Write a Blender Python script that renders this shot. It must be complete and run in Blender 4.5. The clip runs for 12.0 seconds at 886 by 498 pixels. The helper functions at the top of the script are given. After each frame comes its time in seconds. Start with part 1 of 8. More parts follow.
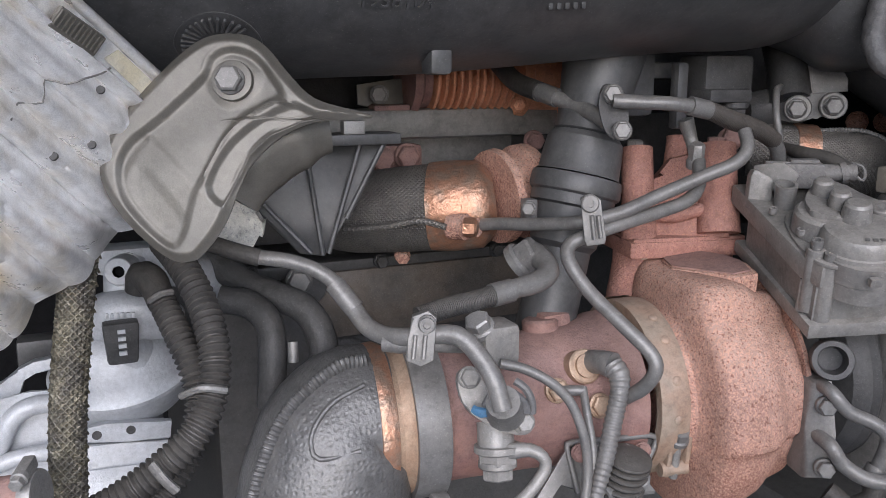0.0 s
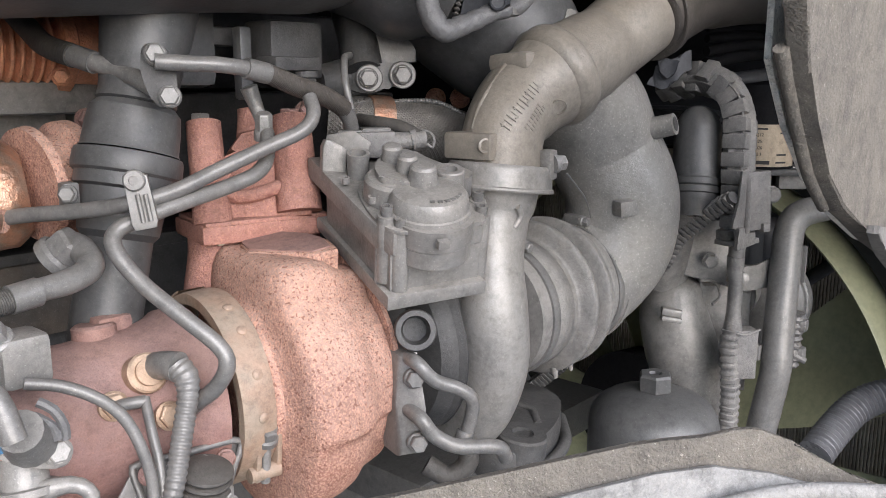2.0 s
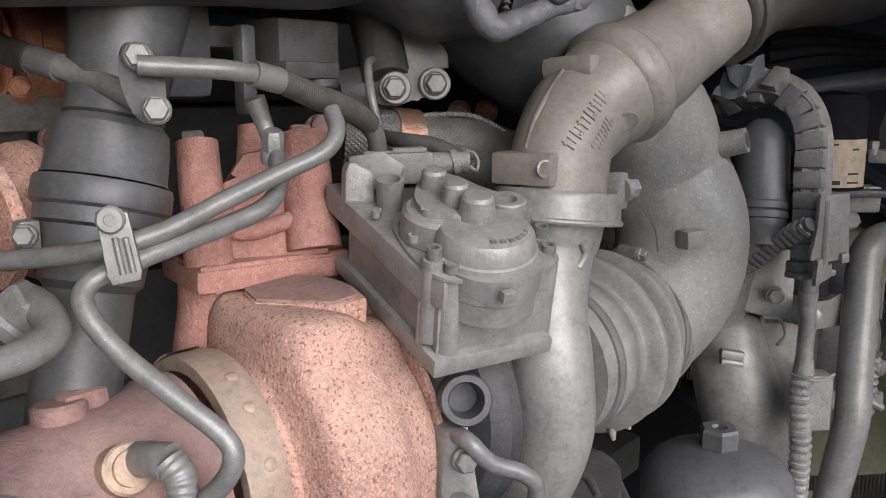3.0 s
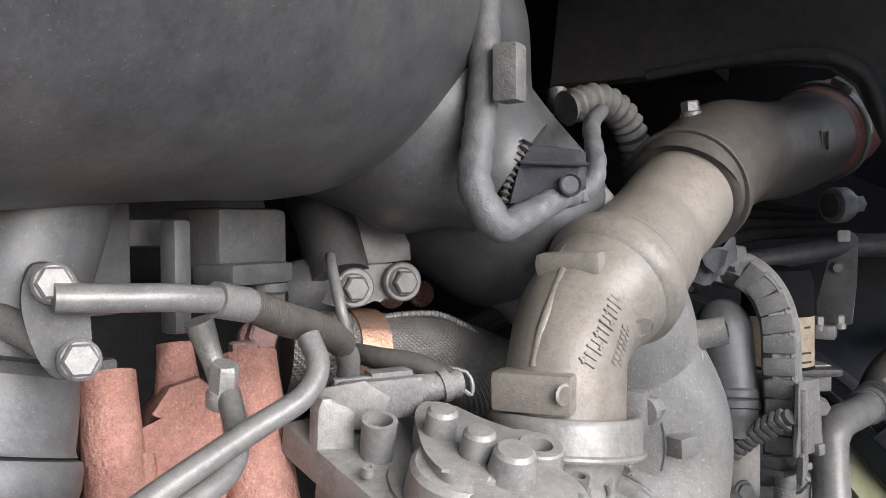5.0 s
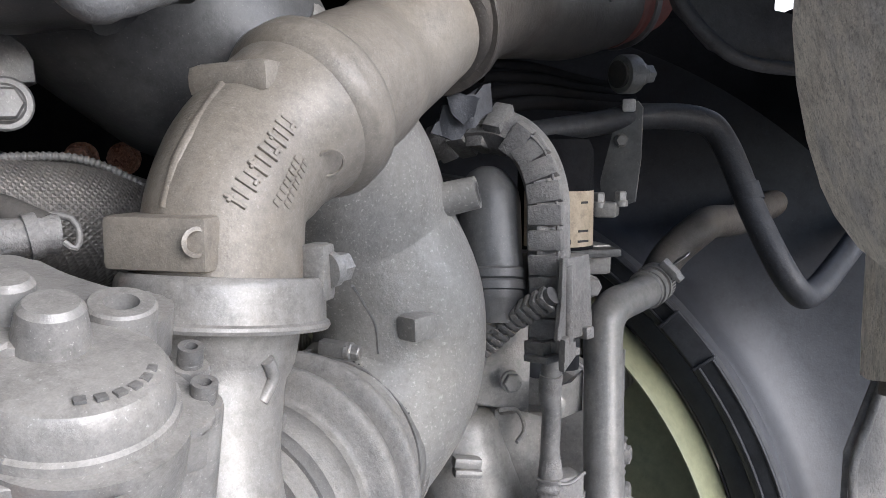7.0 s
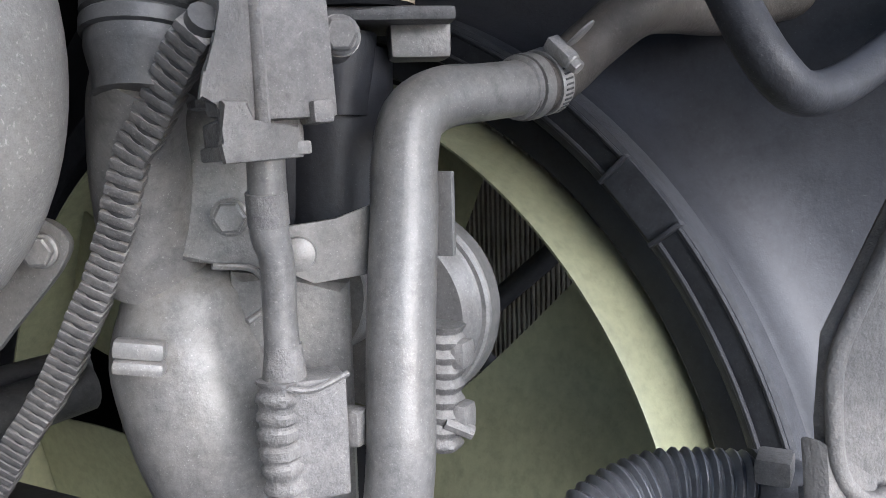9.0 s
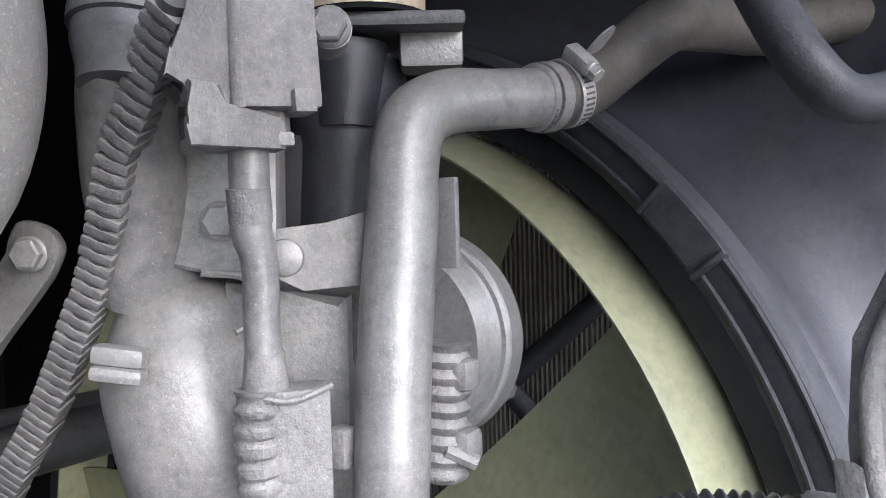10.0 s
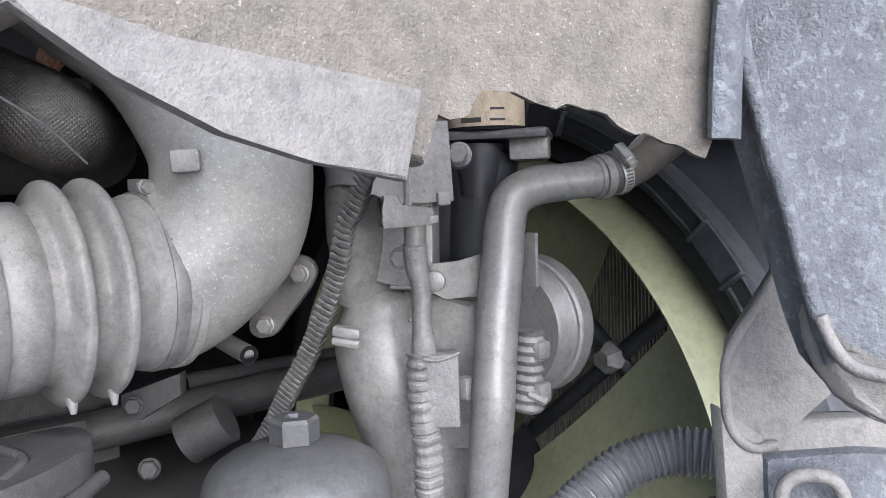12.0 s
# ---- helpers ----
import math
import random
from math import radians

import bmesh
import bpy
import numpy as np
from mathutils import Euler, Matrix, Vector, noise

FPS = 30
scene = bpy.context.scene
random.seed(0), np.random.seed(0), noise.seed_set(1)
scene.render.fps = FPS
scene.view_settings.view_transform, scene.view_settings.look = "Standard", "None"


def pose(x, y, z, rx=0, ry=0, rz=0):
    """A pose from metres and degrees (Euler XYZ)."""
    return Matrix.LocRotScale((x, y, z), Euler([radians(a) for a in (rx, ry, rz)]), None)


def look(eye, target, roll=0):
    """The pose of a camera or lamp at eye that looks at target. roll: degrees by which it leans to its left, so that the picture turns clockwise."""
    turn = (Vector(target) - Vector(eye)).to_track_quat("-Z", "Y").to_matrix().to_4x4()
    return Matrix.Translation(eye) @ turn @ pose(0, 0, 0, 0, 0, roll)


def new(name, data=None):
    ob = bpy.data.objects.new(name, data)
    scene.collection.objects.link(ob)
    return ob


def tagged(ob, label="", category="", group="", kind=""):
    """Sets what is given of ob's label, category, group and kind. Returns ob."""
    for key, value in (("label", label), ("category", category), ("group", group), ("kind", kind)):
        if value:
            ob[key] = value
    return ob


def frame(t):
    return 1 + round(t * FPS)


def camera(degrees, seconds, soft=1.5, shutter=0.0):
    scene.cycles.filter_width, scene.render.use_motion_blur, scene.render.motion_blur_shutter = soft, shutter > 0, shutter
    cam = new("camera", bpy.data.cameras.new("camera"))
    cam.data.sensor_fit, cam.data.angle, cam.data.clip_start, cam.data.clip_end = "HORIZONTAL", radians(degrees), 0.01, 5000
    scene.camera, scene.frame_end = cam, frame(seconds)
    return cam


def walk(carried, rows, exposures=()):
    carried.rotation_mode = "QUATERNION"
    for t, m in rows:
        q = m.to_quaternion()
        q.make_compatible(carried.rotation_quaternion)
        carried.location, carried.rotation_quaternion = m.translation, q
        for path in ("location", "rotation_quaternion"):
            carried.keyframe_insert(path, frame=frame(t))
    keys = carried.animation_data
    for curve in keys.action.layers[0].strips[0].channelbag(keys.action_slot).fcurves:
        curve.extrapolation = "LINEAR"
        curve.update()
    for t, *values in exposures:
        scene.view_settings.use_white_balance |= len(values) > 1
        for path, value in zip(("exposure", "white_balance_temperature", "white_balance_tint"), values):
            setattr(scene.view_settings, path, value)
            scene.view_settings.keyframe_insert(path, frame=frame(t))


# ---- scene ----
cam = camera(55.9, 12.0, soft=0.85)
METRES, EYE, TILT, LEAN, TURN = 1.4, 1.5, -12.0, 0.0, -24.3
ROWS = [
    (0.0, 0.0, 0.0, 0.0, 0.0, 0.0, -0.0),
    (0.5, 0.0006, 0.0014, -0.0097, -1.41, 0.58, 0.63),
    (1.0, 0.0124, 0.0218, -0.0153, -8.19, 0.24, 2.04),
    (1.5, 0.0269, 0.036, -0.0112, -19.06, -0.27, 3.85),
    (2.0, 0.0533, 0.0464, -0.0159, -23.85, -0.5, 4.89),
    (2.5, 0.0773, 0.0699, -0.0371, -24.66, -0.08, 5.33),
    (3.0, 0.0613, 0.1428, 0.0017, -25.14, 0.37, 5.39),
    (5.0, 0.0481, 0.2427, 0.0522, -36.1, 8.43, 7.62),
    (5.5, 0.0792, 0.2656, 0.0565, -44.51, 6.43, 8.99),
    (6.0, 0.1002, 0.2695, 0.0494, -45.71, 5.18, 8.96),
    (6.5, 0.1245, 0.273, 0.0336, -46.17, 2.33, 8.83),
    (7.0, 0.1548, 0.2709, 0.0182, -46.32, 1.78, 8.77),
    (7.5, 0.2058, 0.2738, -0.0109, -45.63, -0.37, 8.65),
    (9.5, 0.4462, 0.3282, -0.0964, -33.92, 4.19, 8.46),
    (10.0, 0.4501, 0.3252, -0.107, -31.5, 7.75, 7.98),
    (10.5, 0.4484, 0.3059, -0.1041, -29.55, 8.87, 7.66),
    (11.0, 0.4384, 0.2822, -0.1, -23.31, 8.45, 6.45),
    (11.5, 0.4325, 0.2412, -0.1089, -19.56, 8.9, 5.86),
    (12.0, 0.4017, 0.1241, -0.1085, -18.23, 7.14, 5.65),
]
walk(cam, [(t, pose(0, 0, EYE, TILT, LEAN, TURN) @ pose(METRES * x, METRES * y, METRES * z, 90 + pitch, roll, yaw)) for t, x, y, z, yaw, pitch, roll in ROWS],
     exposures=[(0.0, 0.14, 6100, 16), (1.0, 0.42, 6200, 15), (2.0, 0.72, 6350, 14), (3.0, 0.58, 6350, 14), (5.0, 1.26, 6300, 14), (6.0, 1.33, 6250, 14), (6.5, 1.2, 6200, 14), (7.5, 0.98, 6050, 14), (9.5, 1.5, 6000, 14), (10.5, 1.65, 6000, 15), (11.5, 1.55, 6000, 14), (12, 1.26, 6000, 14)])

# ---- world, sun ----
world = bpy.data.worlds.new("overcast sky")
scene.world = world
world.use_nodes = True
wn, wl = world.node_tree.nodes, world.node_tree.links
sky = wn.new("ShaderNodeTexSky")
sky.sky_type, sky.sun_disc = "NISHITA", False
sky.sun_elevation, sky.sun_rotation = radians(26), radians(203)
sky.air_density, sky.dust_density, sky.ozone_density = 1.0, 1.0, 1.5
wl.new(sky.outputs["Color"], wn["Background"].inputs["Color"])
wn["Background"].inputs["Strength"].default_value = 0.12
sun = new("sun", bpy.data.lights.new("sun", "SUN"))
sun.data.energy, sun.data.angle, sun.data.color = 3.9, radians(60), (0.975, 0.985, 1.0)
sun.matrix_world = look((-1.35, -4.1, 3.65), (0.6, 0.5, 1.3))


# ---- materials ----
def material(name, colour, rough=0.6, metal=0.0, second=None, mix=0.5, scale=30.0, dust=0.0, dust_colour=(0.35, 0.335, 0.315),
             bump=0.15, bump_scale=380.0, specks=0.0, speck_colour=(0.5, 0.48, 0.45), speck_scale=900.0, speck_at=0.64, pattern="", pattern_scale=200.0, pattern_depth=0.3, worn=0.26, speck_gain=0.42, spec=0.5, dust_rough=0.5, spots=0.0, spot_colour=(0.1, 0.05, 0.04), spot_scale=260.0, spot_at=0.66):
    m = bpy.data.materials.new(name)
    m.use_nodes = True
    n, l = m.node_tree.nodes, m.node_tree.links
    b = n["Principled BSDF"]
    geo = n.new("ShaderNodeNewGeometry")

    def noise_tex(s, detail=5.0, roughness=0.6):
        t = n.new("ShaderNodeTexNoise")
        t.inputs["Scale"].default_value, t.inputs["Detail"].default_value, t.inputs["Roughness"].default_value = s, detail, roughness
        l.new(geo.outputs["Position"], t.inputs["Vector"])
        return t

    def ramp(value, lo, hi):
        r = n.new("ShaderNodeMapRange")
        r.inputs["From Min"].default_value, r.inputs["From Max"].default_value = lo, hi
        l.new(value, r.inputs["Value"])
        return r.outputs["Result"]

    def blend(fac, a, c):
        x = n.new("ShaderNodeMix")
        x.data_type = "RGBA"
        l.new(fac, x.inputs[0])
        for k, v in ((6, a), (7, c)):
            if isinstance(v, tuple):
                x.inputs[k].default_value = (*v, 1)
            else:
                l.new(v, x.inputs[k])
        return x.outputs[2]

    def times(v, k):
        x = n.new("ShaderNodeMath")
        x.operation = "MULTIPLY"
        l.new(v, x.inputs[0])
        if isinstance(k, float):
            x.inputs[1].default_value = k
        else:
            l.new(k, x.inputs[1])
        return x.outputs[0]

    second = second or tuple(c * 0.86 for c in colour)
    big = noise_tex(scale)
    col = blend(ramp(big.outputs["Fac"], 0.62 - mix * 0.35, 0.78 - mix * 0.35), colour, second)
    fine = noise_tex(scale * 9)
    shade = n.new("ShaderNodeMapRange")
    shade.inputs["From Min"].default_value, shade.inputs["From Max"].default_value = 0.3, 0.7
    shade.inputs["To Min"].default_value, shade.inputs["To Max"].default_value = 0.88, 1.09
    l.new(fine.outputs["Fac"], shade.inputs["Value"])
    grime = noise_tex(70.0, 9.0, 0.78)
    grain = noise_tex(1300.0, 2.0, 0.5)

    def level(value, lo, hi, a, c):
        r = n.new("ShaderNodeMapRange")
        r.inputs["From Min"].default_value, r.inputs["From Max"].default_value = lo, hi
        r.inputs["To Min"].default_value, r.inputs["To Max"].default_value = a, c
        l.new(value, r.inputs["Value"])
        return r.outputs["Result"]

    wear = times(times(shade.outputs["Result"], level(grime.outputs["Fac"], 0.36, 0.52, 1.0 - worn, 1.04)), level(grain.outputs["Fac"], 0.32, 0.68, 0.91, 1.08))

    def weather(c):
        hsv = n.new("ShaderNodeHueSaturation")
        l.new(c, hsv.inputs["Color"])
        l.new(wear, hsv.inputs["Value"])
        return hsv.outputs["Color"]

    rough_out = None
    if dust > 0:
        up = n.new("ShaderNodeSeparateXYZ")
        l.new(geo.outputs["Normal"], up.inputs[0])
        patch = noise_tex(38.0, 6.0, 0.7)
        lying = n.new("ShaderNodeMath")
        lying.operation = "ADD"
        l.new(ramp(up.outputs["Z"], -0.7, 1.0), lying.inputs[0])
        l.new(ramp(patch.outputs["Fac"], 1.0, 0.25), lying.inputs[1])
        d = times(ramp(lying.outputs[0], 0.35, 1.5), dust)
        col = blend(d, col, dust_colour)
        rr = n.new("ShaderNodeMapRange")
        rr.inputs["To Min"].default_value, rr.inputs["To Max"].default_value = rough, max(rough, dust_rough)
        l.new(d, rr.inputs["Value"])
        rough_out = rr.outputs["Result"]
    if specks > 0:
        v = noise_tex(speck_scale, 2.0, 0.5)
        col = blend(times(ramp(v.outputs["Fac"], speck_at, speck_at + 0.06), specks * speck_gain), col, speck_colour)
    if spots > 0:
        v = noise_tex(spot_scale, 1.0, 0.4)
        col = blend(times(ramp(v.outputs["Fac"], spot_at, spot_at + 0.05), spots), col, spot_colour)
    l.new(weather(col), b.inputs["Base Color"])
    b.inputs["Metallic"].default_value = metal
    b.inputs["Specular IOR Level"].default_value = spec
    if rough_out is None:
        rr = n.new("ShaderNodeMapRange")
        rr.inputs["To Min"].default_value, rr.inputs["To Max"].default_value = max(0.05, rough - 0.12), min(1.0, rough + 0.14)
        l.new(fine.outputs["Fac"], rr.inputs["Value"])
        rough_out = rr.outputs["Result"]
    l.new(rough_out, b.inputs["Roughness"])
    relief = noise_tex(bump_scale, 4.0, 0.6)
    bn = n.new("ShaderNodeBump")
    bn.inputs["Strength"].default_value, bn.inputs["Distance"].default_value = min(1.0, bump * 2.1), 0.002
    pits = n.new("ShaderNodeMath")
    pits.operation = "MULTIPLY_ADD"
    l.new(grime.outputs["Fac"], pits.inputs[0])
    pits.inputs[1].default_value = 0.3
    l.new(relief.outputs["Fac"], pits.inputs[2])
    l.new(pits.outputs[0], bn.inputs["Height"])
    last = bn
    if pattern:
        if pattern == "dimple":
            t = n.new("ShaderNodeTexVoronoi")
            t.inputs["Scale"].default_value, t.inputs["Randomness"].default_value = pattern_scale, 0.25
            l.new(geo.outputs["Position"], t.inputs["Vector"])
            h = ramp(t.outputs["Distance"], 0.0, 0.45)
        else:
            def band(rot):
                mp = n.new("ShaderNodeMapping")
                mp.inputs["Rotation"].default_value = rot
                l.new(geo.outputs["Position"], mp.inputs["Vector"])
                t = n.new("ShaderNodeTexWave")
                t.inputs["Scale"].default_value, t.inputs["Distortion"].default_value, t.inputs["Detail Scale"].default_value = pattern_scale, 0.6, 1.0
                l.new(mp.outputs["Vector"], t.inputs["Vector"])
                return t.outputs["Fac"]
            h = band((0, radians(38), 0))
            if pattern == "weave":
                h2 = band((0, radians(-52), radians(12)))
                mx = n.new("ShaderNodeMath")
                mx.operation = "MAXIMUM"
                l.new(h, mx.inputs[0])
                l.new(h2, mx.inputs[1])
                h = mx.outputs[0]
        b2 = n.new("ShaderNodeBump")
        b2.inputs["Strength"].default_value, b2.inputs["Distance"].default_value = pattern_depth, 0.0025
        l.new(h, b2.inputs["Height"])
        l.new(bn.outputs["Normal"], b2.inputs["Normal"])
        last = b2
    l.new(last.outputs["Normal"], b.inputs["Normal"])
    return m


GREY = material("dusty grey engine paint", (0.14, 0.14, 0.14), 0.30, 0.1, dust=0.68, dust_colour=(0.325, 0.303, 0.272), specks=0.8, bump=0.09, dust_rough=0.42, speck_gain=0.5, speck_at=0.66, speck_scale=760.0)
PUMP = material("light grey pump casting paint", (0.50, 0.515, 0.54), 0.36, 0.15, second=(0.44, 0.455, 0.475), scale=26, dust=0.3, dust_colour=(0.50, 0.495, 0.48), specks=0.15, bump=0.14, worn=0.10)
BLOCK = material("dark grey block paint", (0.035, 0.037, 0.04), 0.45, 0.0, dust=0.3, dust_colour=(0.2, 0.185, 0.165), specks=0.3, spec=0.3)
# near-black with almost no gloss, so backing walls read as deep shade
DARK = material("near-black shade filler and dark parts", (0.010, 0.010, 0.011), 0.85, 0.0, dust=0.05, dust_colour=(0.06, 0.06, 0.06), spec=0.05)
BLACK = material("black moulded plastic", (0.014, 0.015, 0.018), 0.5, 0.0, dust=0.45, dust_colour=(0.10, 0.102, 0.11), specks=0.35, speck_at=0.68, bump=0.10, spec=0.3)
ALU = material("dusty cast aluminium", (0.20, 0.196, 0.19), 0.32, 0.15, dust=0.65, dust_colour=(0.325, 0.303, 0.272), specks=0.6, bump=0.08, dust_rough=0.42)
ELBOW = material("dusty moulded intake plastic", (0.18, 0.175, 0.167), 0.28, 0.0, dust=0.7, dust_colour=(0.325, 0.307, 0.278), specks=0.9, speck_gain=0.6, speck_at=0.62, speck_scale=520.0, speck_colour=(0.46, 0.44, 0.40), bump=0.14, dust_rough=0.38, worn=0.14, spec=0.6)
CASTING = material("dusty brown cast aluminium", (0.215, 0.196, 0.172), 0.40, 0.1, dust=0.75, dust_colour=(0.27, 0.234, 0.188), specks=0.5, bump=0.12, worn=0.18, dust_rough=0.46)
STEEL = material("grey coated steel", (0.135, 0.135, 0.135), 0.36, 0.2, dust=0.5, dust_colour=(0.265, 0.247, 0.222), specks=0.6, bump=0.06, dust_rough=0.44)
BOLT = material("dusty zinc bolt", (0.26, 0.255, 0.245), 0.42, 0.4, dust=0.6, scale=80)
STAINLESS = material("stamped stainless sheet", (0.132, 0.124, 0.108), 0.34, 0.35, dust=0.5, dust_colour=(0.135, 0.126, 0.108), scale=14, bump=0.04, worn=0.06, specks=0.2, speck_colour=(0.06, 0.055, 0.05), speck_at=0.76, speck_scale=420.0)
SHIELD = material("corrugated aluminium sheet", (0.93, 0.93, 0.93), 0.27, 0.62, second=(0.76, 0.69, 0.58), scale=11, mix=0.4, dust=0.10, dust_colour=(0.5, 0.47, 0.42), bump=0.08, worn=0.10)
LIP = material("grey beige moulded lip", (0.13, 0.125, 0.118), 0.65, 0.0, second=(0.16, 0.152, 0.142), scale=24, dust=0.6, dust_colour=(0.23, 0.213, 0.192), specks=0.3, bump=0.3)
FOIL = material("embossed heat foil", (0.105, 0.104, 0.104), 0.34, 0.4, dust=0.5, dust_colour=(0.22, 0.212, 0.20), scale=22, pattern="dimple", pattern_scale=215.0, pattern_depth=0.22)
WEAVE = material("woven heat wrap", (0.125, 0.117, 0.106), 0.45, 0.35, dust=0.5, dust_colour=(0.225, 0.208, 0.185), pattern="weave", pattern_scale=125.0, pattern_depth=0.40)
COPPER = material("heat tinted copper foil", (0.55, 0.27, 0.16), 0.33, 0.7, second=(0.42, 0.28, 0.2), scale=60, dust=0.25, dust_colour=(0.42, 0.34, 0.28), bump=0.9, bump_scale=110, worn=0.2)
BRASS = material("straw tinted band", (0.45, 0.31, 0.21), 0.45, 0.4, second=(0.4, 0.25, 0.16), scale=60, dust=0.4, dust_colour=(0.45, 0.36, 0.28))
TAN = material("tan heat stained clamp", (0.34, 0.26, 0.19), 0.6, 0.15, second=(0.38, 0.24, 0.16), scale=24, dust=0.4, dust_colour=(0.33, 0.28, 0.235), specks=0.5, speck_colour=(0.3, 0.13, 0.07), speck_at=0.66)
RUST = material("orange rusted cast iron", (0.33, 0.14, 0.10), 0.85, 0.0, second=(0.27, 0.11, 0.08), mix=0.5, scale=20, specks=0.85, speck_scale=600.0,
                speck_at=0.50, speck_colour=(0.60, 0.345, 0.25), bump=0.45, bump_scale=420, dust=0.72, dust_colour=(0.53, 0.375, 0.305), worn=0.16, speck_gain=1.0, spec=0.2,
                spots=0.7, spot_colour=(0.20, 0.085, 0.065), spot_scale=430.0, spot_at=0.62)
RUSTRED = material("red brown rusted cast iron", (0.34, 0.145, 0.112), 0.8, 0.0, second=(0.38, 0.165, 0.125), scale=24, specks=0.55, speck_scale=620.0,
                   speck_at=0.56, speck_colour=(0.55, 0.28, 0.19), spots=0.3, spot_colour=(0.17, 0.065, 0.055), spot_scale=560.0, spot_at=0.60, bump=0.6, bump_scale=320, dust=0.45, dust_colour=(0.47, 0.31, 0.26), worn=0.2, speck_gain=1.0, spec=0.25)
RUSTDARK = material("brown rusted cast iron", (0.225, 0.108, 0.092), 0.75, 0.0, second=(0.25, 0.115, 0.085), scale=20, specks=0.5,
                    speck_colour=(0.45, 0.2, 0.11), bump=0.3, dust=0.5, dust_colour=(0.37, 0.27, 0.24))
BELLOWS = material("orange heated bellows", (0.66, 0.31, 0.18), 0.5, 0.25, second=(0.55, 0.24, 0.13), scale=45, bump=0.3)
PLASTIC = material("black dusty plastic", (0.034, 0.035, 0.038), 0.40, 0.0, dust=0.42, dust_colour=(0.19, 0.185, 0.175), specks=0.45, speck_at=0.675, bump=0.05)
RUBBER = material("black rubber hose", (0.025, 0.026, 0.028), 0.5, 0.0, dust=0.4, dust_colour=(0.2, 0.18, 0.155), bump=0.15, spec=0.3)
DUSTRUBBER = material("dusty rubber bellows", (0.14, 0.137, 0.135), 0.42, 0.0, dust=0.7, dust_colour=(0.31, 0.29, 0.262), specks=0.4, bump=0.18)
HOSE = material("brown dusted black hose", (0.032, 0.029, 0.027), 0.5, 0.0, dust=0.6, dust_colour=(0.135, 0.118, 0.10), specks=0.3, spec=0.3)
ZINC = material("bright zinc plate", (0.5, 0.5, 0.49), 0.45, 0.1, second=(0.42, 0.42, 0.42), dust=0.2)
CONDUIT = material("dusty plastic conduit", (0.05, 0.05, 0.053), 0.5, 0.0, dust=0.75, dust_colour=(0.29, 0.275, 0.255), specks=0.45, bump=0.3)
TAPE = material("grey fabric tape", (0.10, 0.10, 0.102), 0.5, 0.0, dust=0.4, dust_colour=(0.17, 0.162, 0.155), specks=0.3, bump=0.3, bump_scale=160)
GLOSS = material("shiny grey plastic", (0.1, 0.1, 0.108), 0.24, 0.0, dust=0.45, dust_colour=(0.2, 0.198, 0.2), bump=0.05, specks=0.3)
FAN = material("pale green fan plastic", (0.235, 0.248, 0.145), 0.6, 0.0, second=(0.215, 0.223, 0.13), scale=12, dust=0.35, dust_colour=(0.235, 0.222, 0.152), bump=0.05, worn=0.12)
MUD = material("dusty mudguard felt", (0.12, 0.112, 0.10), 0.95, 0.0, second=(0.09, 0.085, 0.08), scale=30, dust=0.65, dust_colour=(0.27, 0.24, 0.2), specks=0.5, speck_colour=(0.42, 0.385, 0.33), speck_at=0.66, speck_scale=620.0, bump=0.8, bump_scale=520, worn=0.2, speck_gain=1.0, spec=0.1)
# pale felt, its colour raised further to make up for missing light
FELT = material("pale matted felt lifted for missing light", (0.56, 0.56, 0.55), 0.95, 0.0, second=(0.76, 0.73, 0.66), mix=0.75, scale=26, dust=0.3, dust_colour=(0.7, 0.67, 0.6), specks=0.6, speck_colour=(0.3, 0.3, 0.29), speck_at=0.6, speck_scale=420.0, bump=0.9, bump_scale=340, worn=0.35, speck_gain=0.8, spec=0.1)
PANEL = material("dusty grey moulded panel", (0.062, 0.068, 0.078), 0.55, 0.0, second=(0.11, 0.118, 0.13), scale=26, dust=0.5, dust_colour=(0.13, 0.134, 0.142), specks=0.5, speck_colour=(0.2, 0.206, 0.215), speck_at=0.57, speck_scale=170.0, bump=0.5, worn=0.3, speck_gain=0.9)
SILL = material("pale dusty step panel", (0.27, 0.265, 0.25), 0.7, 0.0, second=(0.24, 0.232, 0.215), scale=22, dust=0.55, specks=0.5, speck_colour=(0.1, 0.095, 0.09), speck_at=0.66, bump=0.3, worn=0.4)
RED = material("red silicone hose", (0.20, 0.045, 0.03), 0.5, 0.0, dust=0.25)
BRAID = material("braided steel hose", (0.3, 0.27, 0.19), 0.45, 0.7, second=(0.14, 0.125, 0.1), scale=60, dust=0.3, pattern="weave", pattern_scale=90.0, pattern_depth=0.9)
GLOWWHITE = material("white wall with added glow", (0.8, 0.8, 0.8), 0.7, scale=0.5)
PAPER = material("cream engine label", (0.39, 0.31, 0.215), 0.7, 0.0, second=(0.35, 0.275, 0.185), dust=0.2)
STAIN = material("tan stained panel", (0.10, 0.078, 0.06), 0.5, 0.1, second=(0.06, 0.055, 0.05), scale=18, dust=0.3, dust_colour=(0.2, 0.17, 0.14), specks=0.4)
INK = material("black print", (0.03, 0.028, 0.026), 0.7)
FIN = material("dusty radiator fins", (0.3, 0.285, 0.23), 0.6, 0.2, second=(0.22, 0.2, 0.15), scale=14, dust=0.3)
BLUE = material("blue dirty wrapping", (0.06, 0.16, 0.28), 0.6)
TAPEY = material("faded yellow tape", (0.62, 0.58, 0.46), 0.5, 0.0, second=(0.55, 0.50, 0.36), scale=60, dust=0.2)
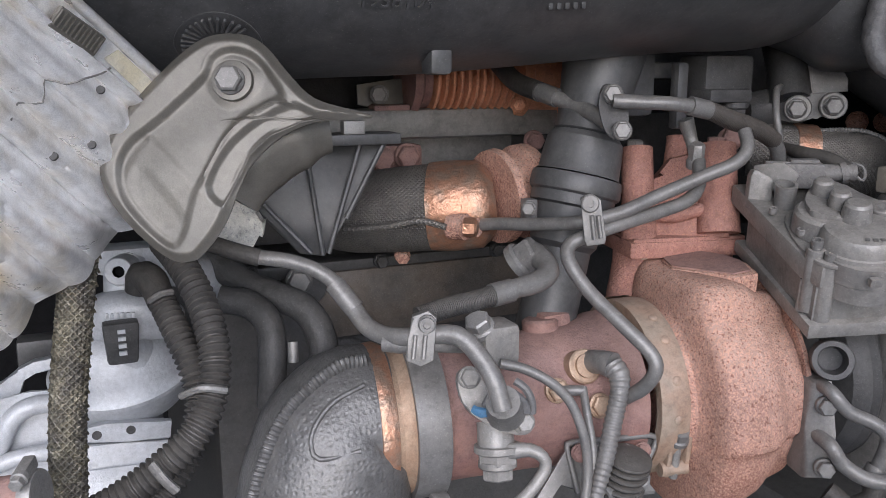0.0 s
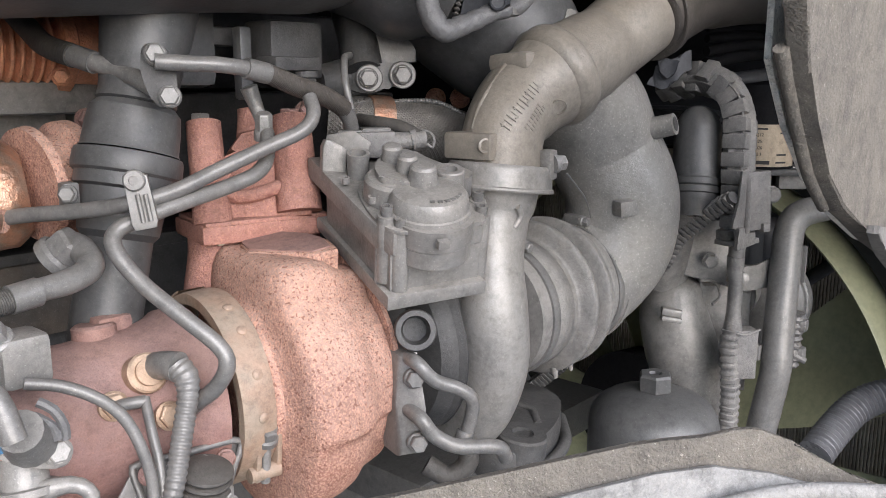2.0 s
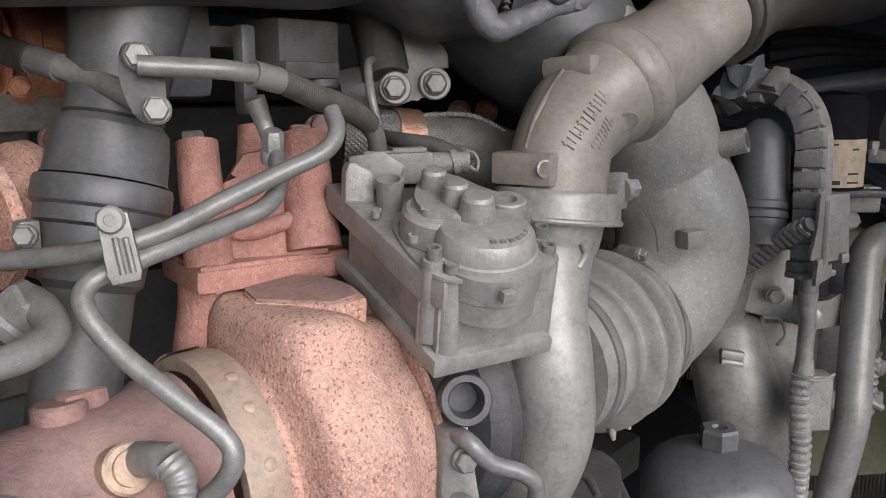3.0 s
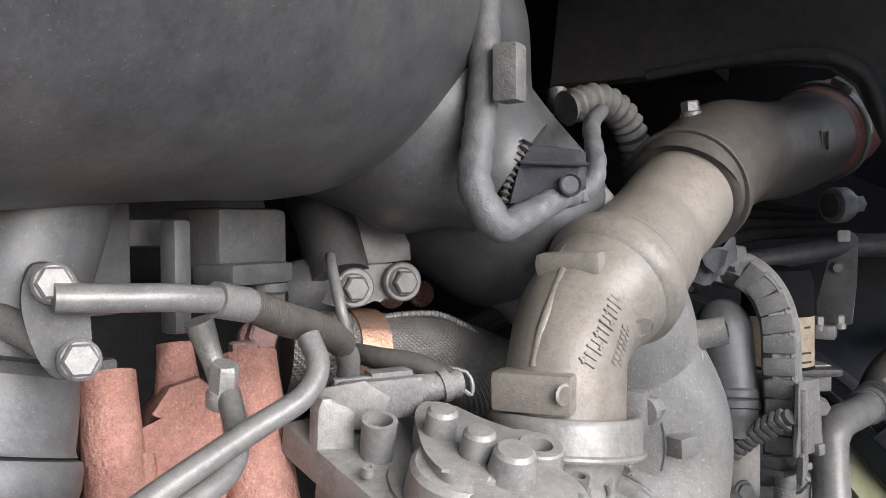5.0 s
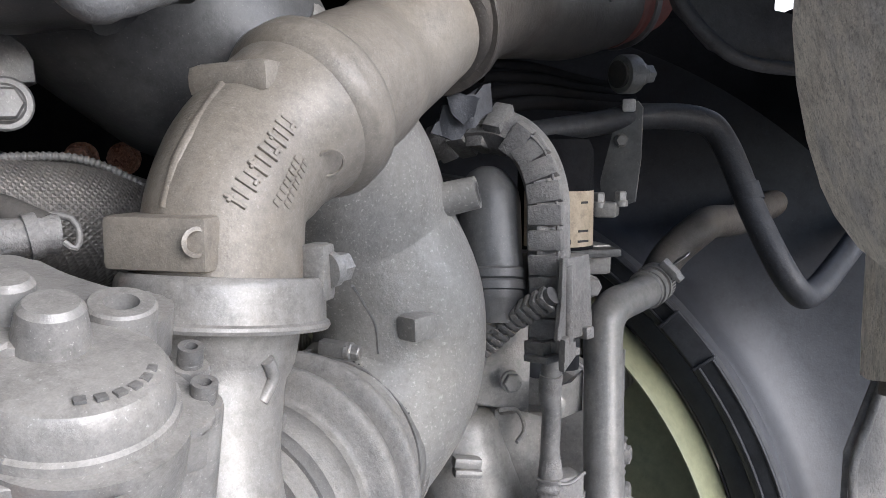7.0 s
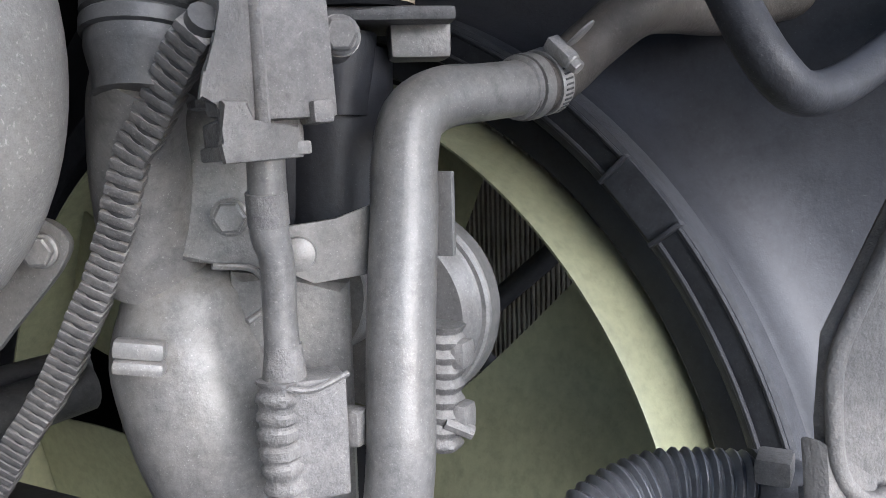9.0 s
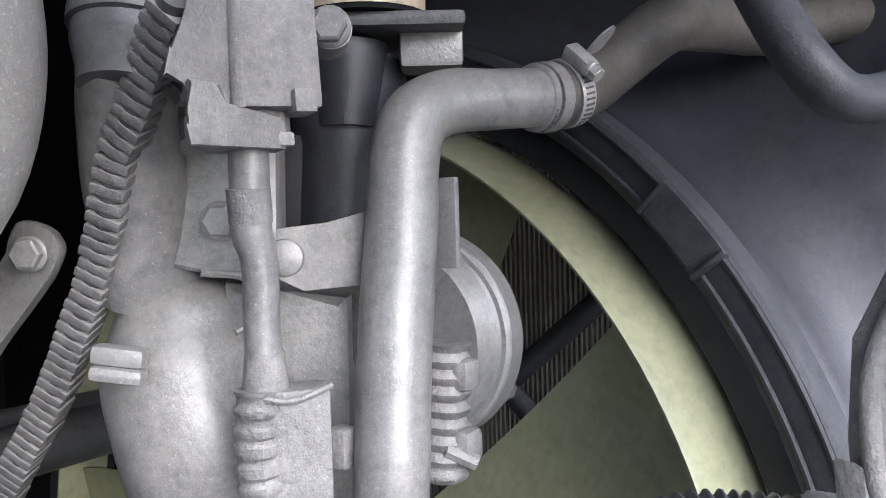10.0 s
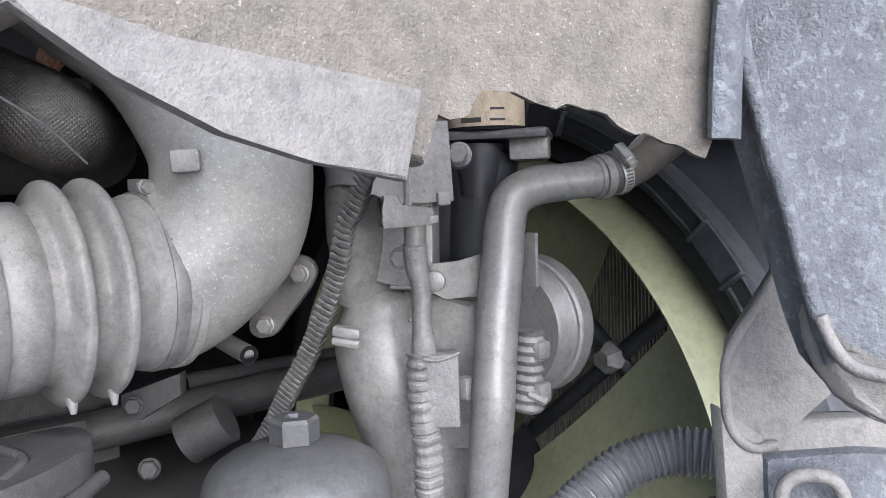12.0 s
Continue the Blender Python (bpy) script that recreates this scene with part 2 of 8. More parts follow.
SHROUD = material("smooth black shroud plastic", (0.012, 0.0125, 0.015), 0.42, 0.0, dust=0.3, dust_colour=(0.065, 0.067, 0.075), specks=0.25, speck_at=0.7, bump=0.06, spec=0.4)
LINER = material("dusty black arch liner", (0.042, 0.040, 0.043), 0.5, 0.0, second=(0.055, 0.052, 0.053), scale=14, dust=0.45, dust_colour=(0.12, 0.114, 0.112), specks=0.3, speck_at=0.68, bump=0.12, spec=0.35)
ASPHALT = material("grey yard concrete", (0.22, 0.217, 0.21), 0.9, scale=3, bump=0.6, bump_scale=60)

# far wall seen through the gap; its glow is added in place of daylight on it
nt = GLOWWHITE.node_tree
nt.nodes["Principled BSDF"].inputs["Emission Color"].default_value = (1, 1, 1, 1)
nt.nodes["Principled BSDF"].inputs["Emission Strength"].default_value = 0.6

# ---- building helpers ----
PLACE = {}


def thing(name, at, label, category, group="", kind=""):
    ob = tagged(new(name), label, category, group, kind)
    ob.empty_display_size = 0.02
    ob.location = at
    PLACE[ob.name] = Vector(at)
    return ob


def finish(name, verts, faces, mat, parent=None, label="", angle=32, meta=()):
    verts = [Vector(v) for v in verts]
    c = sum(verts, Vector()) / len(verts)
    me = bpy.data.meshes.new(name)
    me.from_pydata([v - c for v in verts], [], faces)
    me.validate()
    bm = bmesh.new()
    bm.from_mesh(me)
    bmesh.ops.remove_doubles(bm, verts=bm.verts, dist=1e-6)
    bmesh.ops.recalc_face_normals(bm, faces=bm.faces)
    bm.to_mesh(me)
    bm.free()
    me.polygons.foreach_set("use_smooth", [True] * len(me.polygons))
    me.set_sharp_from_angle(angle=radians(angle))
    me.materials.append(mat)
    ob = new(name, me)
    base = Vector()
    if parent:
        ob.parent = parent
        base = PLACE[parent.name]
    ob.location = c - base
    PLACE[ob.name] = c
    if label:
        ob["label"] = label
    if meta:
        tagged(ob, *meta)
    return ob


def part(name, bm, mat, parent, label="", angle=32, meta=()):
    bm.verts.ensure_lookup_table()
    bm.verts.index_update()
    vs = [v.co.copy() for v in bm.verts]
    fs = [[v.index for v in f.verts] for f in bm.faces]
    bm.free()
    return finish(name, vs, fs, mat, parent, label, angle, meta)


def axes(n, hint=(0, 0, 1)):
    """Two unit vectors square to n, the second as near to hint as can be."""
    n = Vector(n).normalized()
    h = Vector(hint)
    if abs(n.dot(h.normalized())) > 0.97:
        h = Vector((0, 1, 0)) if abs(n.y) < 0.9 else Vector((1, 0, 0))
    v = (h - n * h.dot(n)).normalized()
    return v.cross(n).normalized(), v, n


def smooth_path(pts, step):
    pts = [Vector(p) for p in pts]
    if len(pts) == 2:
        k = max(1, int((pts[1] - pts[0]).length / step))
        return [(pts[0].lerp(pts[1], i / k), i / k) for i in range(k + 1)]
    ext = [pts[0] * 2 - pts[1], *pts, pts[-1] * 2 - pts[-2]]
    out = []
    for i in range(1, len(ext) - 2):
        a, b, c, d = ext[i - 1:i + 3]
        k = max(2, int((c - b).length / step))
        for j in range(k):
            u = j / k
            p = 0.5 * (2 * b + (c - a) * u + (2 * a - 5 * b + 4 * c - d) * u * u + (3 * b - a - 3 * c + d) * u ** 3)
            out.append((p, i - 1 + u))
    out.append((pts[-1], len(pts) - 1))
    return out


def sweep(pts, radius, n=18, step=0.004, flat=1.0, hint=(0, 0, 1), rib=0.0, pitch=0.006, square=0.0, sharp_rib=False):
    """A closed tube along a smooth path: radius is a number or one for each point (or (side, up) pairs); rib and pitch corrugate it."""
    if rib:
        step = min(step, pitch / 6)
    path = smooth_path(pts, step)
    k = len(pts)
    rs = radius if isinstance(radius, (list, tuple)) else [radius] * k
    rs = [r if isinstance(r, tuple) else (r, r * flat) for r in rs]
    if len(pts) == 2:
        path = [(p, u) for p, u in path]

    def rad(u):
        i = min(int(u), k - 2)
        f = u - i
        f = f * f * (3 - 2 * f)
        return rs[i][0] * (1 - f) + rs[i + 1][0] * f, rs[i][1] * (1 - f) + rs[i + 1][1] * f

    verts, faces = [], []
    side = None
    run = 0.0
    for j, (p, u) in enumerate(path):
        a = path[max(0, j - 1)][0]
        b = path[min(len(path) - 1, j + 1)][0]
        t = (b - a).normalized()
        if side is None:
            side, up, _ = axes(t, hint)
        else:
            side = (side - t * side.dot(t)).normalized()
            up = t.cross(side).normalized() * (1 if up.dot(t.cross(side)) > 0 else -1)
        if j:
            run += (p - path[j - 1][0]).length
        ra, rb = rad(u)
        grow = 0.0
        if rib:
            w = math.cos(2 * math.pi * run / pitch)
            grow = rib * ((1 if w > -0.2 else -1) if sharp_rib else w)
        for i in range(n):
            th = 2 * math.pi * i / n
            c, s = math.cos(th), math.sin(th)
            if square:
                q = (abs(c) ** (2 + square * 8) + abs(s) ** (2 + square * 8)) ** (-1 / (2 + square * 8))
                c, s = c * q, s * q
            verts.append(p + side * (ra + grow) * c + up * (rb + grow) * s)
        if j:
            o = (j - 1) * n
            for i in range(n):
                faces.append((o + i, o + (i + 1) % n, o + n + (i + 1) % n, o + n + i))
    faces.append(tuple(range(n - 1, -1, -1)))
    faces.append(tuple(range(len(verts) - n, len(verts))))
    return verts, faces


def tube(name, pts, radius, mat, parent=None, label="", angle=40, meta=(), **kw):
    v, f = sweep(pts, radius, **kw)
    return finish(name, v, f, mat, parent, label, angle, meta)


def lathe(name, profile, origin, axis, mat, parent=None, label="", n=48, grow=None, angle=32, hint=(0, 0, 1), meta=(), start=0.0, sweep_angle=360.0, caps=(True, True), loop=False):
    """A body turned round an axis: profile rows (along, radius); loop closes the profile to a ring; grow(theta, along) scales the radius; theta 0 is up, 90 towards the side."""
    s, u, a = axes(axis, hint)
    o = Vector(origin)
    verts, faces = [], []
    full = sweep_angle >= 360
    cols = n if full else n + 1
    for z, r in profile:
        for i in range(cols):
            th = radians(start + sweep_angle * i / n)
            k = r * (grow(math.degrees(th) % 360, z) if grow else 1)
            verts.append(o + a * z + (u * math.cos(th) + s * math.sin(th)) * max(k, 1e-5))
    m = len(profile)
    for j in range(m - 1):
        for i in range(n):
            i2 = (i + 1) % cols
            faces.append((j * cols + i, j * cols + i2, (j + 1) * cols + i2, (j + 1) * cols + i))
    if loop:
        for i in range(n):
            i2 = (i + 1) % cols
            faces.append(((m - 1) * cols + i, (m - 1) * cols + i2, i2, i))
    elif full:
        if caps[0]:
            faces.append(tuple(range(cols)))
        if caps[1]:
            faces.append(tuple(range((m - 1) * cols, m * cols)))
    return finish(name, verts, faces, mat, parent, label, angle, meta)


def block(name, centre, size, mat, parent=None, label="", x=(1, 0, 0), z=(0, 0, 1), bevel=0.002, meta=(), taper=1.0):
    X = Vector(x).normalized()
    Z = Vector(z)
    Z = (Z - X * Z.dot(X)).normalized()
    Y = Z.cross(X)
    bm = bmesh.new()
    bmesh.ops.create_cube(bm, size=1)
    for v in bm.verts:
        k = taper if v.co.z > 0 else 1
        v.co = Vector((v.co.x * size[0] * k, v.co.y * size[1] * k, v.co.z * size[2]))
    if bevel:
        bmesh.ops.bevel(bm, geom=list(bm.edges), offset=min(bevel, min(size) * 0.45), segments=2, affect="EDGES", profile=0.6)
    for v in bm.verts:
        v.co = Vector(centre) + X * v.co.x + Y * v.co.y + Z * v.co.z
    return part(name, bm, mat, parent, label, meta=meta)


def plate(name, outline, thick, mat, parent=None, label="", curve=False, bevel=0.0, normal=None, bend=None, meta=(), grid=0.0):
    """A sheet of that thickness on an outline of points; curve rounds the outline; the thickness goes along normal."""
    pts = [Vector(p) for p in outline]
    if curve:
        n = len(pts)
        out = []
        for i in range(n):
            a, b, c, d = pts[i - 1], pts[i], pts[(i + 1) % n], pts[(i + 2) % n]
            for j in range(5):
                u = j / 5
                out.append(0.5 * (2 * b + (c - a) * u + (2 * a - 5 * b + 4 * c - d) * u * u + (3 * b - a - 3 * c + d) * u ** 3))
        pts = out
    nn = Vector()
    c0 = sum(pts, Vector()) / len(pts)
    for i in range(len(pts)):
        nn += (pts[i - 1] - c0).cross(pts[i] - c0)
    nn.normalize()
    way = Vector(normal).normalized() if normal else nn
    bm = bmesh.new()
    low = [bm.verts.new(p) for p in pts]
    top = [bm.verts.new(p + way * thick) for p in pts]
    k = len(pts)
    fa = bm.faces.new(low)
    fb = bm.faces.new(list(reversed(top)))
    for i in range(k):
        bm.faces.new((low[i], low[(i + 1) % k], top[(i + 1) % k], top[i]))
    if bevel:
        rim = [e for e in bm.edges if (e in fa.edges[:]) or (e in fb.edges[:])]
        bmesh.ops.bevel(bm, geom=rim, offset=bevel, segments=2, affect="EDGES", profile=0.6)
    bmesh.ops.triangulate(bm, faces=[f for f in bm.faces if len(f.verts) > 4])
    return part(name, bm, mat, parent, label, meta=meta)


def hexagon(name, at, way, flats, high, mat, parent=None, label="", flange=1.35, meta=(), socket=False, turn=0.0):
    """A flanged hexagon head that stands on at and points along way."""
    s, u, a = axes(way)
    bm = bmesh.new()
    o = Vector(at)
    rows = []
    r = flats / 2 / math.cos(math.pi / 6)

    def ring(z, rad, n, off=0.0):
        return [bm.verts.new(o + a * z + (s * math.cos(off + turn + 2 * math.pi * i / n) + u * math.sin(off + turn + 2 * math.pi * i / n)) * rad) for i in range(n)]

    def skin(p, q):
        for i in range(len(p)):
            bm.faces.new((p[i], p[(i + 1) % len(p)], q[(i + 1) % len(q)], q[i]))

    fr = flats / 2 * flange
    f0, f1, f2 = ring(-0.002, fr, 18), ring(high * 0.2, fr, 18), ring(high * 0.32, fr * 0.86, 18)
    skin(f0, f1), skin(f1, f2)
    bm.faces.new(f0), bm.faces.new(f2)
    if socket:
        c0, c1, c2, c3 = ring(high * 0.25, r * 0.95, 18), ring(high, r * 0.95, 18), ring(high, r * 0.5, 18), ring(high * 0.5, r * 0.5, 18)
        skin(c0, c1), skin(c1, c2), skin(c2, c3)
        bm.faces.new(c3)
    else:
        h0, h1, h2 = ring(high * 0.25, r, 6), ring(high * 0.88, r, 6), ring(high, r * 0.84, 6)
        skin(h0, h1), skin(h1, h2)
        bm.faces.new(h2)
        d1, d2 = ring(high * 0.999, r * 0.62, 12), ring(high * 0.93, r * 0.5, 12)
        skin(d1, d2)
        bm.faces.new(d2)
    return part(name, bm, mat, parent, label, angle=25, meta=meta)


def hug(p, path, radii, lift=0.0):
    """The point on the skin of a swept pipe that lies nearest to p, raised by lift."""
    p = Vector(p)
    best = min(smooth_path(path, 0.004), key=lambda e: (e[0] - p).length)
    i = min(int(best[1]), len(radii) - 2)
    r = radii[i] + (radii[i + 1] - radii[i]) * (best[1] - i)
    return best[0] + (p - best[0]).normalized() * (r + lift)


def frayed(outline, seed, length=0.004, depth=0.0025):
    """The outline cut into short steps and shaken, for a torn edge."""
    rnd = random.Random(seed)
    pts = [Vector(p) for p in outline]
    out = []
    for i, a in enumerate(pts):
        b = pts[(i + 1) % len(pts)]
        k = max(1, int((b - a).length / length))
        for j in range(k):
            p = a.lerp(b, j / k)
            out.append(p + Vector((rnd.uniform(-0.3, 0.3), 0, rnd.uniform(-1, 1))) * depth)
    return out


def lettering(name, text, at, right, up, size, mat, parent, deep=0.0008, align="CENTER"):
    cu = bpy.data.curves.new(name, "FONT")
    cu.body, cu.size, cu.extrude, cu.align_x, cu.align_y = text, size, deep, align, "CENTER"
    ob = new(name, cu)
    X = Vector(right).normalized()
    Y = Vector(up)
    Y = (Y - X * Y.dot(X)).normalized()
    Z = X.cross(Y)
    m = Matrix((X, Y, Z)).transposed().to_4x4()
    ob.parent = parent
    ob.matrix_basis = Matrix.Translation(Vector(at) - PLACE[parent.name]) @ m
    cu.materials.append(mat)
    return ob


def clamp_band(name, origin, axis, r, wide, thick, mat, parent, label="", screw_way=None, screw=True, screw_size=0.008):
    """A hose clamp: a band round a pipe, with its screw."""
    b = lathe(name, [(-wide / 2, r), (-wide / 2, r + thick), (-wide / 2 + 0.001, r + thick * 1.3), (wide / 2 - 0.001, r + thick * 1.3), (wide / 2, r + thick), (wide / 2, r)],
              origin, axis, mat, parent, label, n=40)
    if screw:
        a = Vector(axis).normalized()
        w = Vector(screw_way)
        w = (w - a * w.dot(a)).normalized()
        t = a.cross(w)
        o = Vector(origin) + w * (r + thick + screw_size * 0.5)
        block("clamp_housing", o, (screw_size * 2.2, wide * 0.9, screw_size), mat, b, x=t, z=w, bevel=0.001)
        hexagon("clamp_screw", o + t * screw_size * 1.1, t, screw_size * 0.95, screw_size * 0.9, BOLT, b)
    return b

# ---- setting ----
ground = finish("ground", [(-60, -60, 0), (60, -60, 0), (60, 60, 0), (-60, 60, 0)], [(0, 1, 2, 3)], ASPHALT, meta=("grey asphalt yard under the truck", "ground", "", "structure"))
# backing sheets close the bay; deep shade is put into their near-black colour
block("wall_far", (0.6, 1.75, 1.0), (3.4, 0.04, 2.0), DARK, meta=("near-black sheet standing for shade on the far side", "wall", "", "structure"))
# cab floor out of view, set here to cut the sky light from above
block("ceiling", (0.5, 0.96, 2.02), (3.4, 1.68, 0.05), DARK, meta=("unseen dark cab floor added to block light from above", "ceiling", "", "structure"))
# unseen strip added only to throw shade on the duct and upper hoses
block("wall_upper_shade", (-0.08, 0.13, 1.88), (1.84, 0.03, 0.26), DARK, meta=("unseen dark strip added to block light on the upper parts", "wall", "", "structure"))
block("wall_rear", (-1.0, 1.3, 1.0), (0.04, 1.0, 2.0), DARK, meta=("unseen near-black sheet closing the rear of the bay", "wall", "", "structure"))

block("wall_front", (1.64, 0.72, 0.82), (0.04, 2.1, 1.64), DARK, meta=("near-black sheet standing for shade at the front end", "wall", "", "structure"))
block("wall_front_upper", (1.64, 0.985, 1.86), (0.04, 1.57, 0.44), DARK, meta=("near-black sheet standing for shade above the radiator", "wall", "", "structure"))
block("wall_front_side", (1.64, -0.22, 1.86), (0.04, 0.22, 0.44), DARK, meta=("near-black sheet standing for shade beside a bright gap", "wall", "", "structure"))

# slanted panel added to keep sun off the upper right
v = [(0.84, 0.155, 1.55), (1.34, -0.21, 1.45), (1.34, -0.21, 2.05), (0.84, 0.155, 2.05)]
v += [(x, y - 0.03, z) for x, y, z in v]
finish("wall_side_shade", v, [(0, 1, 2, 3), (7, 6, 5, 4), (0, 1, 5, 4), (1, 2, 6, 5), (2, 3, 7, 6), (3, 0, 4, 7)], DARK, meta=("added dark panel that shades the upper right", "wall", "", "structure"))
# panel added to darken the upper front corner
block("wall_corner_shade", (1.34, -0.15, 1.77), (0.56, 0.03, 0.56), DARK, meta=("added dark panel that shades the front corner", "wall", "", "structure"))
finish("backdrop", [(9, -12, 0), (9, 12, 0), (9, 12, 7), (9, -12, 7)], [(0, 1, 2, 3)], GLOWWHITE, meta=("white wall far outside with added glow", "wall", "", "structure"))

# ---- engine block, cylinder head and covers ----
engine = thing("engine_block", (0.3, 1.1, 0.5), "dark grey painted diesel engine block with dust", "engine")
block("block", (0.53, 1.12, 0.95), (0.82, 0.56, 0.7), BLOCK, engine, bevel=0.012)
block("head", (0.53, 1.14, 1.385), (0.82, 0.56, 0.13), BLOCK, engine, bevel=0.008)
block("gasket_ledge", (0.53, 0.845, 1.297), (0.82, 0.03, 0.014), BLOCK, engine, bevel=0.003)
block("rocker_cover", (0.53, 1.16, 1.5), (0.8, 0.5, 0.1), BLOCK, engine, bevel=0.02)
block("head_plate", (0.388, 0.850, 1.417), (0.16, 0.016, 0.045), GREY, engine, bevel=0.006)
block("side_panel", (0.346, 0.835, 1.257), (0.26, 0.02, 0.075), STAIN, engine, "tan stained side panel", bevel=0.008)
block("lower_rail", (0.372, 0.800, 1.449), (0.33, 0.05, 0.03), GREY, engine, bevel=0.008)
lathe("core_plug", [(0, 0.03), (0.006, 0.03), (0.006, 0.025), (0.003, 0.024), (0.003, 0)], (0.290, 0.838, 1.240), (0, -1, 0), BLOCK, engine)
hexagon("bolt", (0.203, 0.800, 1.295), (-0.2, -1, 0.1), 0.02, 0.014, STEEL, engine)
lathe("bolt_boss", [(-0.01, 0.02), (0.03, 0.019), (0.034, 0.017), (0.034, 0)], (0.215, 0.838, 1.285), (0, -1, 0), BLOCK, engine)
for px in (0.16, 0.30, 0.44, 0.60, 0.72):
    hexagon("head_bolt", (px, 0.828, 1.30), (0, -1, 0), 0.012, 0.008, BLOCK, engine)

# ---- intake duct over the engine ----
duct = thing("intake_duct", (0.2, 0.62, 1.62), "long black plastic air intake duct, dusty and scratched", "air duct")
DP = [(-0.5885, 0.6794, 1.6074), (-0.199, 0.673, 1.6159), (0.0735, 0.6484, 1.6229), (0.221, 0.609, 1.622), (0.527, 0.595, 1.636), (0.648, 0.588, 1.621), (0.729, 0.578, 1.558), (0.785, 0.545, 1.505), (0.8, 0.535, 1.485)]
DR = [0.1342, 0.1342, 0.1316, 0.1252, 0.1187, 0.1013, 0.0765, 0.073, 0.066]
tube("duct_body", DP, DR, PLASTIC, duct, n=48, step=0.010)
tube("cheek", [(0.640, 0.580, 1.598), (0.655, 0.540, 1.562), (0.672, 0.500, 1.532)], [0.088, 0.072, 0.040], PLASTIC, duct, n=32)
block("lug", hug((0.245, 0.556, 1.512), DP, DR, 0.002), (0.017, 0.02, 0.02), PLASTIC, duct, bevel=0.004)
for k in range(5):
    block("raised_mark", hug(Vector((0.311, 0.512, 1.5464)).lerp(Vector((0.337, 0.512, 1.5484)), k / 4), DP, DR), (0.0035, 0.002, 0.007), PLASTIC, duct, bevel=0.0006)
lettering("part_number", "1936104", hug((0.199, 0.508, 1.5405), DP, DR, 0.0012), (1, 0, 0), (0, -0.55, 0.8), 0.0150, PLASTIC, duct, deep=0.0007)

# cable sleeve and pocket on the duct
pocket = thing("duct_pocket", (0.670, 0.475, 1.537), "black moulded pocket on the intake duct with a round grommet", "air duct")
plate("pocket_box", [(0.639, 0.479, 1.539), (0.645, 0.476, 1.550), (0.655, 0.448, 1.547), (0.652, 0.443, 1.539), (0.651, 0.443, 1.524), (0.645, 0.458, 1.515), (0.635, 0.485, 1.515)], 0.06, BLACK, pocket, bevel=0.005, normal=(0.8, 0.6, 0))
tube("pocket_ridge", [(0.637, 0.478, 1.539), (0.643, 0.462, 1.538), (0.650, 0.442, 1.537)], 0.0014, BLACK, pocket, n=8)
lathe("grommet", [(0, 0.0068), (0.0015, 0.0068), (0.002, 0.006), (0.0008, 0.0048), (0.0006, 0)], (0.646, 0.452, 1.526), (-0.75, -0.65, 0.1), BLACK, pocket)
tube("cord", [(0.636, 0.489, 1.514), (0.638, 0.487, 1.526), (0.640, 0.482, 1.539), (0.643, 0.476, 1.551)], 0.0024, RUBBER, pocket, n=8, rib=0.0011, pitch=0.004)
loop = thing("cable_sleeve", (0.602, 0.484, 1.519), "grey taped cable sleeve hanging in a loop below the duct", "cable")
tube("sleeve", [(0.611, 0.489, 1.704), (0.609, 0.486, 1.650), (0.607, 0.485, 1.606), (0.605, 0.485, 1.577), (0.603, 0.487, 1.553), (0.601, 0.489, 1.528), (0.602, 0.483, 1.513), (0.609, 0.477, 1.503), (0.628, 0.470, 1.509), (0.652, 0.461, 1.519), (0.677, 0.454, 1.525), (0.689, 0.451, 1.538), (0.718, 0.464, 1.567), (0.759, 0.471, 1.582)],
     [0.0083, 0.0083, 0.0083, 0.0085, 0.0088, 0.0094, 0.0094, 0.0090, 0.0082, 0.0074, 0.007, 0.006, 0.0055, 0.005], TAPE, loop, n=14, rib=0.0003, pitch=0.014, sharp_rib=True)
block("tie", (0.668, 0.454, 1.520), (0.009, 0.009, 0.006), STEEL, loop, bevel=0.001)
tube("branch_conduit", [(0.619, 0.513, 1.620), (0.616, 0.503, 1.596), (0.611, 0.498, 1.577), (0.611, 0.497, 1.567)], 0.0042, CONDUIT, loop, n=10, rib=0.0009, pitch=0.004)
block("connector", (0.601, 0.468, 1.582), (0.014, 0.014, 0.03), CONDUIT, loop, bevel=0.002)

# loom over the charge pipe
loom = thing("upper_loom", (0.875, 0.504, 1.589), "black ribbed cable loom arching beside a bolt", "cable")
tube("ribbed_sleeve", [(0.865, 0.536, 1.602), (0.892, 0.519, 1.611), (0.918, 0.505, 1.600), (0.940, 0.498, 1.571), (0.959, 0.499, 1.536)], 0.0135, CONDUIT, loom, n=16, rib=0.0016, pitch=0.0095, step=0.0014)
lathe("stud", [(0, 0.009), (0.022, 0.009), (0.022, 0)], (0.900, 0.557, 1.603), (0, 0, 1), STEEL, loom, n=18)
hexagon("bolt", (0.901, 0.557, 1.618), (0, 0, 1), 0.012, 0.009, BOLT, loom)

# ---- upper left: corrugated shield, stamped shield ----
corr = thing("corrugated_shield", (-0.015, 0.562, 1.476), "bright corrugated aluminium exhaust heat shield, creased and stained", "heat shield")


